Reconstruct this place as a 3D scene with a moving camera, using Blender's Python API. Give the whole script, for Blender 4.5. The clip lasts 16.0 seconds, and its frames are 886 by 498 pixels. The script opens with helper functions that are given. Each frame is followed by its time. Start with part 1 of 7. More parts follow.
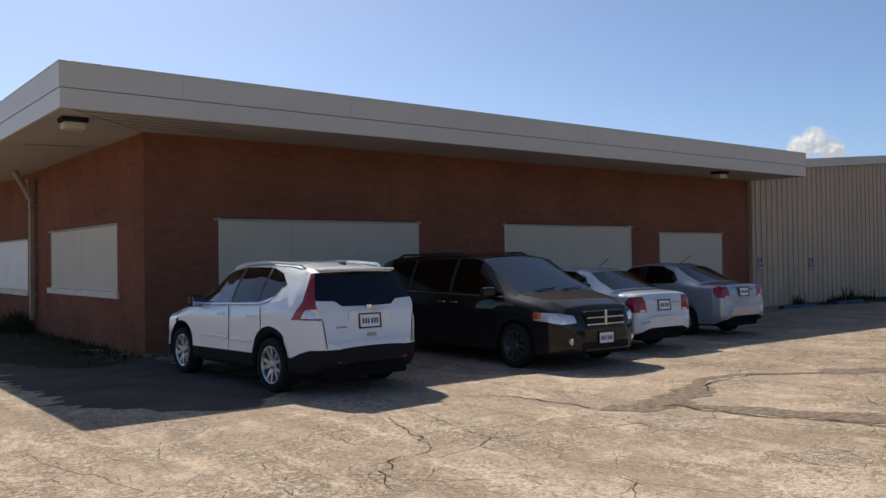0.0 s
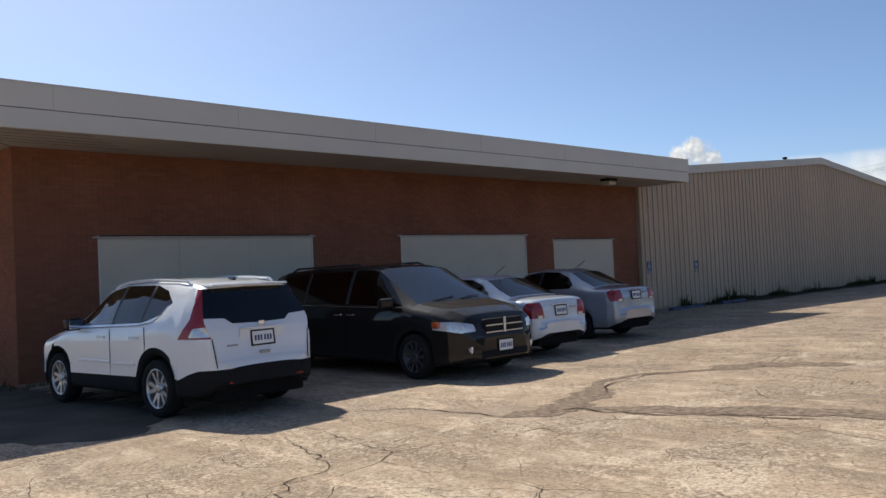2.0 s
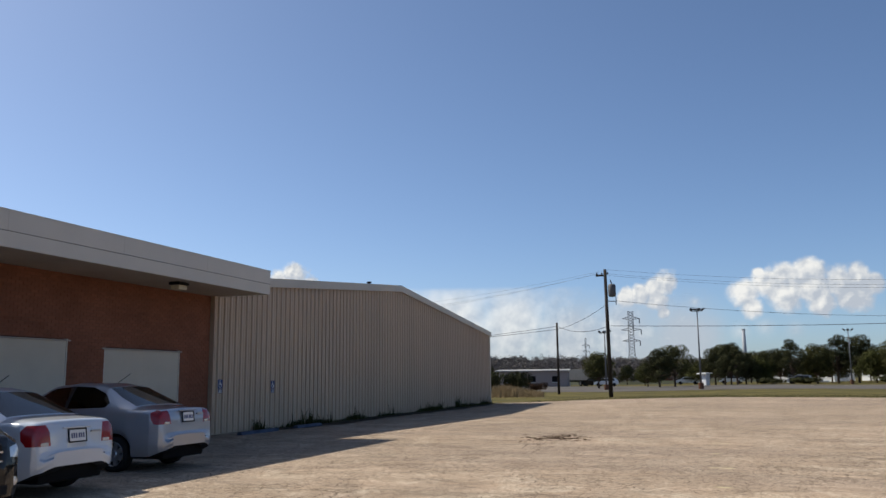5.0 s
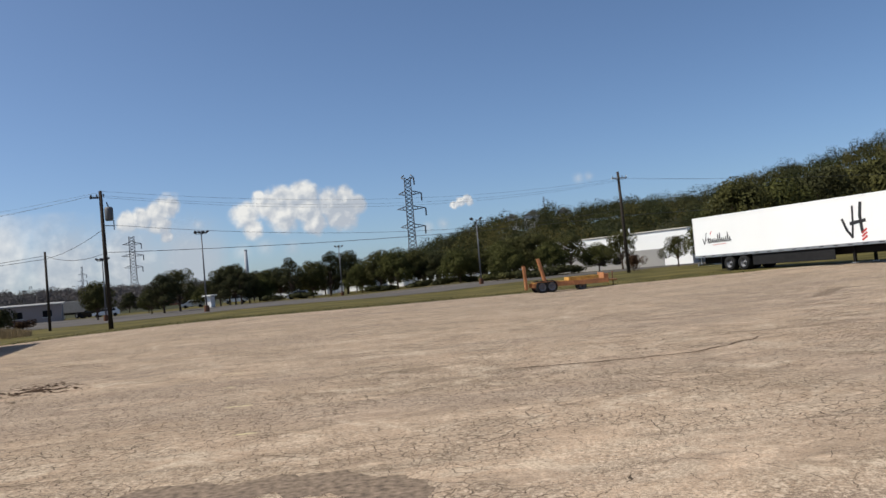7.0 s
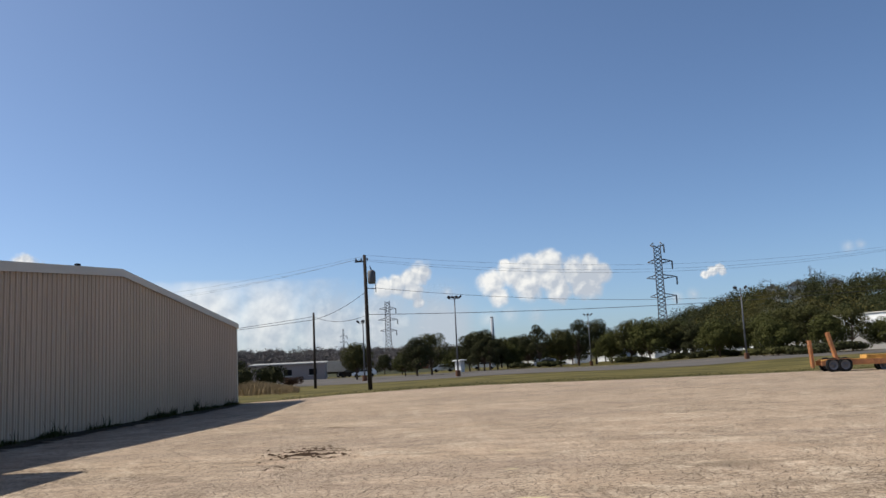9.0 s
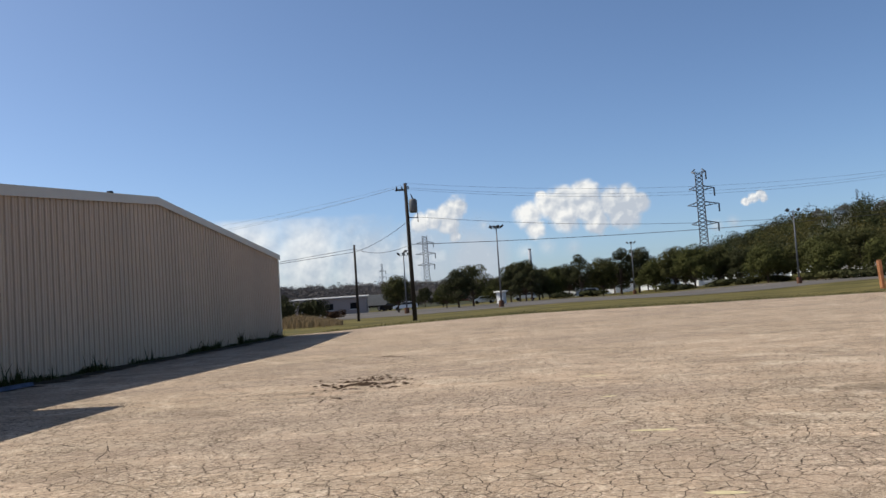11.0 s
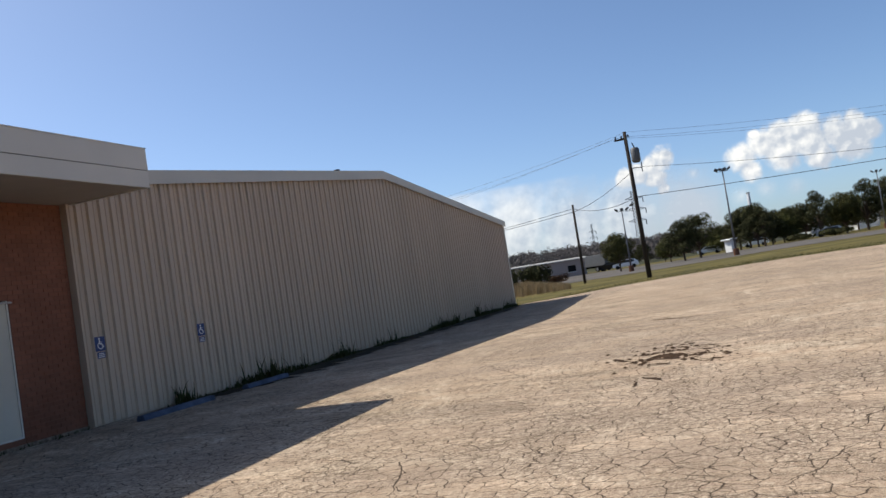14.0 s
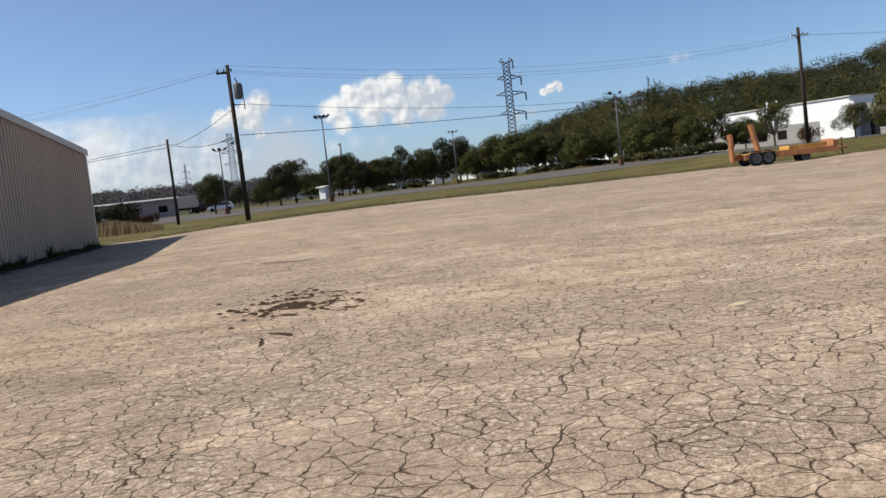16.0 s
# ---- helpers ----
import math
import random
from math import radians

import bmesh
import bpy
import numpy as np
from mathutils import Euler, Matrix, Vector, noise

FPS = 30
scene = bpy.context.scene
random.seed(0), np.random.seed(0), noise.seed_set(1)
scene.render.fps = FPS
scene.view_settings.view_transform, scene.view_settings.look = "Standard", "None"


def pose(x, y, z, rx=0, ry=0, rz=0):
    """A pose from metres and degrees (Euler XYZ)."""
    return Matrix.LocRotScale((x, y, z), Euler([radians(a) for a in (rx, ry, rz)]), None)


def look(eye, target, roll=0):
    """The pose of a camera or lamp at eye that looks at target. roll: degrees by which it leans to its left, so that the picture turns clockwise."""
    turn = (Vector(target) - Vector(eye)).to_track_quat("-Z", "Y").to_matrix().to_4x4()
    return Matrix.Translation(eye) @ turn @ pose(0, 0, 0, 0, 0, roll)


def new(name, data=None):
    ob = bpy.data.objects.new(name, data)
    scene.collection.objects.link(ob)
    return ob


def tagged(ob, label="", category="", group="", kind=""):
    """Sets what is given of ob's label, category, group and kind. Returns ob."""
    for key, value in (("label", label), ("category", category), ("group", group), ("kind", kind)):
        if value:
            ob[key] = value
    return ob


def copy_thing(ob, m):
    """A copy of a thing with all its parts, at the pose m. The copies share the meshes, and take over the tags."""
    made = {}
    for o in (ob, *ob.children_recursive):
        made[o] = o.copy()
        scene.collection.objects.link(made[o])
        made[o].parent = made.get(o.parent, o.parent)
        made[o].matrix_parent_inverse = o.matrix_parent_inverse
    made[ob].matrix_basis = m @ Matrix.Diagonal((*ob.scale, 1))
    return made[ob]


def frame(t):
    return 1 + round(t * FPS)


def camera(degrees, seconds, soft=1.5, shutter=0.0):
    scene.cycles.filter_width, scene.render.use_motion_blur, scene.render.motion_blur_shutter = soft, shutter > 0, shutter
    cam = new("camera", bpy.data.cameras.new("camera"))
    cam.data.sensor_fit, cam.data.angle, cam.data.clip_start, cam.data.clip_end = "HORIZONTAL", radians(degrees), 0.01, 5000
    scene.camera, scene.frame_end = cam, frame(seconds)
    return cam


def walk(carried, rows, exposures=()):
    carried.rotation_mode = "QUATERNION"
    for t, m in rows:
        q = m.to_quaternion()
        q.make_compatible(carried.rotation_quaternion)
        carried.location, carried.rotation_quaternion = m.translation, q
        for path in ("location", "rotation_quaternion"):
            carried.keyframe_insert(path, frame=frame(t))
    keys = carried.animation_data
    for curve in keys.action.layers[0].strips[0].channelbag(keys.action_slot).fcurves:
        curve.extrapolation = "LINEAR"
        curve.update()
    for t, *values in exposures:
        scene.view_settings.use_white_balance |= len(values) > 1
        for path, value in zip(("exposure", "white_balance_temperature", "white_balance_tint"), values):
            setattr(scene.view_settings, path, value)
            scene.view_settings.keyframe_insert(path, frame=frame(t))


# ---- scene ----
cam = camera(56.4, 16.0)
PATH = [
    (0, (1.191, -0.462, 1.651), (2.399, 1.132, 1.676), -0.8),
    (0.5, (1.115, -0.428, 1.671), (2.242, 1.224, 1.704), -0.4),
    (1, (1.089, -0.432, 1.659), (2.159, 1.257, 1.689), -1.1),
    (1.5, (1.119, -0.395, 1.645), (2.298, 1.22, 1.69), -1.8),
    (2, (1.354, -0.291, 1.592), (2.751, 1.14, 1.644), -2.7),
    (2.5, (1.677, -0.118, 1.617), (3.076, 1.298, 1.811), -2.6),
    (3, (1.995, 0.071, 1.667), (3.607, 1.225, 1.93), -2.8),
    (3.2, (2.118, 0.081, 1.649), (3.814, 1.107, 1.91), -3.1),
    (5.3, (3.903, 0.428, 1.496), (5.825, 0.895, 1.792), -0.9),
    (5.5, (4.089, 0.441, 1.508), (6.05, 0.742, 1.762), -1.9),
    (6, (4.658, 0.453, 1.618), (6.648, 0.423, 1.818), -2.1),
    (6.5, (5.204, 0.499, 1.619), (7.182, 0.251, 1.779), -3.3),
    (7, (5.831, 0.532, 1.624), (7.76, 0.01, 1.695), -4.9),
    (7.5, (6.297, 0.506, 1.652), (8.241, 0.065, 1.812), -2.7),
    (8, (6.815, 0.64, 1.651), (8.764, 0.263, 1.889), -2.8),
    (8.5, (7.551, 0.915, 1.677), (9.52, 0.899, 2.029), -1.9),
    (10.8, (10.041, 1.639, 1.384), (12.035, 1.714, 1.515), -5.0),
    (11, (10.224, 1.764, 1.406), (12.215, 1.908, 1.528), -3.9),
    (11.5, (10.615, 1.939, 1.378), (12.601, 2.151, 1.481), -4.2),
    (12, (10.99, 2.188, 1.424), (12.959, 2.523, 1.542), -4.3),
    (12.5, (11.377, 2.451, 1.43), (13.337, 2.833, 1.54), -5.5),
    (13, (11.872, 2.799, 1.471), (13.757, 3.455, 1.601), -6.5),
    (13.5, (12.227, 3.144, 1.472), (14.09, 3.863, 1.59), -7.6),
    (14, (12.634, 3.401, 1.468), (14.528, 4.039, 1.562), -8.9),
    (14.5, (13.08, 3.636, 1.434), (15.051, 3.973, 1.503), -9.6),
    (15, (13.506, 3.751, 1.408), (15.506, 3.754, 1.411), -10.6),
    (15.5, (13.991, 3.894, 1.419), (15.987, 3.76, 1.407), -7.7),
    (16, (14.665, 3.972, 1.348), (16.637, 3.685, 1.178), -6.4),
]
walk(cam, [(t, look(eye, target, roll)) for t, eye, target, roll in PATH],
     exposures=[(t, stops, 6500, 7) for t, stops in ((0, 0.28), (0.5, 0.28), (1.0, 0.36), (2.0, 0.4), (2.5, 0.34), (3.0, 0.38), (5.5, 0.3), (6.0, 0.35), (6.5, 0.36), (7.0, 0.22), (8.0, 0.22), (8.5, 0.34), (11.0, 0.38), (12.0, 0.38), (12.5, 0.44), (13.0, 0.42), (13.5, 0.54), (14.5, 0.5), (15.5, 0.45), (16.0, 0.42))])

# ---- world, sun, exposure ----
SUN = Vector((0.155, 0.905, 1.0)).normalized()
world = bpy.data.worlds.new("world")
scene.world = world
world.use_nodes = True
wn, wl = world.node_tree.nodes, world.node_tree.links
sky = wn.new("ShaderNodeTexSky")
sky.sky_type, sky.sun_disc = "NISHITA", False
sky.sun_elevation, sky.sun_rotation = math.asin(SUN.z), math.atan2(SUN.x, SUN.y)
sky.altitude, sky.air_density, sky.dust_density, sky.ozone_density = 1500, 0.8, 3.4, 4.4
wl.new(sky.outputs[0], wn["Background"].inputs[0])
wn["Background"].inputs[1].default_value = 0.106
sun = new("sun", bpy.data.lights.new("sun", "SUN"))
sun.data.energy, sun.data.angle, sun.data.color = 4.1, radians(0.53), (1.0, 0.94, 0.85)
sun.matrix_world = look(SUN * 60, (0, 0, 0))


# ---- materials ----
def material(name, color, rough=0.6, metal=0.0, vary=0.12, scale=3.0, fine=40.0, bump=0.1, tint=None, coat=0.0, island=0.0, stretch=None, obj_random=0.0):
    """Principled surface with broad stains and fine grain over metres."""
    m = bpy.data.materials.new(name)
    m.use_nodes = True
    n, l = m.node_tree.nodes, m.node_tree.links
    b = n["Principled BSDF"]
    b.inputs["Roughness"].default_value, b.inputs["Metallic"].default_value = rough, metal
    if rough >= 0.75:
        b.inputs["Specular IOR Level"].default_value = 0.1
    if coat:
        b.inputs["Coat Weight"].default_value, b.inputs["Coat Roughness"].default_value = coat, 0.04
    tc = n.new("ShaderNodeTexCoord")
    co = tc.outputs["Object"]
    if stretch:
        mp = n.new("ShaderNodeMapping")
        mp.inputs["Scale"].default_value = stretch
        l.new(co, mp.inputs[0])
        co = mp.outputs[0]
    big, small = n.new("ShaderNodeTexNoise"), n.new("ShaderNodeTexNoise")
    big.inputs["Scale"].default_value, big.inputs["Detail"].default_value = scale, 5
    small.inputs["Scale"].default_value, small.inputs["Detail"].default_value = fine, 3
    l.new(co, big.inputs["Vector"]), l.new(co, small.inputs["Vector"])
    ramp = n.new("ShaderNodeMix")
    ramp.data_type = "RGBA"
    dark = [c * (1 - vary) for c in color]
    light = [min(1, c * (1 + vary)) for c in (tint or color)]
    ramp.inputs[6].default_value, ramp.inputs[7].default_value = (*dark, 1), (*light, 1)
    add = n.new("ShaderNodeMath")
    add.operation = "MULTIPLY_ADD"
    add.inputs[1].default_value = 0.35
    l.new(small.outputs[0], add.inputs[0])
    mr = n.new("ShaderNodeMapRange")
    mr.inputs[1].default_value, mr.inputs[2].default_value = 0.3, 0.7
    mr.inputs[3].default_value, mr.inputs[4].default_value = 0.0, 0.65
    l.new(big.outputs[0], mr.inputs[0]), l.new(mr.outputs[0], add.inputs[2])
    fac = add.outputs[0]
    if island or obj_random:
        src = n.new("ShaderNodeNewGeometry").outputs["Random Per Island"] if island else n.new("ShaderNodeObjectInfo").outputs["Random"]
        mx = n.new("ShaderNodeMix")
        mx.inputs[0].default_value = island or obj_random
        l.new(fac, mx.inputs[2]), l.new(src, mx.inputs[3])
        fac = mx.outputs[0]
    l.new(fac, ramp.inputs[0]), l.new(ramp.outputs[2], b.inputs["Base Color"])
    if bump:
        bp = n.new("ShaderNodeBump")
        bp.inputs["Strength"].default_value, bp.inputs["Distance"].default_value = bump, 0.01
        l.new(small.outputs[0], bp.inputs["Height"]), l.new(bp.outputs[0], b.inputs["Normal"])
    return m


def glass(name, tint, rough=0.02, ior=1.6):
    """Thin tinted pane: clear tint under a Fresnel gloss."""
    m = bpy.data.materials.new(name)
    m.use_nodes = True
    n, l = m.node_tree.nodes, m.node_tree.links
    n.remove(n["Principled BSDF"])
    tr, gl, mx, fr = n.new("ShaderNodeBsdfTransparent"), n.new("ShaderNodeBsdfGlossy"), n.new("ShaderNodeMixShader"), n.new("ShaderNodeFresnel")
    tr.inputs[0].default_value = (*tint, 1)
    gl.inputs["Roughness"].default_value = rough
    fr.inputs[0].default_value = ior
    l.new(fr.outputs[0], mx.inputs[0]), l.new(tr.outputs[0], mx.inputs[1]), l.new(gl.outputs[0], mx.inputs[2])
    l.new(mx.outputs[0], n["Material Output"].inputs[0])
    return m


def pavement_material():
    """Old sun-bleached paving: tan binder, aggregate, patches, fine crazing and long cracks."""
    m = bpy.data.materials.new("weathered_paving")
    m.use_nodes = True
    n, l = m.node_tree.nodes, m.node_tree.links
    b = n["Principled BSDF"]
    b.inputs["Roughness"].default_value = 0.95
    b.inputs["Specular IOR Level"].default_value = 0.15
    pos = n.new("ShaderNodeNewGeometry").outputs["Position"]

    def noise_tex(scale, detail=4, rough=0.55, vec=None, dist=0.0):
        t = n.new("ShaderNodeTexNoise")
        t.inputs["Scale"].default_value, t.inputs["Detail"].default_value, t.inputs["Roughness"].default_value = scale, detail, rough
        t.inputs["Distortion"].default_value = dist
        l.new(vec or pos, t.inputs["Vector"])
        return t

    def remap(src, a, c, lo=0.0, hi=1.0):
        r = n.new("ShaderNodeMapRange")
        for k, v in enumerate((a, c, lo, hi)):
            r.inputs[k + 1].default_value = v
        l.new(src, r.inputs[0])
        return r.outputs[0]

    def op(kind, a, c):
        o = n.new("ShaderNodeMath")
        o.operation = kind
        for k, v in enumerate((a, c)):
            if isinstance(v, float):
                o.inputs[k].default_value = v
            else:
                l.new(v, o.inputs[k])
        return o.outputs[0]

    def blend(fac, a, c, kind="MIX"):
        x = n.new("ShaderNodeMix")
        x.data_type, x.blend_type = "RGBA", kind
        l.new(fac, x.inputs[0])
        for k, v in ((6, a), (7, c)):
            if isinstance(v, tuple):
                x.inputs[k].default_value = (*v, 1)
            else:
                l.new(v, x.inputs[k])
        return x.outputs[2]

    def warped(strength, scale):
        w = noise_tex(scale, 3)
        v1 = n.new("ShaderNodeVectorMath")
        v1.operation = "MULTIPLY_ADD"
        v1.inputs[1].default_value = (strength,) * 3
        l.new(w.outputs["Color"], v1.inputs[0]), l.new(pos, v1.inputs[2])
        return v1.outputs[0]

    def cells(scale, vec):
        v = n.new("ShaderNodeTexVoronoi")
        v.feature = "DISTANCE_TO_EDGE"
        v.voronoi_dimensions = "2D"
        v.inputs["Scale"].default_value = scale
        l.new(vec, v.inputs["Vector"])
        return v.outputs["Distance"]

    broad = noise_tex(0.22, 6, 0.62, dist=0.6).outputs[0]
    mid = noise_tex(1.1, 6, 0.65).outputs[0]
    blot = noise_tex(4.5, 5, 0.65).outputs[0]
    grain = noise_tex(30, 5, 0.75).outputs[0]
    grit = noise_tex(95, 3, 0.7).outputs[0]
    mp = n.new("ShaderNodeMapping")
    mp.inputs["Scale"].default_value = (1.15, 0.34, 1)
    mp.inputs["Rotation"].default_value = (0, 0, 0.3)
    l.new(pos, mp.inputs[0])
    streak = noise_tex(0.75, 8, 0.7, mp.outputs[0], 0.8).outputs[0]
    color = blend(remap(broad, 0.36, 0.64), (0.315, 0.22, 0.143), (0.55, 0.39, 0.265))
    color = blend(remap(streak, 0.5, 0.62, 0.0, 0.85), color, (0.19, 0.138, 0.09))
    color = blend(remap(streak, 0.34, 0.45, 0.75, 0.0), color, (0.6, 0.475, 0.345))
    color = blend(remap(mid, 0.53, 0.7, 0.0, 0.75), color, (0.2, 0.148, 0.1))
    color = blend(remap(mid, 0.3, 0.43, 0.7, 0.0), color, (0.6, 0.475, 0.345))
    scour = noise_tex(0.75, 8, 0.72, dist=1.2).outputs[0]
    color = blend(remap(scour, 0.57, 0.68, 0.0, 0.6), color, (0.2, 0.145, 0.098))
    color = blend(remap(scour, 0.38, 0.47, 0.85, 0.0), color, (0.66, 0.525, 0.385))
    worn = noise_tex(0.42, 5, 0.6, mp.outputs[0], 0.5)
    worn.inputs["Scale"].default_value = 0.3
    color = blend(remap(worn.outputs[0], 0.5, 0.62, 0.0, 0.75), color, (0.275, 0.2, 0.15))
    mq = n.new("ShaderNodeMapping")
    mq.inputs["Scale"].default_value = (2.3, 0.75, 1)
    mq.inputs["Rotation"].default_value = (0, 0, 0.12)
    l.new(pos, mq.inputs[0])
    fleck = noise_tex(1.0, 7, 0.7, mq.outputs[0], 1.0).outputs[0]
    color = blend(remap(fleck, 0.55, 0.64, 0.0, 0.7), color, (0.73, 0.535, 0.375))
    color = blend(remap(fleck, 0.36, 0.45, 0.7, 0.0), color, (0.2, 0.148, 0.104))
    color = blend(remap(blot, 0.5, 0.7, 0.0, 0.45), color, (0.24, 0.178, 0.125))
    color = blend(remap(grain, 0.47, 0.62, 0.0, 0.68), color, (0.15, 0.112, 0.08))
    color = blend(remap(grit, 0.54, 0.66, 0.0, 0.75), color, (0.62, 0.5, 0.37))
    stones = n.new("ShaderNodeTexVoronoi")
    stones.voronoi_dimensions = "2D"
    stones.inputs["Scale"].default_value = 105
    l.new(pos, stones.inputs["Vector"])
    tone = n.new("ShaderNodeSeparateColor")
    l.new(stones.outputs["Color"], tone.inputs[0])
    bare = remap(noise_tex(0.9, 5).outputs[0], 0.36, 0.6, 0.25, 1.0)
    color = blend(op("MULTIPLY", remap(tone.outputs[0], 0.6, 0.95, 0.0, 0.7), bare), color, (0.66, 0.53, 0.39))
    color = blend(op("MULTIPLY", remap(tone.outputs[1], 0.6, 0.9, 0.0, 0.75), bare), color, (0.15, 0.11, 0.075))
    pebbles = n.new("ShaderNodeTexVoronoi")
    pebbles.voronoi_dimensions = "2D"
    pebbles.inputs["Scale"].default_value = 34
    l.new(pos, pebbles.inputs["Vector"])
    shade_ = n.new("ShaderNodeSeparateColor")
    l.new(pebbles.outputs["Color"], shade_.inputs[0])
    color = blend(op("MULTIPLY", remap(shade_.outputs[0], 0.72, 0.98, 0.0, 0.6), bare), color, (0.7, 0.56, 0.42))
    color = blend(op("MULTIPLY", remap(shade_.outputs[1], 0.76, 0.96, 0.0, 0.65), bare), color, (0.14, 0.102, 0.07))
    # crazed cells, dense where the binder has failed
    sep = n.new("ShaderNodeSeparateXYZ")
    l.new(pos, sep.inputs[0])
    failing = op("ADD", remap(sep.outputs[0], 9.0, 20.0, -0.17, 0.2), noise_tex(0.3, 3).outputs[0])
    failing = remap(failing, 0.4, 0.54)
    vec = warped(0.14, 5.5)
    fine_vec = warped(0.06, 9.0)
    gaps = noise_tex(2.3, 4).outputs[0]
    crazing = op("LESS_THAN", cells(5.4, vec), op("MULTIPLY", failing, remap(gaps, 0.3, 0.66, 0.012, 0.036)))
    fine_craze = op("LESS_THAN", cells(10.5, fine_vec), op("MULTIPLY", failing, remap(gaps, 0.52, 0.74, 0.0, 0.036)))
    sparse = op("LESS_THAN", cells(1.7, warped(0.3, 2.0)), remap(noise_tex(1.1, 5).outputs[0], 0.47, 0.7, 0.0, 0.011))
    hair = op("LESS_THAN", cells(3.2, warped(0.22, 2.6)), remap(noise_tex(0.8, 4).outputs[0], 0.5, 0.72, 0.0, 0.016))
    long_crack = op("LESS_THAN", cells(0.34, warped(0.55, 0.9)), remap(noise_tex(0.6, 5).outputs[0], 0.46, 0.68, 0.0, 0.0042))
    crack = op("MAXIMUM", op("MAXIMUM", crazing, fine_craze), op("MAXIMUM", op("MAXIMUM", sparse, hair), long_crack))
    halo = op("MULTIPLY", remap(cells(5.4, vec), 0.0, 0.09, 0.45, 0.0), op("MULTIPLY", failing, remap(gaps, 0.34, 0.66)))
    color = blend(halo, color, (0.2, 0.148, 0.105))
    color = blend(op("MULTIPLY", crack, 0.92), color, (0.04, 0.025, 0.015))
    l.new(color, b.inputs["Base Color"])
    height = op("SUBTRACT", op("MULTIPLY", grain, 0.35), op("MULTIPLY", crack, 1.0))
    height = op("ADD", height, op("MULTIPLY", mid, 0.8))
    bp = n.new("ShaderNodeBump")
    bp.inputs["Strength"].default_value, bp.inputs["Distance"].default_value = 0.8, 0.02
    l.new(height, bp.inputs["Height"]), l.new(bp.outputs[0], b.inputs["Normal"])
    return m


def grass_material():
    return material("mown_grass", (0.058, 0.062, 0.015), 0.95, vary=0.5, scale=0.22, fine=2.2, bump=0.6, tint=(0.115, 0.09, 0.03))


PAVING = pavement_material()
GRASS = grass_material()
ASPHALT = material("old_asphalt", (0.11, 0.098, 0.088), 0.92, vary=0.3, scale=0.12, fine=9, bump=0.3)
PATCH = material("grey_patching", (0.22, 0.165, 0.12), 1.0, vary=0.75, scale=13, fine=75, bump=0.9)
# soil and litter, kept very dark to paint in wall shade as well
SOIL_SHADE = material("soil_litter_and_painted_shade", (0.045, 0.036, 0.024), 1.0, vary=0.5, scale=1.5, fine=30, bump=0.8)
CRACK = material("open_crack", (0.06, 0.037, 0.023), 1.0, vary=0.4, scale=8, fine=60, bump=0.3)
LINE = material("worn_yellow_line_paint", (0.55, 0.46, 0.27), 0.85, vary=0.25, scale=9, fine=60)
BRICK = material("red_brown_brick", (0.2, 0.082, 0.05), 0.88, vary=0.3, scale=0.6, fine=55, bump=0.5, tint=(0.235, 0.098, 0.06), island=0.22)
BRICK_OBJ = material("red_brown_brick_single", (0.2, 0.082, 0.05), 0.88, vary=0.3, scale=0.6, fine=55, bump=0.5, tint=(0.235, 0.098, 0.06), obj_random=0.22)
MORTAR = material("brown_mortar", (0.2, 0.093, 0.06), 0.95, vary=0.2, scale=4, fine=70)
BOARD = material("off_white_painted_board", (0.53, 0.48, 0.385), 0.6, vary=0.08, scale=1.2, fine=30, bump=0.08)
# lit copy of BOARD: the brighter light on it is put into the colour
BOARD_LIT = material("lit_white_painted_board", (0.74, 0.73, 0.7), 0.55, vary=0.07, scale=1.4, fine=30, bump=0.08)
TRIM = material("weathered_white_trim", (0.6, 0.56, 0.49), 0.6, vary=0.16, scale=5, fine=40)
FASCIA = material("pale_painted_fascia_metal", (0.58, 0.535, 0.46), 0.42, vary=0.06, scale=0.8, fine=25, bump=0.03)
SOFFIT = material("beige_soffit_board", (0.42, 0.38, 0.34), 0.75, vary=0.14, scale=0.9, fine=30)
ROOF = material("grey_roof_felt", (0.2, 0.19, 0.18), 0.9)
SIDING = material("beige_ribbed_siding", (0.5, 0.387, 0.285), 0.5, vary=0.12, scale=0.5, fine=12, bump=0.03, stretch=(1, 1, 0.15))
SIDING_TRIM = material("beige_metal_trim", (0.53, 0.48, 0.4), 0.45, vary=0.07, scale=0.8, fine=20, bump=0.02)
BLUE = material("faded_blue_paint", (0.03, 0.05, 0.15), 0.55, vary=0.2, scale=6)
BLUE_WORN = material("worn_blue_kerb_paint", (0.075, 0.09, 0.13), 0.8, vary=0.5, scale=5, fine=30, bump=0.3)
WHITE = material("plain_white_paint", (0.78, 0.77, 0.74), 0.5, vary=0.05)
BLACK = material("black_paint", (0.018, 0.018, 0.02), 0.5, vary=0.2)
RED = material("red_paint", (0.5, 0.05, 0.05), 0.5)
DARK = material("dark_void", (0.012, 0.011, 0.011), 0.9)
PIPE = material("tan_painted_steel_pipe", (0.33, 0.25, 0.19), 0.55, vary=0.25, scale=4, fine=30)
RUST = material("rusted_steel", (0.13, 0.065, 0.04), 0.85, vary=0.4, scale=4, fine=30, bump=0.4)
STEEL = material("galvanised_steel", (0.36, 0.37, 0.38), 0.42, 0.8, vary=0.15)
TOWER = material("weathered_tower_steel", (0.13, 0.13, 0.14), 0.6, 0.3, vary=0.2)
WOODPOLE = material("creosoted_pole_wood", (0.05, 0.04, 0.033), 0.9, vary=0.4, scale=2, fine=25, bump=0.5, stretch=(6, 6, 0.4))
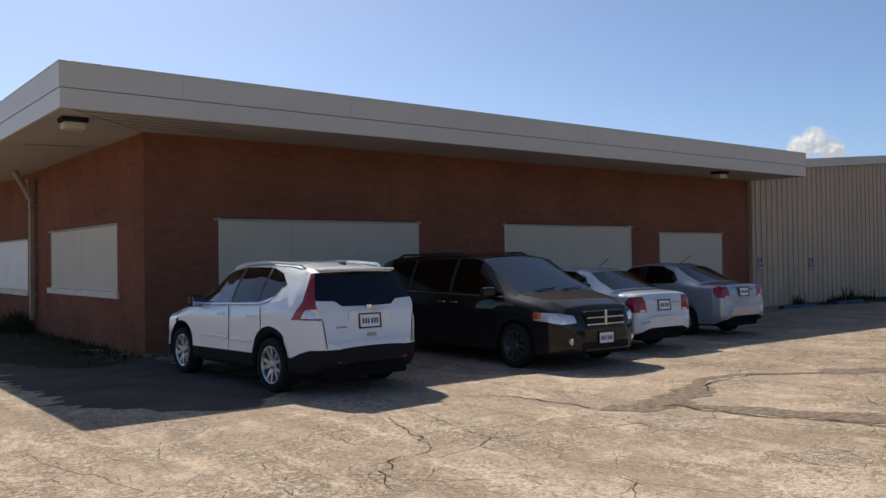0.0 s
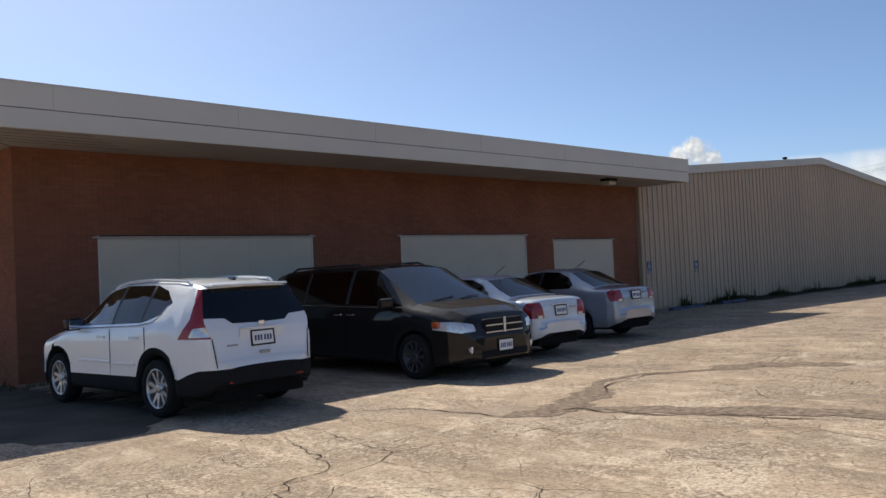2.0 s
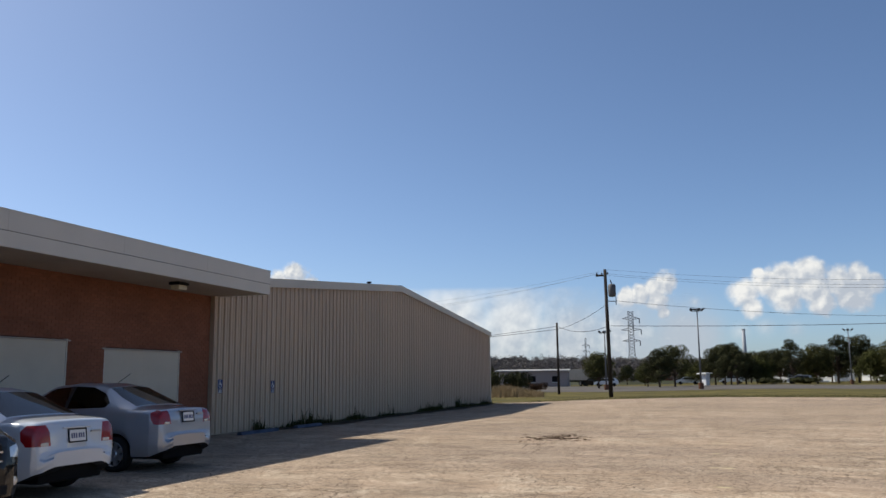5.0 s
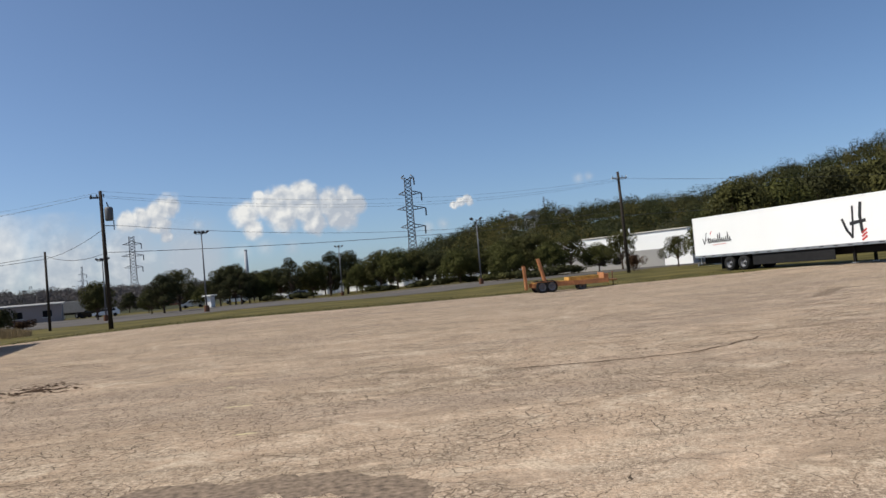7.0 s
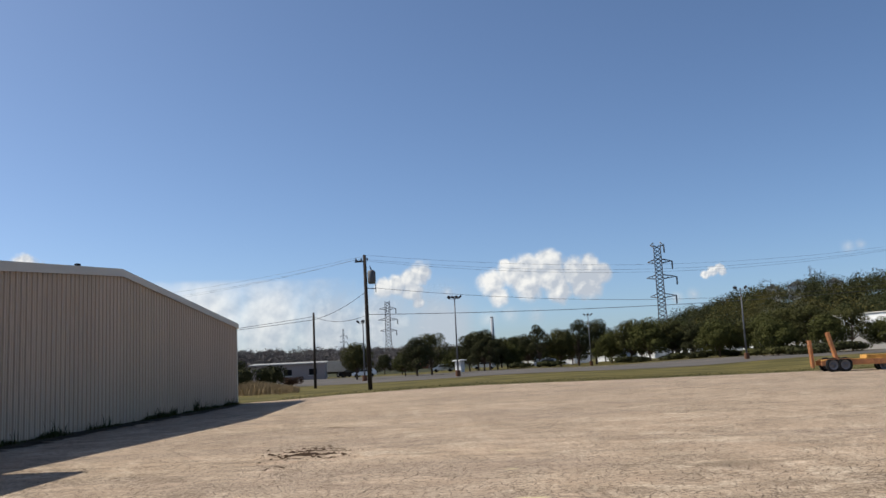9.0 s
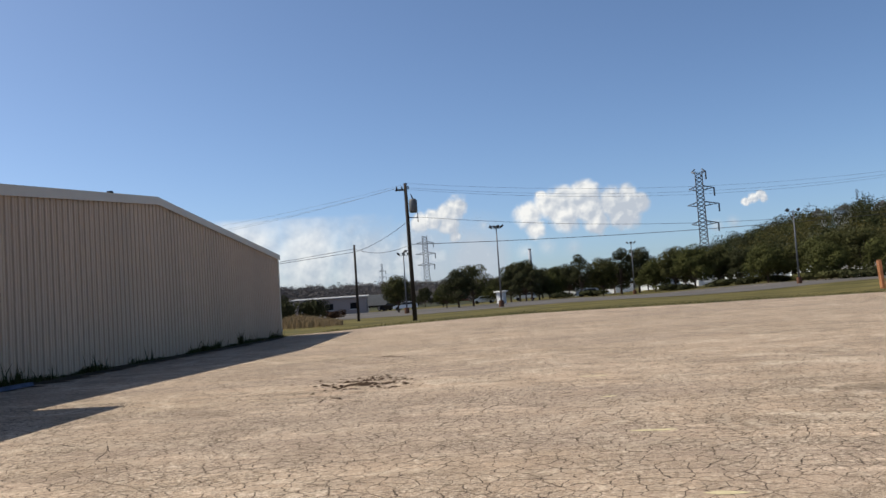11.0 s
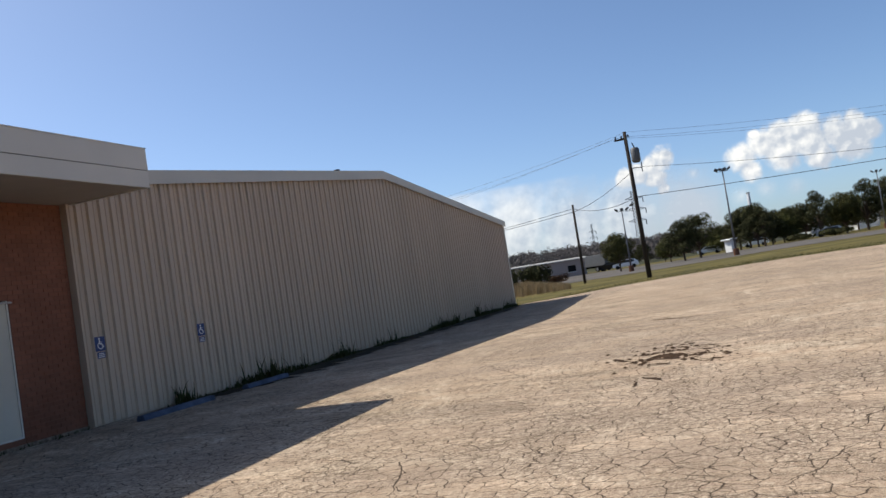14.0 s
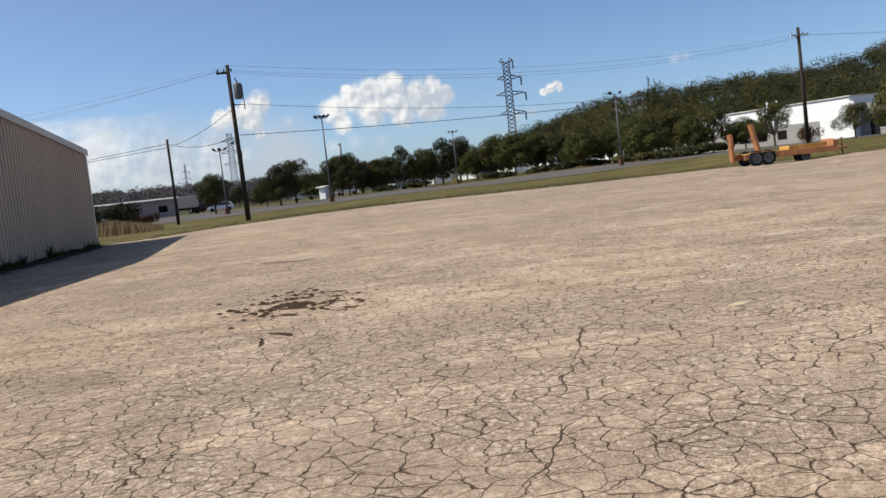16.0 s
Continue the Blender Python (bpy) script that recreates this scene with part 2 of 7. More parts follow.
BARK = material("grey_brown_bark", (0.09, 0.065, 0.048), 0.95, vary=0.35, scale=3, fine=20, bump=0.5)
WIRE = material("black_cable", (0.03, 0.03, 0.033), 0.6)
LEAF = material("oak_leaf_green", (0.037, 0.04, 0.014), 0.8, vary=0.5, scale=0.35, fine=3, bump=0, tint=(0.076, 0.072, 0.024), island=0.15)
LEAF_DARK = material("dark_leaf_green", (0.029, 0.032, 0.014), 0.8, vary=0.5, scale=0.35, fine=3, bump=0, tint=(0.054, 0.053, 0.021), island=0.22)
LEAF_OLIVE = material("olive_leaf", (0.038, 0.043, 0.012), 0.8, vary=0.5, scale=0.35, fine=3, bump=0, tint=(0.075, 0.075, 0.022), island=0.12)
LEAF_RUST = material("russet_leaf", (0.075, 0.04, 0.02), 0.8, vary=0.5, scale=0.5, fine=4, bump=0, island=0.22)
LEAF_HILL = material("hazy_hillside_leaf", (0.026, 0.034, 0.014), 0.9, vary=0.4, scale=0.03, fine=0.2, bump=0, tint=(0.055, 0.058, 0.023), island=0.06)
LEAF_SLOPE = material("olive_hillside_leaf", (0.046, 0.046, 0.014), 0.9, vary=0.45, scale=0.03, fine=0.2, bump=0, tint=(0.11, 0.092, 0.03), island=0.06)
# distance haze is mixed into this pale grey-brown leaf colour
LEAF_FAR_HAZE = material("haze_greyed_far_leaf", (0.14, 0.122, 0.115), 0.95, vary=0.25, scale=0.03, fine=0.3, bump=0, island=0.08)
TRANSFORMER = material("dull_grey_transformer_paint", (0.1, 0.1, 0.105), 0.6, vary=0.2)
TOWER_HAZE = material("hazy_grey_concrete", (0.4, 0.41, 0.43), 0.8, vary=0.1)
WEED = material("weed_green", (0.024, 0.034, 0.011), 0.85, vary=0.5, scale=3, fine=9, bump=0, tint=(0.055, 0.056, 0.02), island=0.5)
STRAW = material("dry_tall_grass", (0.27, 0.195, 0.105), 0.9, vary=0.4, scale=1.5, fine=9, bump=0, island=0.5)
RUBBER = material("black_tyre_rubber", (0.02, 0.02, 0.02), 0.85, vary=0.2, scale=8)
ALLOY = material("silver_alloy_wheel", (0.62, 0.62, 0.63), 0.28, 0.85, vary=0.06)
ALLOY_DARK = material("dark_grey_alloy_wheel", (0.11, 0.11, 0.115), 0.35, 0.7, vary=0.1)
CHROME = material("bright_chrome", (0.75, 0.76, 0.78), 0.12, 1.0, vary=0.03, bump=0)
PLASTIC = material("textured_black_plastic", (0.018, 0.018, 0.019), 0.76, vary=0.2, fine=90)
SEAT = material("dark_grey_seat_cloth", (0.035, 0.033, 0.032), 0.9, vary=0.2)
PAINT_WHITE = material("white_car_paint", (0.74, 0.75, 0.76), 0.3, vary=0.025, scale=1.2, fine=20, bump=0, coat=1.0)
PAINT_BLACK = material("dark_brown_black_car_paint", (0.012, 0.0105, 0.01), 0.76, 0.0, vary=0.1, scale=1.2, fine=20, bump=0, coat=0.65)
PAINT_PALE = material("pale_silver_white_car_paint", (0.6, 0.63, 0.67), 0.3, 0.1, vary=0.03, scale=1.2, fine=20, bump=0, coat=1.0)
PAINT_SILVER = material("silver_car_paint", (0.37, 0.385, 0.42), 0.3, 0.45, vary=0.04, scale=1.2, fine=20, bump=0, coat=1.0)
LENS_RED = material("red_lamp_lens", (0.26, 0.006, 0.01), 0.25, vary=0.2, scale=20, bump=0, coat=0.35)
LENS_CLEAR = material("clear_lamp_lens", (0.62, 0.63, 0.64), 0.12, 0.4, vary=0.3, scale=25, bump=0, coat=1.0)
LENS_AMBER = material("amber_lamp_lens", (0.42, 0.09, 0.02), 0.15, vary=0.1, bump=0, coat=1.0)
GLASS = glass("tinted_car_glass", (0.015, 0.017, 0.02))
GLASS_CLEAR = glass("clear_car_glass", (0.25, 0.28, 0.28), ior=2.3)
ORANGE = material("faded_orange_paint", (0.44, 0.19, 0.075), 0.6, vary=0.45, scale=1.5, fine=18, bump=0.1)
DECK = material("weathered_deck_plank", (0.5, 0.28, 0.08), 0.85, vary=0.35, scale=3, fine=20)
TRAILER_WHITE = material("white_trailer_skin", (0.8, 0.8, 0.79), 0.4, vary=0.03, scale=0.4, fine=8, bump=0.02)
STUCCO = material("white_warehouse_wall", (0.78, 0.78, 0.77), 0.7, vary=0.04, scale=0.2)
GREY_WALL = material("grey_block_wall", (0.3, 0.29, 0.28), 0.85, vary=0.12, scale=0.3)
TAN_WALL = material("tan_shed_wall", (0.33, 0.27, 0.245), 0.8, vary=0.12, scale=0.3)
ORANGE_WALL = material("orange_brown_wall", (0.38, 0.15, 0.08), 0.8, vary=0.15, scale=0.5)
LAMP_LENS = material("yellowed_lamp_lens", (0.5, 0.45, 0.33), 0.3, vary=0.15)


# ---- building helpers ----
def link_mesh(name, verts, faces, mat, parent=None, label="", smooth=False):
    me = bpy.data.meshes.new(name)
    me.from_pydata(verts, [], faces)
    me.materials.append(mat)
    if smooth:
        me.polygons.foreach_set("use_smooth", [True] * len(me.polygons))
    me.update()
    ob = new(name, me)
    ob.parent = parent
    if label:
        ob["label"] = label
    return ob


def part(name, bm, mat, parent=None, label="", smooth=False):
    me = bpy.data.meshes.new(name)
    bmesh.ops.recalc_face_normals(bm, faces=bm.faces)
    bm.to_mesh(me)
    bm.free()
    me.materials.append(mat)
    if smooth:
        me.polygons.foreach_set("use_smooth", [True] * len(me.polygons))
    ob = new(name, me)
    ob.parent = parent
    if label:
        ob["label"] = label
    return ob


def thing(name, label, category, x=0, y=0, z=0, rz=0, group="", kind=""):
    ob = new(name)
    ob.empty_display_size = 0.2
    ob.matrix_basis = pose(x, y, z, 0, 0, rz)
    return tagged(ob, label, category, group, kind)


def structure(ob, label, category):
    return tagged(ob, label, category, kind="structure")


def box(bm, x0, x1, y0, y1, z0, z1, bevel=0.0):
    vs = [bm.verts.new((x, y, z)) for z in (z0, z1) for y in (y0, y1) for x in (x0, x1)]
    fs = [bm.faces.new([vs[i] for i in q]) for q in ((0, 2, 3, 1), (4, 5, 7, 6), (0, 1, 5, 4), (2, 6, 7, 3), (0, 4, 6, 2), (1, 3, 7, 5))]
    if bevel:
        edges = list({e for f in fs for e in f.edges})
        bmesh.ops.bevel(bm, geom=edges, offset=bevel, segments=2, affect="EDGES", profile=0.5)
    return bm


def boxed(*a, **k):
    return box(bmesh.new(), *a, **k)


def rod(bm, p, q, r0, r1=None, seg=8, cap=True):
    """A tapered round bar from p to q."""
    p, q = Vector(p), Vector(q)
    r1 = r0 if r1 is None else r1
    d = (q - p).normalized()
    a = d.orthogonal().normalized()
    c = d.cross(a)
    rings = []
    for o, r in ((p, r0), (q, r1)):
        rings.append([bm.verts.new(o + (a * math.cos(k * math.tau / seg) + c * math.sin(k * math.tau / seg)) * r) for k in range(seg)])
    for k in range(seg):
        bm.faces.new((rings[0][k], rings[0][(k + 1) % seg], rings[1][(k + 1) % seg], rings[1][k]))
    if cap:
        bm.faces.new(rings[0][::-1]), bm.faces.new(rings[1])
    return bm


def tube(bm, pts, r, seg=6, r_end=None):
    """One continuous bar through points."""
    pts = [Vector(p) for p in pts]
    r_end = r if r_end is None else r_end
    rings = []
    for i, p in enumerate(pts):
        d = (pts[min(i + 1, len(pts) - 1)] - pts[max(i - 1, 0)]).normalized()
        ref = Vector((0, 0, 1)) if abs(d.z) < 0.9 else Vector((1, 0, 0))
        u = d.cross(ref).normalized()
        v = d.cross(u)
        rr = r + (r_end - r) * i / (len(pts) - 1)
        rings.append([bm.verts.new(p + (u * math.cos(q * math.tau / seg) + v * math.sin(q * math.tau / seg)) * rr) for q in range(seg)])
    for r0, r1 in zip(rings, rings[1:]):
        for q in range(seg):
            bm.faces.new((r0[q], r0[(q + 1) % seg], r1[(q + 1) % seg], r1[q]))
    bm.faces.new(rings[0][::-1]), bm.faces.new(rings[-1])
    return bm


def lathe(bm, profile, seg=28, axis="x", at=(0, 0, 0)):
    """Turn (radius, along) pairs about an axis through at."""
    rings = []
    o = Vector(at)
    for r, a in profile:
        ring = []
        for k in range(seg):
            c, s = r * math.cos(k * math.tau / seg), r * math.sin(k * math.tau / seg)
            v = {"x": (a, c, s), "y": (c, a, s), "z": (c, s, a)}[axis]
            ring.append(bm.verts.new(o + Vector(v)))
        rings.append(ring)
    for r0, r1 in zip(rings, rings[1:]):
        for k in range(seg):
            bm.faces.new((r0[k], r0[(k + 1) % seg], r1[(k + 1) % seg], r1[k]))
    return bm


def prism(bm, outline, z0, z1):
    """A flat plate of outline (x, y), from z0 to z1."""
    lo, hi = [bm.verts.new((x, y, z0)) for x, y in outline], [bm.verts.new((x, y, z1)) for x, y in outline]
    bm.faces.new(lo[::-1]), bm.faces.new(hi)
    for k in range(len(outline)):
        j = (k + 1) % len(outline)
        bm.faces.new((lo[k], lo[j], hi[j], hi[k]))
    return bm


def upright(bm, outline, y0, y1):
    """A plate of outline (x, z), standing between y0 and y1."""
    lo, hi = [bm.verts.new((x, y0, z)) for x, z in outline], [bm.verts.new((x, y1, z)) for x, z in outline]
    bm.faces.new(lo), bm.faces.new(hi[::-1])
    for k in range(len(outline)):
        j = (k + 1) % len(outline)
        bm.faces.new((lo[j], lo[k], hi[k], hi[j]))
    return bm


def stroke(bm, pts, width, y0, y1):
    """Flat pen strokes through (x, z) points, standing between y0 and y1."""
    for (x0, z0), (x1, z1) in zip(pts, pts[1:]):
        dx, dz = x1 - x0, z1 - z0
        d = math.hypot(dx, dz) or 1
        nx, nz = -dz / d * width / 2, dx / d * width / 2
        ex, ez = dx / d * width * 0.3, dz / d * width * 0.3
        upright(bm, [(x0 - nx - ex, z0 - nz - ez), (x1 - nx + ex, z1 - nz + ez), (x1 + nx + ex, z1 + nz + ez), (x0 + nx - ex, z0 + nz - ez)], y0, y1)
    return bm


def step(a, b, x):
    k = min(1.0, max(0.0, (x - a) / (b - a)))
    return k * k * (3 - 2 * k)


RISE_AT = (-12, -4, 0, 9, 15, 22, 27, 33, 50)
RISE = (0, 0.12, 0.2, 0.24, 0.14, 0.12, 0.3, 0.52, 0.7)


def ground_z(x, y):
    """The yard is level by the buildings and climbs gently towards the far side."""
    return float(np.interp(-y, RISE_AT, RISE)) * step(22, 56, x)


# ---- ground ----
def ground_sheet():
    """One sheet to the horizon: fine near the yard, coarse far out."""
    xs = np.unique(np.concatenate([np.linspace(-40, 180, 89), np.array([-4000, -1500, -500, -150, 240, 340, 500, 800, 1500, 4000])]))
    ys = np.unique(np.concatenate([np.linspace(-110, 70, 73), np.array([-4000, -1500, -500, -220, 120, 300, 800, 1800, 4000])]))
    verts = [(x, y, ground_z(x, y) - 0.03) for y in ys for x in xs]
    w = len(xs)
    faces = [(j * w + i, j * w + i + 1, (j + 1) * w + i + 1, (j + 1) * w + i) for j in range(len(ys) - 1) for i in range(w - 1)]
    return structure(link_mesh("ground", verts, faces, GRASS, smooth=True), "mown green and straw grass verge beyond the paved yard", "grass")


def sheet(name, mat, edge_x, ys, x_far, lift, label, category, cols=60):
    """A paved sheet between an uneven edge and a far line."""
    verts, faces = [], []
    for y in ys:
        e = edge_x(y)
        for k in range(cols + 1):
            x = x_far + (e - x_far) * k / cols
            verts.append((x, y, ground_z(x, y) + lift))
    w = cols + 1
    for j in range(len(ys) - 1):
        for k in range(cols):
            faces.append((j * w + k, j * w + k + 1, (j + 1) * w + k + 1, (j + 1) * w + k))
    ob = link_mesh(name, verts, faces, mat, smooth=True)
    return structure(ob, label, category)


EDGE_Y = (-60, -40, -31, -27, -22, -15, -9, -3, 4, 9.5, 14.2, 20)
EDGE_X = (42, 46, 50.5, 53.5, 59.5, 60, 56.8, 60, 63, 60.5, 54.6, 54.5)


def yard_edge(y):
    ragged = 0.35 * noise.noise((y * 0.5, 3.1, 0)) + 0.18 * noise.noise((y * 2.3, 7.7, 0))
    return float(np.interp(y, EDGE_Y, EDGE_X)) + ragged


ground_sheet()
sheet("pavement", PAVING, yard_edge, np.linspace(-58, 72, 300), -45, 0.0, "sun-bleached tan paved yard with crazed cracks and patches", "pavement")
sheet("road", ASPHALT, lambda y: 150 + 0.4 * y, np.linspace(-70, 60, 40), 97, 0.0, "faded grey asphalt car park beyond the grass", "car park", 30)


# ---- brick building ----
FX0, FX1, FY = 5.784, 24.28, 14.288
WALL_TOP = 3.965
OPENINGS = [(7.14, 11.71, 0.95, 2.49), (14.21, 18.78, 0.95, 2.49), (19.97, 22.92, 0.14, 2.35)]
SIDE_OPENINGS = [(1.46, 6.24, 1.12, 2.45), (8.42, 13.15, 1.0, 2.35), (24.05, 33.0, 0.86, 2.2)]
SIDE_LEN = 44.0
SIDE = pose(FX0, FY, 0, 0, 0, 90 + 2.1)   # local x runs back along the side wall, local y points outward


def wall_slab(name, length, holes, thick, label):
    """Backing wall from x 0 to length, its face at y 0, with holes cut right through it."""
    bm = bmesh.new()
    x = 0.0
    for a, b, lo, hi in holes:
        box(bm, x, a, -thick, 0, 0, WALL_TOP)
        box(bm, a, b, -thick, 0, 0, lo)
        box(bm, a, b, -thick, 0, hi, WALL_TOP)
        x = b
    box(bm, x, length, -thick, 0, 0, WALL_TOP)
    return structure(part(name, bm, MORTAR), label, "wall")


def bricks(wall, length, holes, singles, out=1):
    """Running-bond bricks proud of the mortar; the first few by the corner are single pieces."""
    pitch, course, joint, proud = 0.213, 0.0762, 0.011, 0.007
    verts, faces, count = [], [], 0
    rnd = random.Random(5)
    shared = {}
    for row in range(int(WALL_TOP / course)):
        z0, z1 = row * course + joint / 2, (row + 1) * course - joint / 2
        x = -pitch / 2 * (row % 2)
        while x < length:
            a, b = max(0.002, x + joint / 2), min(length, x + pitch - joint / 2)
            x += pitch
            spans = [(a, b)]
            for h0, h1, lo, hi in holes:
                if z1 > lo - 0.01 and z0 < hi + 0.01:
                    cut = []
                    for s0, s1 in spans:
                        if s1 <= h0 or s0 >= h1:
                            cut.append((s0, s1))
                        else:
                            if s0 < h0 - 0.02:
                                cut.append((s0, h0 - 0.004))
                            if s1 > h1 + 0.02:
                                cut.append((h1 + 0.004, s1))
                    spans = cut
            for s0, s1 in spans:
                if s1 - s0 < 0.02:
                    continue
                y = proud + rnd.uniform(-0.002, 0.002)
                if count < singles and 0.3 < z0 < 2.9 and s0 < 1.75:
                    count += 1
                    key = round(s1 - s0, 3)
                    if key not in shared:
                        me = bpy.data.meshes.new("brick")
                        bm = boxed(0, s1 - s0, min(0, out * proud), max(0, out * proud), 0, z1 - z0)
                        bm.to_mesh(me)
                        bm.free()
                        me.materials.append(BRICK_OBJ)
                        shared[key] = me
                    ob = new("brick", shared[key])
                    ob.parent = wall
                    ob.matrix_basis = pose(s0, out * (y - proud + 0.0005), z0)
                    continue
                k = len(verts)
                c, y = out * 0.0004, out * y
                verts += [(s0, c, z0), (s1, c, z0), (s1, c, z1), (s0, c, z1), (s0, y, z0), (s1, y, z0), (s1, y, z1), (s0, y, z1)]
                faces += [(k + 4, k + 5, k + 6, k + 7), (k, k + 1, k + 5, k + 4), (k + 1, k + 2, k + 6, k + 5), (k + 2, k + 3, k + 7, k + 6), (k + 3, k, k + 4, k + 7)]
    ob = link_mesh("brickwork", verts, faces, BRICK, wall)
    ob["kind"] = "stuff"


def boarded_window(name, wall_pose, a, b, lo, hi, mat, sheets, label, sill=True, flip=1):
    """An opening closed with painted boards, under a drip strip, over a sill."""
    w = thing(name, label, "boarded window", kind="structure")
    w.matrix_basis = wall_pose
    n = sheets
    for k in range(n):
        x0, x1 = a + 0.03 + (b - a - 0.06) * k / n, a + 0.03 + (b - a - 0.06) * (k + 1) / n
        part("board", boxed(x0 + 0.0015, x1 - 0.0015, -0.045, -0.022 + 0.002 * (k % 2), lo + 0.03, hi - 0.05, bevel=0.002), mat, w)
    fr = bmesh.new()
    box(fr, a, a + 0.03, -0.09, -0.004, lo, hi)
    box(fr, b - 0.03, b, -0.09, -0.004, lo, hi)
    box(fr, a + 0.03, b - 0.03, -0.09, -0.004, lo, lo + 0.03)
    part("window_frame", fr, TRIM, w)
    part("drip_strip", boxed(a - 0.05, b + 0.1, -0.08, 0.035, hi - 0.05, hi - 0.02, bevel=0.004), SOFFIT, w, "pale flashing strip over the boards")
    if sill:
        part("window_sill", boxed(a - 0.12, b + 0.12, -0.09, 0.06, lo - 0.13, lo - 0.002, bevel=0.008), TRIM, w, "thick off-white sill")


FRONT = pose(FX1, FY, 0, 0, 0, 180)   # local x runs back towards the corner, local y points at the yard
front_len = FX1 - FX0
front_holes = [(a - FX0, b - FX0, lo, hi) for a, b, lo, hi in OPENINGS]
front_wall = wall_slab("wall_front", front_len, front_holes, -0.28, "long red-brown brick front wall in shade")
front_wall.matrix_basis = pose(FX0, FY, 0)
bricks(front_wall, front_len, front_holes, 300, -1)
side_wall = wall_slab("wall_side", SIDE_LEN, SIDE_OPENINGS, 0.28, "red-brown brick side wall with boarded windows")
side_wall.matrix_basis = SIDE
bricks(side_wall, SIDE_LEN, SIDE_OPENINGS, 0)
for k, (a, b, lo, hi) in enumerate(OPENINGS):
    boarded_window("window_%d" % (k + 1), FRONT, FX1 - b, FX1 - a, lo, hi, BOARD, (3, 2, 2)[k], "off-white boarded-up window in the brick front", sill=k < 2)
# the two farther side windows take the lit board colour
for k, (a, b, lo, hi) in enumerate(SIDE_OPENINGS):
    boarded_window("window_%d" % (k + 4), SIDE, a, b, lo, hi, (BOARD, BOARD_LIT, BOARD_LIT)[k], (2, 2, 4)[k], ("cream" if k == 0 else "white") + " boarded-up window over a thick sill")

# blind back and end walls close the building
back = bmesh.new()
box(back, FX0 - 1.3, FX1, 57.6, 57.9, 0, WALL_TOP)
box(back, FX1 - 0.28, FX1, FY + 0.28, 57.6, 0, WALL_TOP)
structure(part("wall_back", back, MORTAR), "plain brick back walls of the low building", "wall")

# roof, soffit and fascia
CX, CY, EX, TOP = 4.01, 12.43, 24.42, 4.615
lean = math.tan(radians(2.1))


def roof_plate(z0, z1, inset, y_back=57.9):
    return prism(bmesh.new(), [(CX + inset, CY + inset), (EX - inset, CY + inset), (EX - inset, y_back), (CX + inset - lean * (y_back - CY), y_back)], z0, z1)


structure(part("roof", roof_plate(4.3, TOP - 0.03, 0.06), ROOF), "flat felt roof behind the fascia", "roof")
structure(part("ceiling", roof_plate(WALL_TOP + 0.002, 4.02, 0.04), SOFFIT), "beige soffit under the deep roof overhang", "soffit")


def fascia(name, m, length, seams, label):
    """Two bands of folded metal with a dark joint between, and a drip at the foot. Local x along, y outward."""
    f = thing(name, label, "fascia", kind="structure")
    f.matrix_basis = m
    part("lower_band", boxed(0, length, -0.05, 0, 3.94, 4.235, bevel=0.004), FASCIA, f)
    part("joint", boxed(0.01, length - 0.01, -0.05, -0.006, 4.2355, 4.244), DARK, f)
    n = len(seams) + 1
    cuts = [0.0, *seams, length]
    for k in range(n):
        part("upper_band", boxed(cuts[k] + 0.001, cuts[k + 1] - 0.001, -0.05, 0.008, 4.2445, TOP, bevel=0.004), FASCIA, f)
    part("coping", boxed(-0.01, length + 0.01, -0.12, 0.016, TOP + 0.0005, TOP + 0.02, bevel=0.004), FASCIA, f)


fascia("trim_front", pose(EX, CY, 0, 0, 0, 180), EX - CX, [3.1 * k for k in range(1, 7)], "long pale grey metal roof fascia in two bands")
fascia("trim_side", pose(CX, CY, 0, 0, 0, 92.1), 45.4, [3.1 * k for k in range(1, 15)], "pale metal roof fascia above the side wall")
fascia("trim_end", pose(EX, CY + 1.71, 0, 0, 0, -90), 1.66, [], "short return of the metal fascia")
structure(part("baseboard", boxed(FX0 - 0.02, FX1, FY - 0.035, FY - 0.009, -0.02, 0.055, bevel=0.006), PATCH), "crumbling concrete footing at the wall", "footing")


def soffit_joint(p, q, width):
    """A dark open joint between soffit boards."""
    (x0, y0), (x1, y1) = p, q
    d = math.hypot(x1 - x0, y1 - y0)
    nx, ny = -(y1 - y0) / d * width / 2, (x1 - x0) / d * width / 2
    bm = prism(bmesh.new(), [(x0 - nx, y0 - ny), (x1 - nx, y1 - ny), (x1 + nx, y1 + ny), (x0 + nx, y0 + ny)], WALL_TOP - 0.002, WALL_TOP + 0.001)
    structure(part("trim_soffit_joint", bm, PLASTIC), "dark joint between the soffit boards", "joint")


soffit_joint((CX + 0.08, CY + 0.08), (FX0, FY - 0.02), 0.012)
for k in range(5):
    f = 0.18 + 0.14 * k
    x_, y_ = CX + (FX0 - CX) * f, CY + (FY - CY) * f
    soffit_joint((x_ + 0.05, y_), (x_ + 2.2, y_), 0.014)
soffit_joint((4.35, 16.9), (5.45, 16.75), 0.03)


def soffit_light(x, y, rz):
    t = thing("soffit_light", "yellowed flush lamp in a dark frame under the soffit", "light", x, y, WALL_TOP, rz, group="lamps under the soffit")
    part("base", boxed(-0.2, 0.2, -0.16, 0.16, -0.07, 0, bevel=0.008), PLASTIC, t, "dark bronze housing")
    part("lens", boxed(-0.17, 0.17, -0.13, 0.13, -0.19, -0.071, bevel=0.03), LAMP_LENS, t, "yellowed ribbed lens")


soffit_light(4.42, 13.42, 0)
soffit_light(21.05, 13.05, 0)


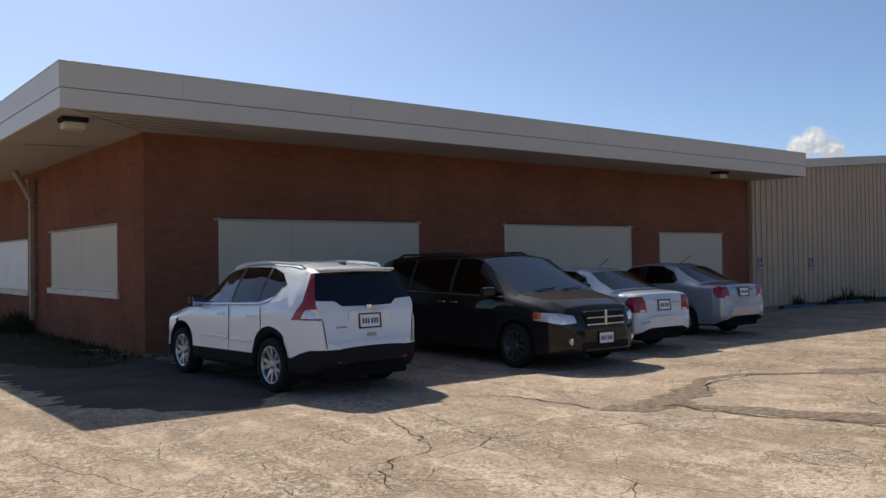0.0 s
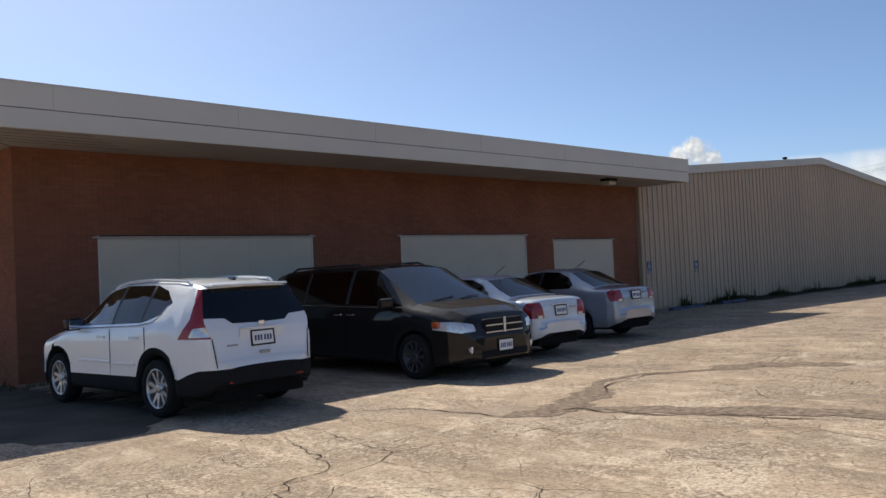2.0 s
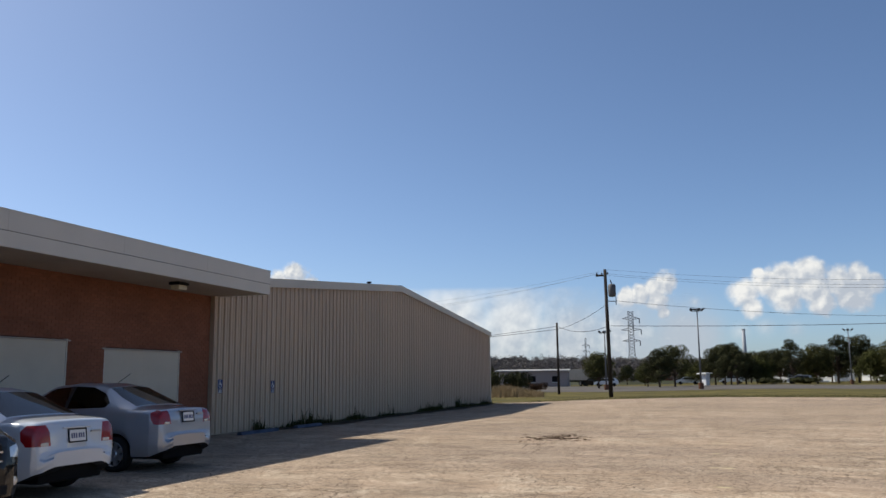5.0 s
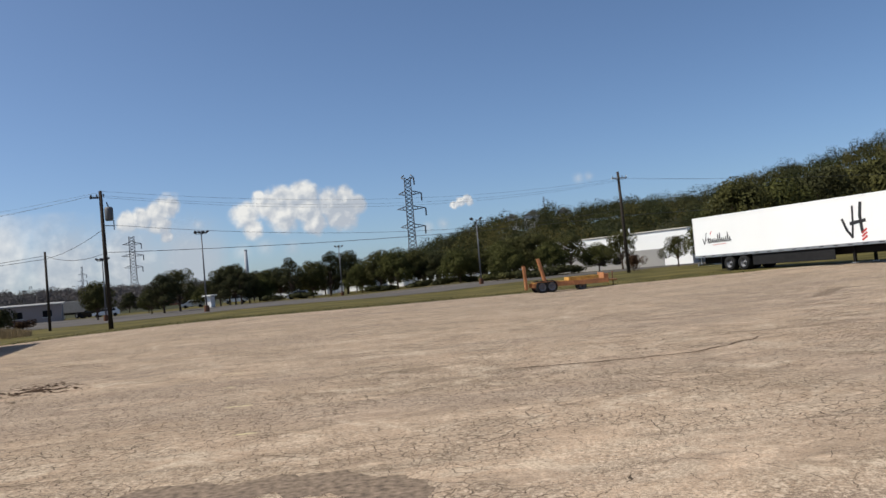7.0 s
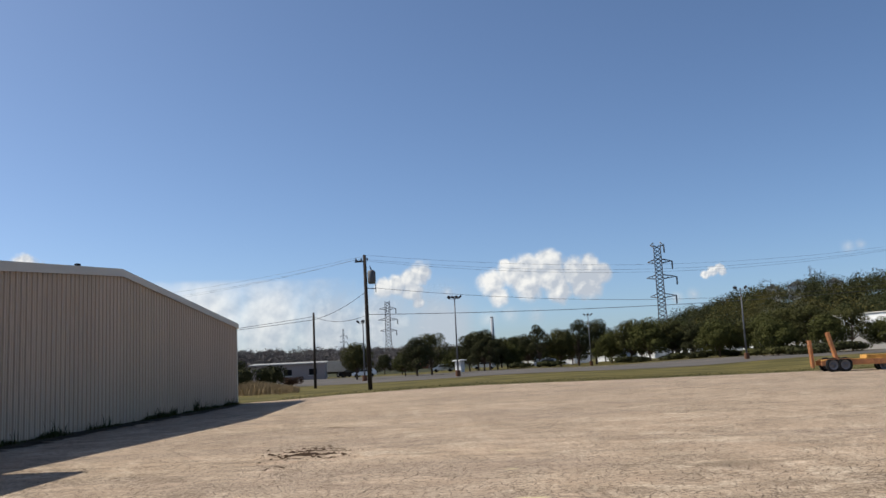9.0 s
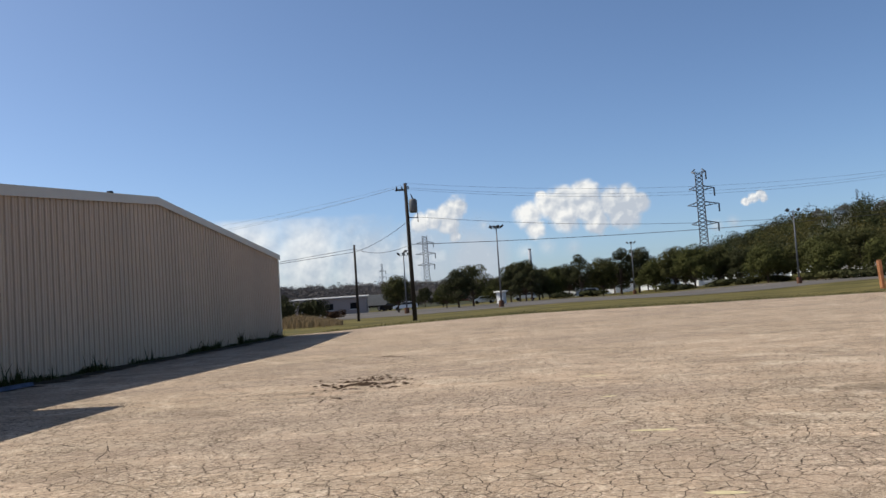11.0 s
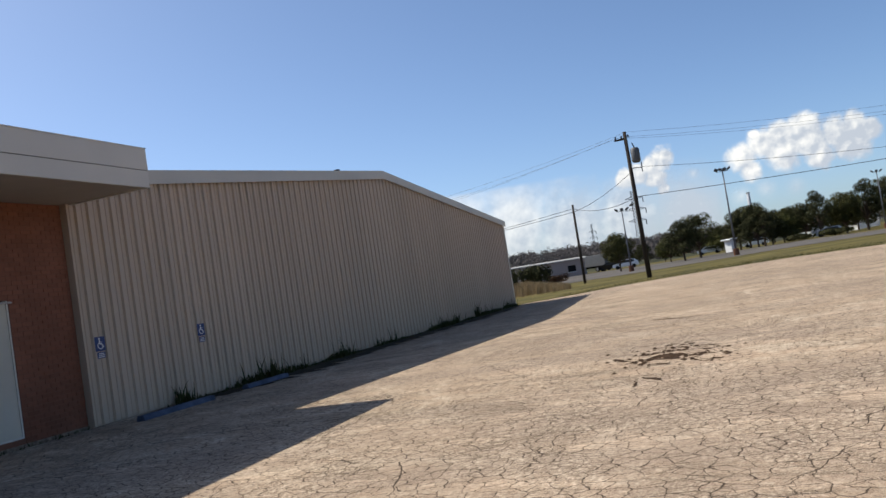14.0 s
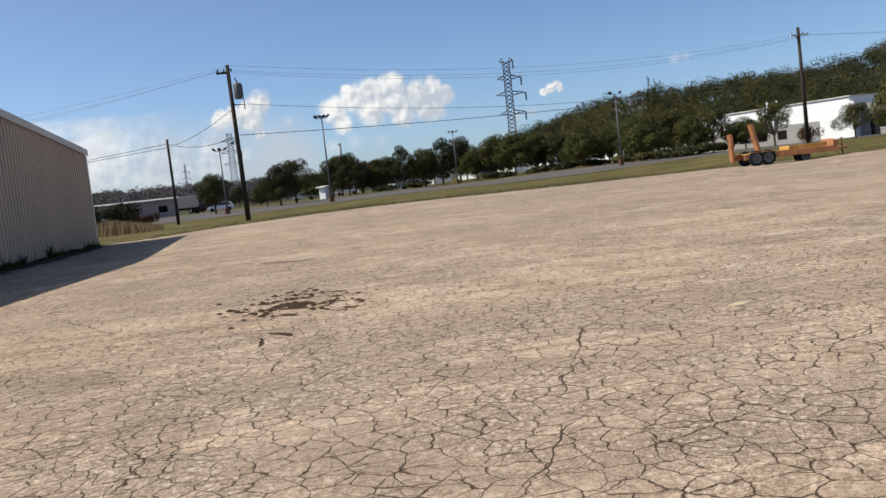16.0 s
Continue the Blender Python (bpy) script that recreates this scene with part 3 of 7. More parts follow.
def downspout(u, z0, mat, label, head=True):
    t = thing("downspout", label, "downpipe")
    t.matrix_basis = SIDE @ pose(u, 0.03, 0)
    part("pipe", boxed(-0.06, 0.06, 0.02, 0.13, z0, 3.3, bevel=0.012), mat, t)
    up = rod(bmesh.new(), (0, 0.07, 3.25), (-0.02, 0.45, 3.93), 0.075, seg=10)
    part("elbow", up, mat, t)
    for z in (0.9, 2.1, 3.1):
        part("bracket", boxed(-0.085, 0.085, -0.02, 0.14, z, z + 0.04), mat, t)
    if head:
        part("hopper", prism(bmesh.new(), [(-0.1, 0.0), (0.1, 0.0), (0.14, 0.18), (-0.14, 0.18)], 3.3, 3.75), mat, t)


downspout(7.55, 0.3, PIPE, "tan rust-streaked downspout against the brick")
downspout(20.7, 0.05, RUST, "dark rusty downspout against the brick", head=False)

louver = thing("wall_louver", "off-white louvred vent high on the brick wall", "vent")
louver.matrix_basis = SIDE @ pose(17.4, 0.012, 1.54)
fr = bmesh.new()
for a, b, c, d in ((0, 2.0, 0, 0.07), (0, 2.0, 2.15, 2.22), (0, 0.07, 0.07, 2.15), (1.93, 2.0, 0.07, 2.15)):
    box(fr, a, b, 0, 0.05, c, d)
part("frame", fr, TRIM, louver)
part("backing", boxed(0.07, 1.93, 0.0, 0.006, 0.07, 2.15), DARK, louver)
for k in range(13):
    z = 0.12 + k * 0.155
    part("slat", upright(bmesh.new(), [(0.071, z), (1.929, z), (1.929, z + 0.085), (0.071, z + 0.085)], 0.012, 0.04), SOFFIT, louver)

meter = thing("junction_box", "small pale metal box on the brick wall", "box")
meter.matrix_basis = SIDE @ pose(14.85, 0.01, 1.64)
part("body", boxed(0, 0.55, 0, 0.1, 0, 0.6, bevel=0.01), TRIM, meter)
part("lid", boxed(0.02, 0.53, 0.1, 0.112, 0.02, 0.58, bevel=0.004), TRIM, meter)
ac = thing("electrical_cabinet", "white weathered service cabinet by the dark downspout", "cabinet")
ac.matrix_basis = SIDE @ pose(22.0, 0.01, 0)
part("body", boxed(0, 1.5, 0, 0.35, 0.3, 1.75, bevel=0.015), TRIM, ac)
part("door", boxed(0.05, 1.45, 0.352, 0.368, 0.36, 1.68, bevel=0.006), BOARD_LIT, ac)
part("leg", boxed(0.05, 0.12, 0.05, 0.3, 0, 0.3), RUST, ac)
part("leg", boxed(1.38, 1.45, 0.05, 0.3, 0, 0.3), RUST, ac)
part("conduit", rod(bmesh.new(), (0.3, 0.1, 1.75), (0.3, 0.1, 3.2), 0.03), RUST, ac)


# ---- ribbed metal building ----
MX0, MX1, MY, PEAK_X, PEAK_Z, EAVE_Z = 23.3, 54.95, 14.166, 39.12, 5.8, 4.46


def gable_z(x):
    return PEAK_Z - abs(x - PEAK_X) * (PEAK_Z - EAVE_Z) / (MX1 - PEAK_X)


shed_wall = structure(part("wall_metal", upright(bmesh.new(), [(FX1 + 0.02, 0), (MX1 - 0.01, 0), (MX1 - 0.01, EAVE_Z - 0.05), (PEAK_X, PEAK_Z - 0.05), (FX1 + 0.02, gable_z(FX1) - 0.05)], MY + 0.03, MY + 0.15), SIDING), "wide beige ribbed metal gable wall in shade", "wall")
RIB = ((0.0, 0.0), (0.075, 0.0), (0.083, 0.014), (0.107, 0.014), (0.115, 0.0), (0.19, 0.0), (0.203, 0.052), (0.262, 0.052), (0.275, 0.0), (0.305, 0.0))
x = FX1 + 0.02
n_panel = 0
while x < MX1 - 0.02:
    w = min(0.915, MX1 - x)
    verts, faces, pts = [], [], []
    for r in range(3):
        for px, py in RIB[:-1]:
            if r * 0.305 + px < w - 0.001:
                pts.append((r * 0.305 + px, py))
    pts.append((w, 0.0))
    for px, py in pts:
        verts += [(x + px, MY + 0.012 - py - 0.0015 * (n_panel % 2), 0.03), (x + px, MY + 0.012 - py - 0.0015 * (n_panel % 2), gable_z(x + px) - 0.1)]
    for k in range(len(pts) - 1):
        faces.append((2 * k, 2 * k + 2, 2 * k + 3, 2 * k + 1))
    ob = link_mesh("siding_panel", verts, faces, SIDING, shed_wall)
    md = ob.modifiers.new("sheet", "SOLIDIFY")
    md.thickness, md.offset = 0.004, 1
    x += w
    n_panel += 1

# sides, roof and trims
sides = bmesh.new()
box(sides, MX1 - 0.08, MX1 - 0.003, MY + 0.2, 58, 0, EAVE_Z - 0.02)
box(sides, MX0, MX0 + 0.08, MY + 0.2, 58, 0, gable_z(MX0) - 0.02)
upright(sides, [(MX0, 0), (MX1, 0), (MX1, EAVE_Z), (PEAK_X, PEAK_Z - 0.02), (MX0, gable_z(MX0))], 58, 58.1)
structure(part("wall_metal_sides", sides, SIDING), "beige metal side walls of the big shed", "wall")
rf = bmesh.new()
for xa, xb in ((MX0 - 0.1, PEAK_X), (MX1 + 0.14, PEAK_X)):
    za, zb = gable_z(xa), PEAK_Z
    vs = [rf.verts.new(v) for v in ((xa, MY - 0.08, za), (xb, MY - 0.08, zb), (xb, 58.2, zb), (xa, 58.2, za))]
    rf.faces.new(vs)
ob = structure(part("roof_metal", rf, SIDING_TRIM), "low-pitched metal roof of the big shed", "roof")
md = ob.modifiers.new("sheet", "SOLIDIFY")
md.thickness = 0.03
rake = bmesh.new()
for xa, xb in ((MX0 - 0.1, PEAK_X), (PEAK_X, MX1 + 0.14)):
    upright(rake, [(xa, gable_z(xa) - 0.25), (xb, gable_z(xb) - 0.25), (xb, gable_z(xb) + 0.02), (xa, gable_z(xa) + 0.02)], MY - 0.1, MY - 0.045)
    upright(rake, [(xa, gable_z(xa) - 0.27), (xb, gable_z(xb) - 0.27), (xb, gable_z(xb) - 0.2), (xa, gable_z(xa) - 0.2)], MY - 0.115, MY - 0.1)
structure(part("trim_rake", rake, SIDING_TRIM), "pale metal rake trim along the gable", "trim")
structure(part("trim_corner", boxed(MX1 - 0.12, MX1 + 0.03, MY - 0.045, MY + 0.1, 0.02, EAVE_Z - 0.26, bevel=0.006), SIDING_TRIM), "pale corner trim of the metal shed", "trim")
structure(part("trim_eave", boxed(MX1 + 0.03, MX1 + 0.17, MY - 0.09, 58, EAVE_Z - 0.14, EAVE_Z + 0.0, bevel=0.02), SIDING_TRIM), "eave gutter of the metal shed", "gutter")
structure(part("trim_joint", boxed(FX1 + 0.001, FX1 + 0.02, MY - 0.03, MY + 0.02, 0.02, WALL_TOP), SIDING), "pale edge trim between brick and metal", "trim")
ridge = thing("ridge_vent", "small dark cap on the shed ridge", "vent", PEAK_X - 2.4, MY + 0.5, gable_z(PEAK_X - 2.4) + 0.02)
part("cap", lathe(bmesh.new(), [(0.001, 0.16), (0.1, 0.14), (0.11, 0.08), (0.06, 0.07), (0.06, -0.02)], 12, "z"), PLASTIC, ridge)


def parking_sign(x, z, tilt):
    """Blue accessible-parking plate with a smaller plate below it."""
    t = thing("parking_sign", "blue accessible parking sign screwed to ribbed siding", "sign", x, MY - 0.045, z, tilt, group="parking signs on the metal wall")
    t.scale = (0.78, 1, 0.72)
    part("plate", boxed(-0.16, 0.16, -0.006, 0, -0.02, 0.34, bevel=0.002), BLUE, t)
    s = bmesh.new()
    lathe(s, [(0.001, -0.0105), (0.026, -0.0105), (0.026, -0.0062)], 12, "y", (0.0 - 0.02, 0, 0.285))
    stroke(s, [(-0.02, 0.25), (-0.015, 0.16), (0.05, 0.155), (0.075, 0.09), (0.1, 0.095)], 0.026, -0.0105, -0.0062)
    stroke(s, [(-0.02, 0.205), (0.04, 0.205)], 0.02, -0.0105, -0.0062)
    arc = [(0.0 + 0.085 * math.cos(a), 0.12 + 0.085 * math.sin(a)) for a in np.linspace(2.3, 5.9, 10)]
    stroke(s, arc, 0.02, -0.0105, -0.0062)
    part("wheelchair_symbol", s, WHITE, t, "white wheelchair symbol")
    part("lower_plate", boxed(-0.13, 0.13, -0.006, 0, -0.2, -0.045, bevel=0.002), BLUE, t)
    b = bmesh.new()
    for k in range(3):
        box(b, -0.1 + 0.015 * k, 0.1 - 0.01 * k, -0.01, -0.0062, -0.175 + 0.042 * k, -0.155 + 0.042 * k)
    part("lettering_bars", b, WHITE, t)


parking_sign(24.64, 1.32, 0)
parking_sign(27.64, 1.28, 0)

# painted wheel stops and kerb marks by the shed
for x0, x1, y in ((24.5, 26.6, 13.35), (27.9, 29.6, 13.4)):
    t = thing("wheel_stop", "low concrete wheel stop with faded blue paint", "wheel stop", (x0 + x1) / 2, y, 0, group="blue wheel stops by the metal wall")
    h = (x1 - x0) / 2
    bm = bmesh.new()
    vs = []
    for xx in (-h, h):
        vs.append([bm.verts.new((xx, yy, zz)) for yy, zz in ((-0.09, 0), (-0.06, 0.09), (0.06, 0.09), (0.09, 0))])
    for k in range(3):
        bm.faces.new((vs[0][k], vs[1][k], vs[1][k + 1], vs[0][k + 1]))
    bm.faces.new(vs[0]), bm.faces.new(vs[1][::-1])
    part("block", bm, BLUE_WORN, t)


# ---- yard marks: patches, open cracks, worn lines ----
def ribbon(name, pts, width, mat, lift, label, category, wobble=0.5, seed=1):
    """An uneven strip along a line on the yard."""
    rnd = random.Random(seed)
    dense = []
    for (x0, y0), (x1, y1) in zip(pts, pts[1:]):
        k = max(2, int(math.hypot(x1 - x0, y1 - y0) / 0.09))
        dense += [(x0 + (x1 - x0) * i / k, y0 + (y1 - y0) * i / k) for i in range(k)]
    dense.append(pts[-1])
    verts, faces = [], []
    for i, (x0, y0) in enumerate(dense):
        a, b = dense[max(0, i - 1)], dense[min(len(dense) - 1, i + 1)]
        dx, dy = b[0] - a[0], b[1] - a[1]
        d = math.hypot(dx, dy) or 1
        drift = 0.12 * noise.noise((x0 * 1.7, y0 * 1.7, seed)) * wobble
        if width < 0.06:
            drift += (0.08 * noise.noise((x0 * 5.0, y0 * 5.0, seed)) + rnd.uniform(-0.008, 0.008)) * wobble
        taper = min(1, 0.15 + 6 * min(i, len(dense) - 1 - i) / len(dense))
        wl_, wr_ = [width / 2 * taper * (1 + wobble * noise.noise((x0 * 3.3, y0 * 3.3, seed + k)) + 0.3 * wobble * rnd.uniform(-1, 1)) for k in (5, 9)]
        nx, ny = -dy / d, dx / d
        for s in (wl_ + drift, -(wr_ - drift)):
            px, py = x0 + nx * s, y0 + ny * s
            verts.append((px, py, ground_z(px, py) + lift))
        if i:
            faces.append((2 * i - 2, 2 * i - 1, 2 * i + 1, 2 * i))
    return structure(link_mesh(name, verts, faces, mat), label, category)


# strips wider than the real soil, so they also darken the shaded ground
ribbon("ground_soil_shade", [tuple((SIDE @ Vector((u, 1.2 + 0.3 * math.sin(u), 0)))[:2]) for u in (-0.8, 1.5, 4, 7, 10, 14, 18, 24, 30, 36)], 3.7, SOIL_SHADE, 0.006, "dark soil and leaf litter with painted shade along the brick wall", "soil", 0.7, 2)
ribbon("ground_soil_shade", [(25.5, 13.85), (30, 13.8), (36, 13.85), (42, 13.8), (48, 13.85), (54.8, 13.9)], 1.5, SOIL_SHADE, 0.006, "dark soil and leaf litter with painted shade along the metal wall", "soil", 0.8, 12)
TAR, LIP = "grey tar patching strip in the paving", "weathered crack and painted shadow of the raised lip beside the patching"
# dark colour that deepens the roof's shadow on the paving at the corner
CORNER_SHADE = material("painted_corner_shade", (0.1, 0.084, 0.07), 0.95, vary=0.4, scale=1.2, fine=30, bump=0.5)
for k, (name, pts, w_, mat, lift, label, kind_, wob) in enumerate((
        # painted shade, laid inside the shadow of the roof corner
        ("pavement_patch", [(5.0, 8.35), (4.9, 10.0), (4.75, 12.0), (4.55, 14.0), (4.2, 17.0)], 2.7, CORNER_SHADE, 0.003, "painted dark shade on the paving by the corner of the brick building", "patch", 0.35),
        ("pavement_patch", [(7.9, 5.6), (8.4, 5.5), (9.0, 5.5), (9.65, 5.74), (10.2, 6.05)], 0.5, PATCH, 0.004, TAR, "patch", 0.7),
        ("pavement_patch", [(9.9, 5.92), (10.59, 6.2), (11.43, 6.23), (11.93, 5.75), (12.37, 5.47)], 0.15, PATCH, 0.005, TAR, "patch", 0.7),
        ("pavement_patch", [(12.2, 5.55), (12.7, 5.38), (13.04, 5.25), (13.32, 4.7), (13.63, 4.05)], 0.5, PATCH, 0.004, TAR, "patch", 0.8),
        ("pavement_patch", [(8.7, 5.4), (8.9, 4.98), (9.12, 4.5), (9.4, 3.93), (9.62, 3.35), (9.9, 2.59), (10.2, 1.4), (10.6, -0.2)], 0.42, PATCH, 0.0055, TAR, "patch", 0.6),
        ("pavement_patch", [(13.35, 1.7), (13.1, 0.3), (12.75, -0.35), (12.35, -0.6), (11.6, -0.65)], 0.7, PATCH, 0.004, "rounded grey patch in the paving", "patch", 0.6),
        ("pavement_patch", [(28.3, -17.6), (29.6, -19.2), (31.3, -20.8), (31.6, -22.6)], 0.5, PATCH, 0.004, "dark curved tyre mark on the paving", "tyre mark", 1.2),
        # dark lines for the crack and the shadow under the patch's raised lip
        ("pavement_crack", [(7.4, 7.45), (7.74, 6.94), (7.88, 6.4), (7.91, 6.13), (7.97, 5.6)], 0.026, CRACK, 0.008, LIP, "crack", 1.1),
        ("pavement_crack", [(8.3, 5.42), (8.49, 5.38), (8.75, 5.3), (8.72, 4.9), (8.75, 4.62), (8.99, 4.07), (9.25, 3.4), (9.5, 2.7)], 0.03, CRACK, 0.009, LIP, "crack", 1.1),
        ("pavement_crack", [(9.75, 5.6), (10.6, 6.08), (11.35, 6.12), (11.85, 5.7)], 0.02, CRACK, 0.009, LIP, "crack", 1.0),
        ("pavement_crack", [(6.01, 6.98), (5.85, 6.5), (5.66, 5.75), (5.21, 5.26), (4.74, 4.97), (4.38, 4.47)], 0.011, CRACK, 0.006, "jagged brown crack across the paving", "crack", 1.6),
        ("pavement_crack", [(4.18, 5.19), (4.53, 5.0), (4.86, 4.45), (5.42, 4.39), (5.61, 4.07), (5.73, 3.69), (5.91, 3.24)], 0.007, CRACK, 0.006, "jagged brown crack across the paving", "crack", 1.4),
        ("pavement_crack", [(19.4, -3.6), (19.0, -4.6), (18.5, -6.2), (18.6, -7.4), (19.0, -8.4), (19.8, -9.6)], 0.05, CRACK, 0.0062, "long curved crack across the paving", "crack", 0.9))):
    ribbon(name, pts, w_, mat, lift, label, kind_, wob, 3 + k)
for k, (pts, w_) in enumerate((
        ([(24.93, 5.16), (24.84, 5.02), (24.85, 4.93)], 0.16),
        ([(24.45, 4.90), (24.55, 4.85)], 0.14),
        ([(24.67, 4.71), (24.77, 4.59), (24.58, 4.42), (24.49, 4.24)], 0.26),
        ([(24.27, 4.51), (24.18, 4.40), (24.08, 4.30)], 0.2),
        ([(24.49, 4.24), (24.49, 4.13), (24.60, 3.98), (24.80, 3.88), (25.00, 3.79)], 0.13),
        ([(25.30, 3.99), (25.20, 3.88), (25.20, 3.77)], 0.16),
        ([(25.81, 4.05), (25.71, 3.87), (25.60, 3.73)], 0.12),
        ([(26.19, 4.55), (26.30, 4.45), (26.30, 4.35)], 0.16),
        ([(26.10, 4.23), (26.21, 4.17), (26.31, 4.12)], 0.14),
        ([(24.61, 5.28), (24.72, 5.22), (24.72, 5.15)], 0.06),
        ([(23.05, 4.62), (22.85, 4.53), (22.66, 4.43)], 0.1),
        ([(22.83, 4.84), (22.53, 4.74), (22.34, 4.63)], 0.08),
        ([(31.88, 5.25), (31.52, 4.63), (31.33, 4.03)], 0.16))):
    ribbon("pothole_break", pts, w_ * 0.5, CRACK, 0.005 + 0.0003 * k, "broken brown edge of a shallow pothole in the paving", "pothole", 1.5, 20 + k)
rnd = random.Random(33)
verts, faces = [], []
for _ in range(650):
    a, r_ = rnd.uniform(0, math.tau), abs(rnd.gauss(0, 0.5))
    px, py = 25.0 + 1.25 * r_ * math.cos(a), 4.4 + 0.95 * r_ * math.sin(a)
    if noise.noise((px * 2.6, py * 2.6, 4)) < -0.05:
        continue
    k, n_, w_ = len(verts), rnd.choice((5, 6, 7)), rnd.uniform(0.015, 0.06)
    verts += [(px + w_ * rnd.uniform(0.5, 1.3) * math.cos(j * math.tau / n_), py + w_ * rnd.uniform(0.5, 1.3) * math.sin(j * math.tau / n_), 0.0035) for j in range(n_)]
    verts.append((px, py, 0.0035 + w_ * rnd.uniform(0.15, 0.5)))
    faces += [(k + j, k + (j + 1) % n_, k + n_) for j in range(n_)]
tagged(link_mesh("pothole_rubble", verts, faces, CRACK), "dark crumbled paving in a shallow pothole", "rubble", kind="stuff")
for k, pts in enumerate(([(18.55, 0.65), (18.48, 0.2)], [(15.95, 0.55), (15.92, 0.25)], [(24.0, 0.7), (23.85, 0.2)], [(21.2, 0.65), (21.25, 0.4)])):
    ribbon("line_mark", pts, 0.085, LINE, 0.004, "worn scrap of yellowed parking line", "line", 0.6, 30 + k)


# ---- cars ----
def tyre_wheel(parent, x, y, r, side, style, rim_mat, width=0.21):
    """A wheel standing on the ground; side is +1 or -1 for its outer face."""
    w = thing("wheel", "", "")
    w.parent = parent
    w.matrix_basis = pose(x, y, r) @ Matrix.Diagonal((side, 1, 1, 1))
    h = width / 2
    rr = r * 0.69
    part("tyre", lathe(bmesh.new(), [(rr, -h), (r * 0.93, -h), (r, -h * 0.72), (r, h * 0.72), (r * 0.95, h), (r * 0.8, h * 1.03), (rr, h * 0.9), (rr * 0.99, -h)], 32), RUBBER, w, smooth=True)
    rim = lathe(bmesh.new(), [(rr, h * 0.88), (rr * 0.95, h * 0.8), (rr * 0.93, h * 0.2), (0.03, h * 0.1)], 32)
    part("rim", rim, rim_mat if style == "lip" else ALLOY_DARK, w, smooth=True)
    lip = lathe(bmesh.new(), [(rr * 1.01, h * 0.86), (rr * 1.0, h * 0.93), (rr * 0.93, h * 0.84), (rr * 0.93, h * 0.6)], 32)
    part("rim_lip", lip, rim_mat, w, smooth=True)
    n = {"split": 5, "multi": 10, "plain": 7, "lip": 0}[style]
    sp = bmesh.new()
    for k in range(n):
        for off in ((-0.16, 0.16) if style == "split" else (0.0,)):
            a0, a1 = k * math.tau / n + off * 0.55, k * math.tau / n + off * 1.7
            ws = 0.024 if style != "plain" else 0.04
            q = []
            for a, rad, d in ((a0, rr * 0.16, 0.62), (a1, rr * 0.95, 0.74)):
                c, s = math.cos(a), math.sin(a)
                wd = ws * (1.15 if rad < rr * 0.5 else 0.85)
                for sx in (-1, 1):
                    q.append((d * h, rad * c - sx * wd * s, rad * s + sx * wd * c))
            lo = [sp.verts.new((vx - 0.035, vy, vz)) for vx, vy, vz in q]
            hi = [sp.verts.new(v) for v in q]
            for f in ((0, 1, 3, 2),):
                sp.faces.new([hi[i] for i in f]), sp.faces.new([lo[i] for i in f[::-1]])
            for i, j in ((0, 1), (1, 3), (3, 2), (2, 0)):
                sp.faces.new((lo[i], lo[j], hi[j], hi[i]))
    lathe(sp, [(0.001, h * 0.8), (0.05, h * 0.78), (0.062, h * 0.62), (0.062, h * 0.1)], 16)
    part("spokes", sp, rim_mat, w)
    return w


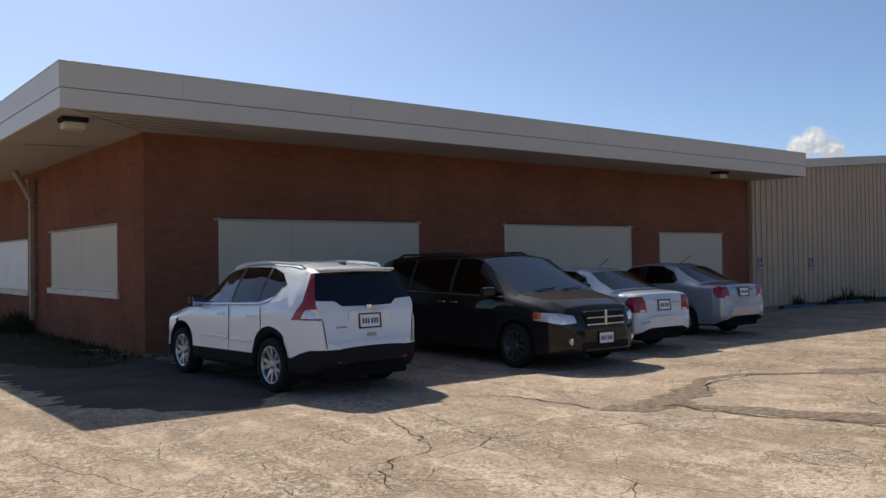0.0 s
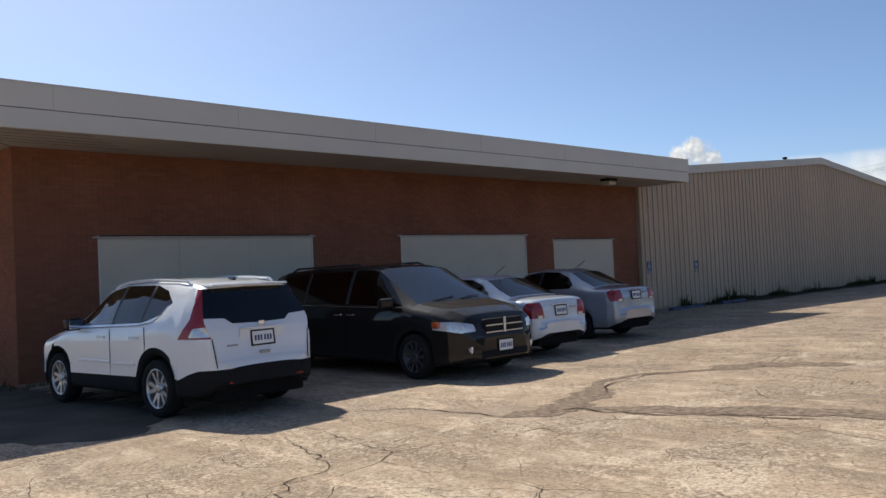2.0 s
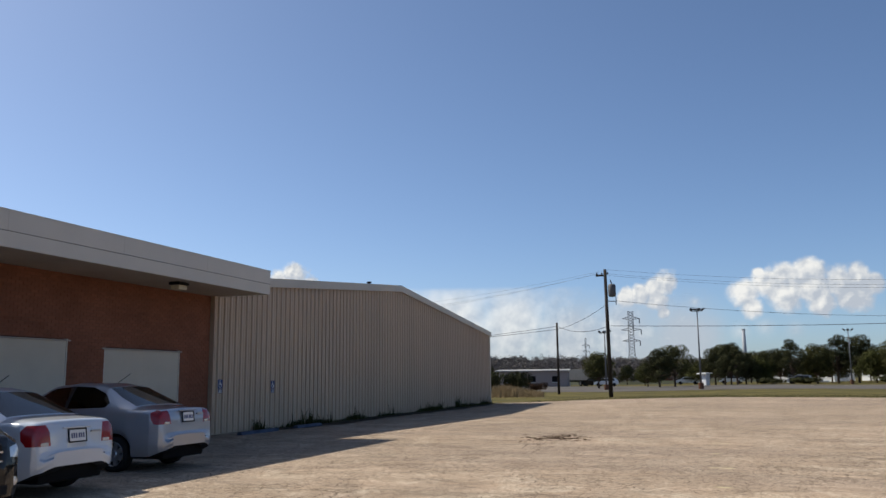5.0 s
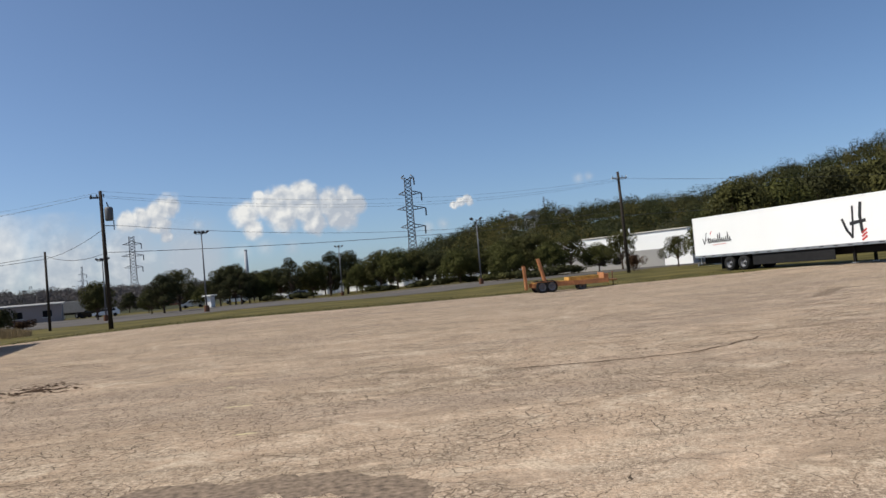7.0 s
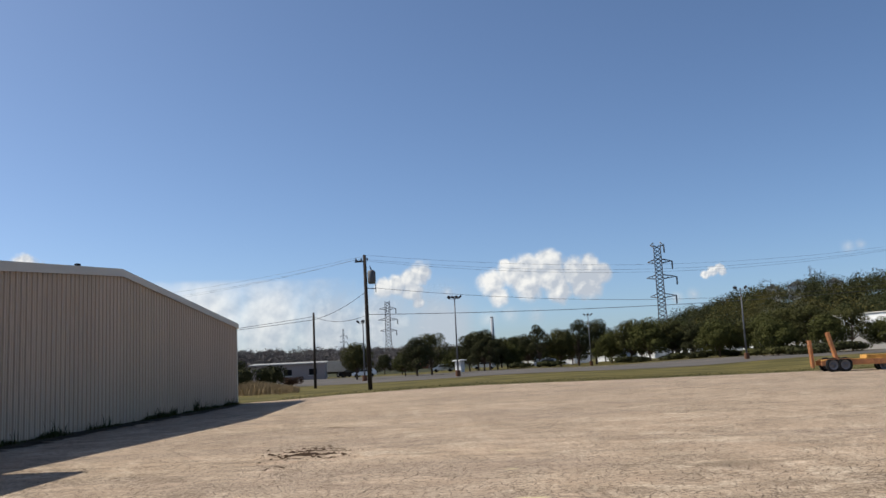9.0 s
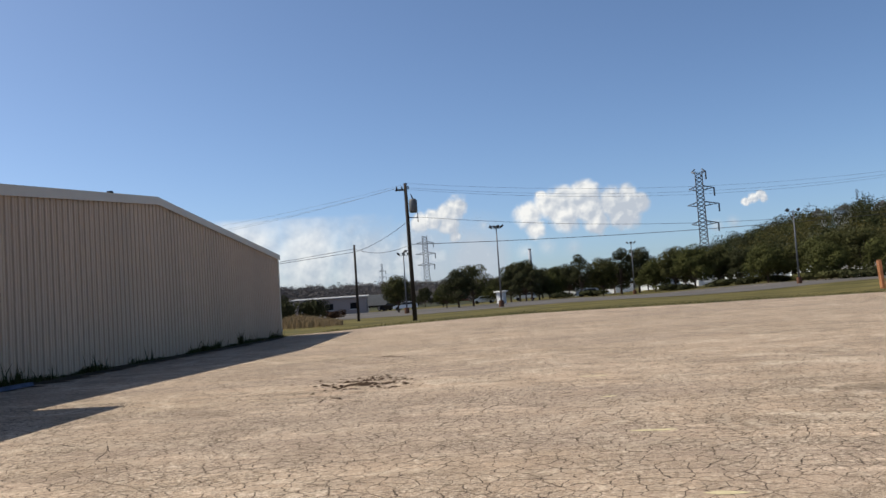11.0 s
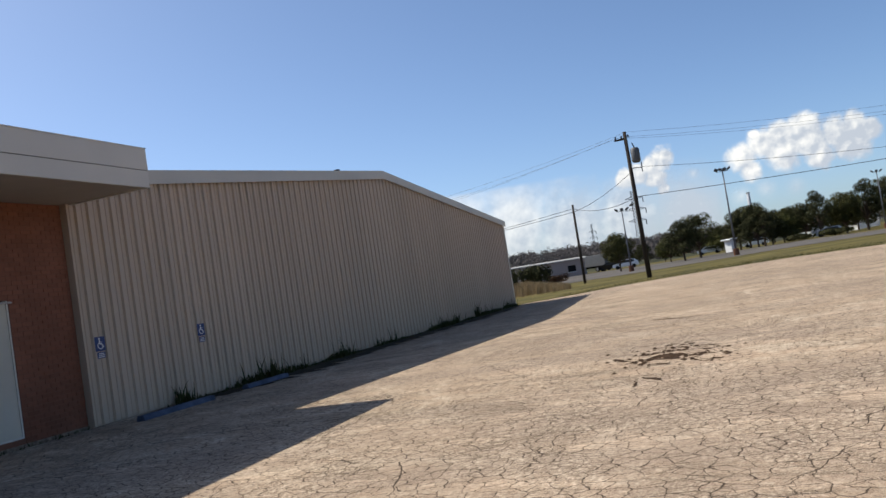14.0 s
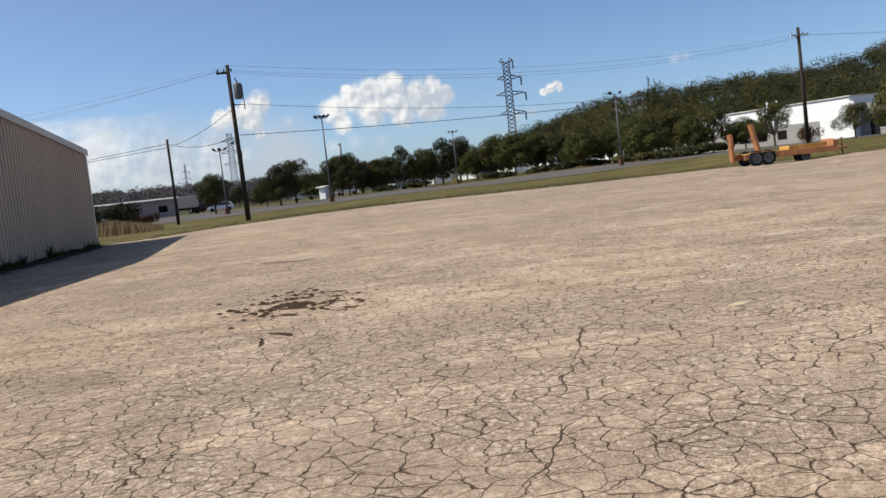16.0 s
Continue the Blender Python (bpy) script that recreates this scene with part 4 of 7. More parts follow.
def car_body(t, spec):
    """Loft the shell over stations along y, rear at 0, and sort its faces into panels."""
    L, axles, r = spec["length"], spec["axles"], spec["wheel_r"]
    ra = r + 0.065
    ends = [0, 0.01, 0.02, 0.035, 0.05, 0.065, 0.08]
    ys = set(np.round(np.linspace(0, L, 96), 4)) | set(ends) | {round(L - e, 4) for e in ends}
    for ya in axles:
        ys |= {round(ya + ra * math.cos(a), 4) for a in np.linspace(0, math.pi, 25)}
    for key in ("top", "belt", "half", "roof"):
        ys |= {float(p[0]) for p in spec[key]}
    ys |= set(spec.get("cuts", ()))
    ys = sorted(ys)
    ys = [y for i, y in enumerate(ys) if i == 0 or y - ys[i - 1] > 0.004]

    def val(key, y):
        return float(np.interp(y, [p[0] for p in spec[key]], [p[1] for p in spec[key]]))

    rings = []
    for y in ys:
        top, w, wr = val("top", y), val("half", y), val("roof", y)
        low = val("low", y)
        for ya in axles:
            if abs(y - ya) < ra:
                low = max(low, r + math.sqrt(max(0, ra * ra - (y - ya) ** 2)) - 0.01)
        belt = max(min(val("belt", y), top - 0.05), low + 0.16)
        top = max(top, belt + 0.03)
        wr = min(wr, w - 0.02)
        cab = min(1, max(0, (top - belt - 0.05) / 0.3))
        crown = 0.02 + 0.035 * cab
        mid = max((belt + low) / 2, low + 0.09)
        wb = w - 0.025
        pts = [(0, top), (0.3 * wr, top - 0.06 * crown), (0.6 * wr, top - 0.22 * crown), (0.85 * wr, top - 0.55 * crown), (wr, top - crown)]
        for k in (0.25, 0.5, 0.75):
            bulge = 0.02 * math.sin(k * math.pi) * cab
            pts.append((wr + (wb - wr) * k + bulge, (top - crown) + (belt - top + crown) * k))
        pts += [(wb, belt), (w - 0.004, belt - 0.05), (w + 0.006, (belt + mid) / 2), (w + 0.002, mid), (w + 0.008, (mid + low) / 2), (w - 0.004, low + 0.045), (w - 0.03, low), (w - 0.27, low)]
        rings.append(pts)
    bm = bmesh.new()
    row = bm.faces.layers.int.new("row")
    n = len(rings[0])
    for s in (-1, 1):
        grid = [[bm.verts.new((s * px, y, pz)) for px, pz in pts] for y, pts in zip(ys, rings)]
        for i in range(len(ys) - 1):
            for q in range(n - 1):
                f = bm.faces.new((grid[i][q], grid[i][q + 1], grid[i + 1][q + 1], grid[i + 1][q]))
                f[row] = q
    bmesh.ops.remove_doubles(bm, verts=[v for v in bm.verts if abs(v.co.x) < 1e-5], dist=1e-5)
    # cut the shell along the outlines of its panes and lamps
    for name, view, rows, span, outline in spec["panes"]:
        lo, hi = min(p[1] for p in outline) - 0.05, max(p[1] for p in outline) + 0.05
        a_, b_ = min(p[0] for p in outline) - 0.05, max(p[0] for p in outline) + 0.05
        for p, q in zip(outline, outline[1:] + outline[:1]):
            near = []
            for f in bm.faces:
                c = f.calc_center_median()
                u = c.y if view == "side" else abs(c.x)
                if rows[0] <= f[row] <= rows[1] and span[0] < c.y < span[1] and lo < c.z < hi and a_ < u < b_:
                    near.append(f)
            if not near:
                continue
            du, dz = q[0] - p[0], q[1] - p[1]
            for s in (-1, 1):
                half = [f for f in near if f.is_valid and f.calc_center_median().x * s > 0]
                geom = half + list({e for f in half for e in f.edges}) + list({v for f in half for v in f.verts})
                co, no = ((0, p[0], p[1]), (0, -dz, du)) if view == "side" else ((s * p[0], 0, p[1]), (-dz * s, 0, du))
                bmesh.ops.bisect_plane(bm, geom=geom, dist=1e-4, plane_co=co, plane_no=Vector(no).normalized())

    def inside(u, z, outline):
        hit = False
        for (u0, z0), (u1, z1) in zip(outline, outline[1:] + outline[:1]):
            if (z0 > z) != (z1 > z) and u < u0 + (z - z0) * (u1 - u0) / (z1 - z0):
                hit = not hit
        return hit

    groups = {}
    for f in bm.faces:
        c = f.calc_center_median()
        s = 1 if c.x > 0 else -1
        name = None
        for nm, view, rows, span, outline in spec["panes"]:
            if rows[0] <= f[row] <= rows[1] and span[0] < c.y < span[1] and inside(c.y if view == "side" else abs(c.x), c.z, outline):
                name = nm if nm in spec["panels"] else nm + "lr"[s > 0]
                break
        name = name or spec["kinds"](abs(c.x), c.y, c.z, f[row], s)
        g = groups.setdefault(name, ({}, [], []))
        loop = []
        for v in f.verts:
            key = (round(v.co.x, 5), round(v.co.y, 5), round(v.co.z, 5))
            if key not in g[0]:
                g[0][key] = len(g[1])
                g[1].append(key)
            loop.append(g[0][key])
        loop = list(dict.fromkeys(loop))
        if len(loop) > 2:
            g[2].append(loop if s > 0 else loop[::-1])
    bm.free()
    for i in (0, len(ys) - 1):
        name = spec["kinds"](0.3, ys[i], 0.5, 11, 1)
        g = groups.setdefault(name, ({}, [], []))
        loop = [(px, ys[i], pz) for px, pz in rings[i]] + [(-px, ys[i], pz) for px, pz in rings[i][::-1][:-1]]
        q = len(g[1])
        g[1].extend(loop)
        g[2].append(list(range(q, q + len(loop))))
    for name, (_, verts, faces) in groups.items():
        title, mat, label = spec["panels"][name]
        link_mesh(title, verts, faces, mat, t, label, smooth=True)
    # chassis between the wheels and the floor of the cabin
    wmin = spec["width"] / 2 - 0.27
    part("underbody", boxed(-wmin, wmin, 0.12, L - 0.14, 0.2, 0.52, bevel=0.03), DARK, t, "dark underbody")
    for ya, side in [(a, s) for a in axles for s in (-1, 1)]:
        tyre_wheel(t, side * (spec["width"] / 2 - 0.115), ya, r, side, spec["wheel_style"], spec["rim"])
    # seats
    for sx in (-0.36, 0.36):
        for sy in spec["seat_rows"]:
            s = bmesh.new()
            box(s, sx - 0.24, sx + 0.24, sy, sy + 0.5, 0.52, 0.7, bevel=0.05)
            box(s, sx - 0.23, sx + 0.23, sy - 0.1, sy + 0.06, 0.66, 1.16, bevel=0.05)
            box(s, sx - 0.13, sx + 0.13, sy - 0.09, sy + 0.02, 1.19, 1.36, bevel=0.04)
            part("seat", s, SEAT, t)
    part("dashboard", boxed(-wmin - 0.05, wmin + 0.05, spec["dash"], spec["dash"] + 0.45, 0.7, 0.98, bevel=0.06), SEAT, t)


def plate(t, x, y, z, face, tilt=0):
    """A licence plate whose characters cannot be read: bars."""
    p = part("licence_plate", boxed(-0.152, 0.152, -0.004, 0.004, -0.076, 0.076, bevel=0.003), WHITE, t, "white licence plate in a dark frame")
    p.matrix_basis = pose(x, y, z, tilt, 0, 0 if face < 0 else 180)
    f = bmesh.new()
    for a, b, c, d in ((-0.17, 0.17, -0.094, -0.0775), (-0.17, 0.17, 0.0775, 0.094), (-0.17, -0.154, -0.0775, 0.0775), (0.154, 0.17, -0.0775, 0.0775)):
        box(f, a, b, -0.008, 0.006, c, d)
    part("plate_frame", f, PLASTIC, p)
    b = bmesh.new()
    for k in range(6):
        xx = -0.12 + k * 0.041 + (0.012 if k > 2 else 0)
        box(b, xx, xx + 0.026, -0.0065, -0.0042, -0.035, 0.03)
    part("character_bars", b, BLUE, p, "dark unreadable plate characters")


def mirror(t, side, x, y, z, mat):
    m = part("door_mirror", boxed(-0.12, 0.12, -0.07, 0.07, -0.08, 0.08, bevel=0.04), mat, t, smooth=False)
    m.matrix_basis = pose(side * (x + 0.12), y, z, 0, 0, -side * 8)
    part("mirror_glass", boxed(-0.1, 0.1, -0.075, -0.0705, -0.06, 0.06), CHROME, m)


def handle(t, side, x, y, z, mat):
    part("door_handle", boxed(side * x - 0.012, side * x + 0.022 * side + 0.012, y - 0.1, y + 0.1, z - 0.016, z + 0.016, bevel=0.009), mat, t)


def seam(t, side, x, y, z0, z1):
    part("door_seam", boxed(side * x - 0.004, side * x + 0.004, y - 0.003, y + 0.003, z0, z1), DARK, t)


def suv():
    t = thing("suv", "white compact SUV parked nose-in at the brick wall, black lower cladding", "car", 6.717, 8.296, 0, 4.3, group="cars parked along the brick building")

    PANES = [
        ("side_front", "side", (4, 8), (0.5, 3.5), [(2.1, 1.1), (3.12, 1.07), (2.72, 1.38), (2.45, 1.52), (2.1, 1.575)]),
        ("side_rear", "side", (4, 8), (0.5, 3.5), [(1.36, 1.125), (2.03, 1.1), (2.03, 1.58), (1.36, 1.575)]),
        ("quarter", "side", (4, 8), (0.5, 3.5), [(1.3, 1.13), (1.3, 1.572), (1.0, 1.5), (0.78, 1.36), (0.92, 1.22)]),
        ("pillar0", "side", (4, 8), (0.5, 3.5), [(1.3, 1.13), (1.36, 1.125), (1.36, 1.575), (1.3, 1.572)]),
        ("pillar1", "side", (4, 8), (0.5, 3.5), [(2.03, 1.1), (2.1, 1.1), (2.1, 1.575), (2.03, 1.58)]),
        ("windscreen", "side", (0, 3), (2.4, 3.4), [(2.5, 1.5), (2.56, 1.6), (3.32, 1.12), (3.24, 1.07)]),
        ("rear_window", "rear", (0, 3), (0.0, 0.5), [(0.0, 1.08), (0.38, 1.09), (0.47, 1.155), (0.9, 1.175), (0.9, 1.5), (0.0, 1.515)]),
        ("tail_clear", "side", (4, 9), (0.0, 0.6), [(-0.05, 0.955), (0.33, 0.955), (0.27, 1.06), (-0.05, 1.08)]),
        ("tail", "side", (4, 9), (0.0, 0.6), [(-0.05, 0.935), (0.5, 0.935), (0.42, 1.05), (0.35, 1.17), (0.36, 1.34), (0.43, 1.52), (0.3, 1.56), (-0.05, 1.3)]),
        ("clad", "side", (4, 14), (-0.1, 0.66), [(-0.1, 0.1), (0.64, 0.1), (0.64, 0.47), (0.5, 0.47), (0.36, 0.53), (0.2, 0.575), (-0.1, 0.58)]),
        ("head", "side", (3, 9), (4.0, 4.53), [(4.1, 0.78), (4.47, 0.7), (4.44, 0.8), (4.12, 0.92)]),
    ]

    def near_arch(y, z):
        return min(math.hypot(y - a, z - 0.35) for a in (0.98, 3.6)) < 0.47

    def kinds(x, y, z, k, s):
        if k == 14 or (z < 0.43 and y > 0.6) or (k > 8 and near_arch(y, z) and (y > 0.66 or z < 0.5)) or (y < 0.02 and z < 0.58):
            return "clad"
        if k < 4 and y < 0.36:
            return "tailgate"
        if k >= 8 and 2.06 < y < 3.08:
            return "door_f" + "lr"[s > 0]
        if k >= 8 and 1.2 < y <= 2.06:
            return "door_r" + "lr"[s > 0]
        return "body"

    panels = {"body": ("body", PAINT_WHITE, ""), "clad": ("lower_cladding", PLASTIC, "black plastic lower cladding"), 
              "windscreen": ("windscreen", GLASS_CLEAR, ""), "rear_window": ("rear_window", GLASS, "dark rear window"), "tailgate": ("tailgate", PAINT_WHITE, "")}
    for s in "lr":
        panels.update({key + s: ("pillar_trim", BLACK, "") for key in ("pillar", "pillar0", "pillar1")})
        panels.update({"side_front" + s: ("side_window", GLASS_CLEAR, ""), "side_rear" + s: ("side_window", GLASS, ""), "quarter" + s: ("quarter_window", GLASS, ""),
                       "tail" + s: ("tail_lamp", LENS_RED, "tall red tail lamp"), "tail_clear" + s: ("reversing_lamp", LENS_CLEAR, "clear reversing lamp"), "head" + s: ("headlamp", LENS_CLEAR, ""), "door_f" + s: ("front_door", PAINT_WHITE, ""), "door_r" + s: ("rear_door", PAINT_WHITE, "")})
    car_body(t, dict(length=4.53, width=1.82, axles=(0.98, 3.6), wheel_r=0.345, wheel_style="split", rim=ALLOY, seat_rows=(1.5, 2.4), dash=2.95,
                     top=[(0, 0.6), (0.02, 0.66), (0.05, 0.7), (0.07, 0.9), (0.1, 1.04), (0.2, 1.27), (0.33, 1.51), (0.34, 1.545), (0.5, 1.585), (0.9, 1.63), (1.6, 1.655), (2.2, 1.63), (2.52, 1.575), (3.3, 1.09), (3.5, 1.06), (4.05, 0.99), (4.35, 0.88), (4.47, 0.76), (4.53, 0.62)],
                     belt=[(0, 0.55), (0.1, 0.98), (0.3, 1.1), (0.8, 1.12), (1.3, 1.09), (3.2, 1.02), (3.6, 0.96), (4.3, 0.8), (4.53, 0.55)],
                     half=[(0, 0.5), (0.03, 0.63), (0.1, 0.74), (0.25, 0.82), (0.5, 0.875), (0.9, 0.9), (3.6, 0.905), (4.1, 0.87), (4.35, 0.78), (4.47, 0.68), (4.53, 0.56)],
                     roof=[(0, 0.6), (0.1, 0.76), (0.2, 0.72), (0.34, 0.63), (0.6, 0.615), (2.4, 0.61), (2.9, 0.66), (3.3, 0.74), (4.0, 0.66), (4.53, 0.42)],
                     low=[(0, 0.4), (0.25, 0.27), (4.2, 0.25), (4.53, 0.36)], cuts=(0.33, 0.36, 1.3, 1.37, 2.02, 2.1, 2.06, 3.02, 1.2, 3.08), panes=PANES, kinds=kinds, panels=panels))
    plate(t, 0.0, 0.062, 0.9, -1, -6)
    part("plate_recess", boxed(-0.32, 0.32, 0.07, 0.085, 0.79, 1.02, bevel=0.006), PAINT_WHITE, t)
    part("tailgate_trim", boxed(-0.3, 0.3, 0.055, 0.075, 1.02, 1.035, bevel=0.004), PAINT_WHITE, t)
    part("badge", boxed(-0.04, 0.04, 0.075, 0.1, 1.045, 1.1, bevel=0.004), CHROME, t, "small chrome badge")
    part("emblem", boxed(-0.5, -0.36, 0.052, 0.066, 0.83, 0.85), STEEL, t)
    part("tailgate_handle", boxed(-0.06, 0.08, 0.03, 0.05, 0.71, 0.75, bevel=0.006), STEEL, t)
    for s in (-1, 1):
        part("bumper_reflector", boxed(s * 0.48 - 0.05, s * 0.48 + 0.05, 0.0, 0.03, 0.41, 0.43), LENS_RED, t, "red bumper reflector")
        part("tailgate_seam", rod(bmesh.new(), (s * 0.655, 0.04, 0.6), (s * 0.69, 0.078, 0.935), 0.006, seg=6), DARK, t)
        mirror(t, s, 0.83, 2.98, 1.1, PAINT_BLACK)
        for y in (1.45, 2.3):
            handle(t, s, 0.9, y, 0.94, PAINT_WHITE)
        part("side_moulding", boxed(s * 0.905 - 0.014, s * 0.905 + 0.014, 1.45, 2.05, 0.6, 0.635, bevel=0.008), PAINT_WHITE, t)
        part("side_moulding", boxed(s * 0.905 - 0.014, s * 0.905 + 0.014, 2.09, 2.95, 0.61, 0.645, bevel=0.008), PAINT_WHITE, t)
        seam(t, s, 0.907, 2.07, 0.45, 1.05)
        seam(t, s, 0.907, 1.2, 0.75, 1.08)
        part("roof_rail", tube(bmesh.new(), [(s * 0.585, 0.62, 1.56), (s * 0.585, 0.7, 1.605), (s * 0.585, 1.1, 1.63), (s * 0.585, 1.6, 1.645), (s * 0.585, 2.1, 1.625), (s * 0.585, 2.38, 1.58), (s * 0.585, 2.45, 1.55)], 0.02), PAINT_WHITE, t, "pale roof rail")
        part("belt_trim", tube(bmesh.new(), [(s * 0.886, 3.1, 1.045), (s * 0.888, 2.2, 1.075), (s * 0.888, 1.35, 1.1), (s * 0.875, 1.05, 1.14), (s * 0.85, 0.88, 1.22), (s * 0.8, 0.78, 1.33)], 0.009), CHROME, t, "chrome window line")
    part("antenna", prism(bmesh.new(), [(-0.02, 0.6), (0.02, 0.6), (0.005, 0.72), (-0.005, 0.72)], 1.59, 1.632), BLACK, t)
    part("spoiler", boxed(-0.55, 0.55, 0.26, 0.5, 1.525, 1.555, bevel=0.014), PAINT_WHITE, t)
    return t


def minivan():
    t = thing("minivan", "dark brown-black minivan parked nose-out beside the white SUV", "car", 10.53, 13.03, 0, 180, group="cars parked along the brick building")

    PANES = [
        ("side_a", "side", (4, 8), (0.3, 4.3), [(0.5, 1.16), (1.36, 1.14), (1.36, 1.64), (0.62, 1.6)]),
        ("side_b", "side", (4, 8), (0.3, 4.3), [(1.44, 1.14), (2.56, 1.12), (2.56, 1.65), (1.44, 1.64)]),
        ("side_c", "side", (4, 8), (0.3, 4.3), [(2.64, 1.12), (3.95, 1.08), (3.6, 1.36), (3.3, 1.56), (3.1, 1.64), (2.64, 1.65)]),
        ("pillar0", "side", (4, 8), (0.3, 4.3), [(1.36, 1.14), (1.44, 1.14), (1.44, 1.64), (1.36, 1.64)]),
        ("pillar1", "side", (4, 8), (0.3, 4.3), [(2.56, 1.12), (2.64, 1.12), (2.64, 1.65), (2.56, 1.65)]),
        ("windscreen", "side", (0, 3), (3.1, 4.3), [(3.18, 1.6), (3.24, 1.72), (4.2, 1.16), (4.12, 1.08)]),
        ("rear_window", "rear", (0, 4), (0.0, 0.4), [(0.0, 1.12), (0.68, 1.14), (0.6, 1.56), (0.0, 1.58)]),
        ("lamp", "rear", (3, 12), (4.6, 5.15), [(0.56, 0.7), (0.78, 0.68), (0.97, 0.74), (0.97, 0.85), (0.8, 0.845), (0.58, 0.8)]),
    ]

    def kinds(x, y, z, k, s):
        if k == 14 or z < 0.26:
            return "sill"
        if y < 0.3 and 0.85 < z < 1.35 and 4 <= k < 9:
            return "tail" + "lr"[s > 0]
        if k < 4 and 4.2 < y < 5.02:
            return "bonnet"
        if k >= 8 and 2.6 < y < 3.75:
            return "door_f" + "lr"[s > 0]
        if k >= 8 and 1.5 < y <= 2.6:
            return "door_r" + "lr"[s > 0]
        return "body"

    panels = {"body": ("body", PAINT_BLACK, ""), "sill": ("sill", PLASTIC, ""),  "windscreen": ("windscreen", GLASS_CLEAR, ""),
              "rear_window": ("rear_window", GLASS, ""), "bonnet": ("bonnet", PAINT_BLACK, "")}
    for s in "lr":
        panels.update({key + s: ("pillar_trim", BLACK, "") for key in ("pillar", "pillar0", "pillar1")})
        panels.update({"side_a" + s: ("quarter_window", GLASS, ""), "side_b" + s: ("side_window", GLASS, ""), "side_c" + s: ("side_window", GLASS, ""),
                       "tail" + s: ("tail_lamp", LENS_RED, ""), "lamp" + s: ("headlamp", LENS_CLEAR, "large clear headlamp"), "door_f" + s: ("front_door", PAINT_BLACK, ""), "door_r" + s: ("sliding_door", PAINT_BLACK, "")})
    car_body(t, dict(length=5.15, width=1.98, axles=(1.1, 4.18), wheel_r=0.335, wheel_style="multi", rim=ALLOY_DARK, seat_rows=(1.3, 2.3, 3.1), dash=3.75,
                     top=[(0, 0.6), (0.03, 0.75), (0.06, 1.05), (0.24, 1.6), (0.3, 1.66), (0.6, 1.72), (1.4, 1.75), (2.6, 1.745), (3.0, 1.72), (3.22, 1.68), (4.17, 1.13), (4.35, 1.1), (4.75, 1.03), (4.98, 0.94), (5.08, 0.84), (5.12, 0.7), (5.15, 0.6)],
                     belt=[(0, 0.55), (0.1, 1.0), (0.5, 1.1), (2.5, 1.08), (4.1, 1.04), (4.5, 0.98), (5.0, 0.82), (5.15, 0.55)],
                     half=[(0, 0.72), (0.05, 0.86), (0.15, 0.93), (0.5, 0.98), (4.2, 0.985), (4.6, 0.95), (4.85, 0.88), (5.02, 0.75), (5.1, 0.62), (5.15, 0.46)],
                     roof=[(0, 0.66), (0.1, 0.8), (0.3, 0.7), (0.7, 0.71), (2.8, 0.71), (3.3, 0.73), (4.17, 0.82), (4.7, 0.72), (5.0, 0.6), (5.15, 0.45)],
                     low=[(0, 0.36), (0.3, 0.24), (4.7, 0.22), (5.15, 0.28)], cuts=(1.35, 1.45, 2.55, 2.65, 2.6, 3.75, 1.5, 0.55), panes=PANES, kinds=kinds, panels=panels))
    # crosshair grille, lamps
    g = part("grille", boxed(-0.41, 0.41, 5.04, 5.145, 0.63, 0.86, bevel=0.03), PLASTIC, t, "dark grille")
    bars = bmesh.new()
    for z in (0.665, 0.765):
        box(bars, -0.4, -0.035, 5.146, 5.156, z - 0.008, z + 0.008)
        box(bars, 0.035, 0.4, 5.146, 5.156, z - 0.008, z + 0.008)
    part("grille_bars", bars, ALLOY, g, "chrome crosshair bars")
    part("grille_post", boxed(-0.022, 0.022, 5.146, 5.162, 0.645, 0.87, bevel=0.008), ALLOY, g)
    for s in (-1, 1):
        part("turn_lens", boxed(s * 0.93 - 0.03, s * 0.93 + 0.03, 4.58, 4.72, 0.755, 0.85, bevel=0.015), LENS_AMBER, t, "amber corner lens")
        part("fog_lamp", lathe(bmesh.new(), [(0.001, 5.125), (0.05, 5.12), (0.055, 5.0)], 16, "y", (s * 0.64, -0.03, 0.43)), LENS_CLEAR, t, "round fog lamp")
        mirror(t, s, 0.95, 3.72, 1.13, PAINT_BLACK)
        handle(t, s, 0.985, 2.75, 0.95, CHROME)
        handle(t, s, 0.985, 2.42, 0.95, CHROME)
        seam(t, s, 0.99, 2.6, 0.35, 1.06)
        part("belt_trim", rod(bmesh.new(), (s * 0.958, 0.6, 1.115), (s * 0.962, 3.95, 1.058), 0.008), CHROME, t, "thin chrome window line")
        part("roof_rail", tube(bmesh.new(), [(s * 0.66, 0.7, 1.68), (s * 0.66, 0.85, 1.735), (s * 0.66, 2.6, 1.75), (s * 0.66, 2.75, 1.7)], 0.02), BLACK, t)
        part("wiper", rod(bmesh.new(), (s * 0.3 + 0.2, 4.16, 1.15), (s * 0.3 - 0.3, 4.1, 1.185), 0.008), BLACK, t)
    part("lower_grille", boxed(-0.5, 0.5, 5.05, 5.156, 0.3, 0.41, bevel=0.015), PLASTIC, t, "dark lower air intake")
    plate(t, 0.0, 5.16, 0.46, 1)
    return t


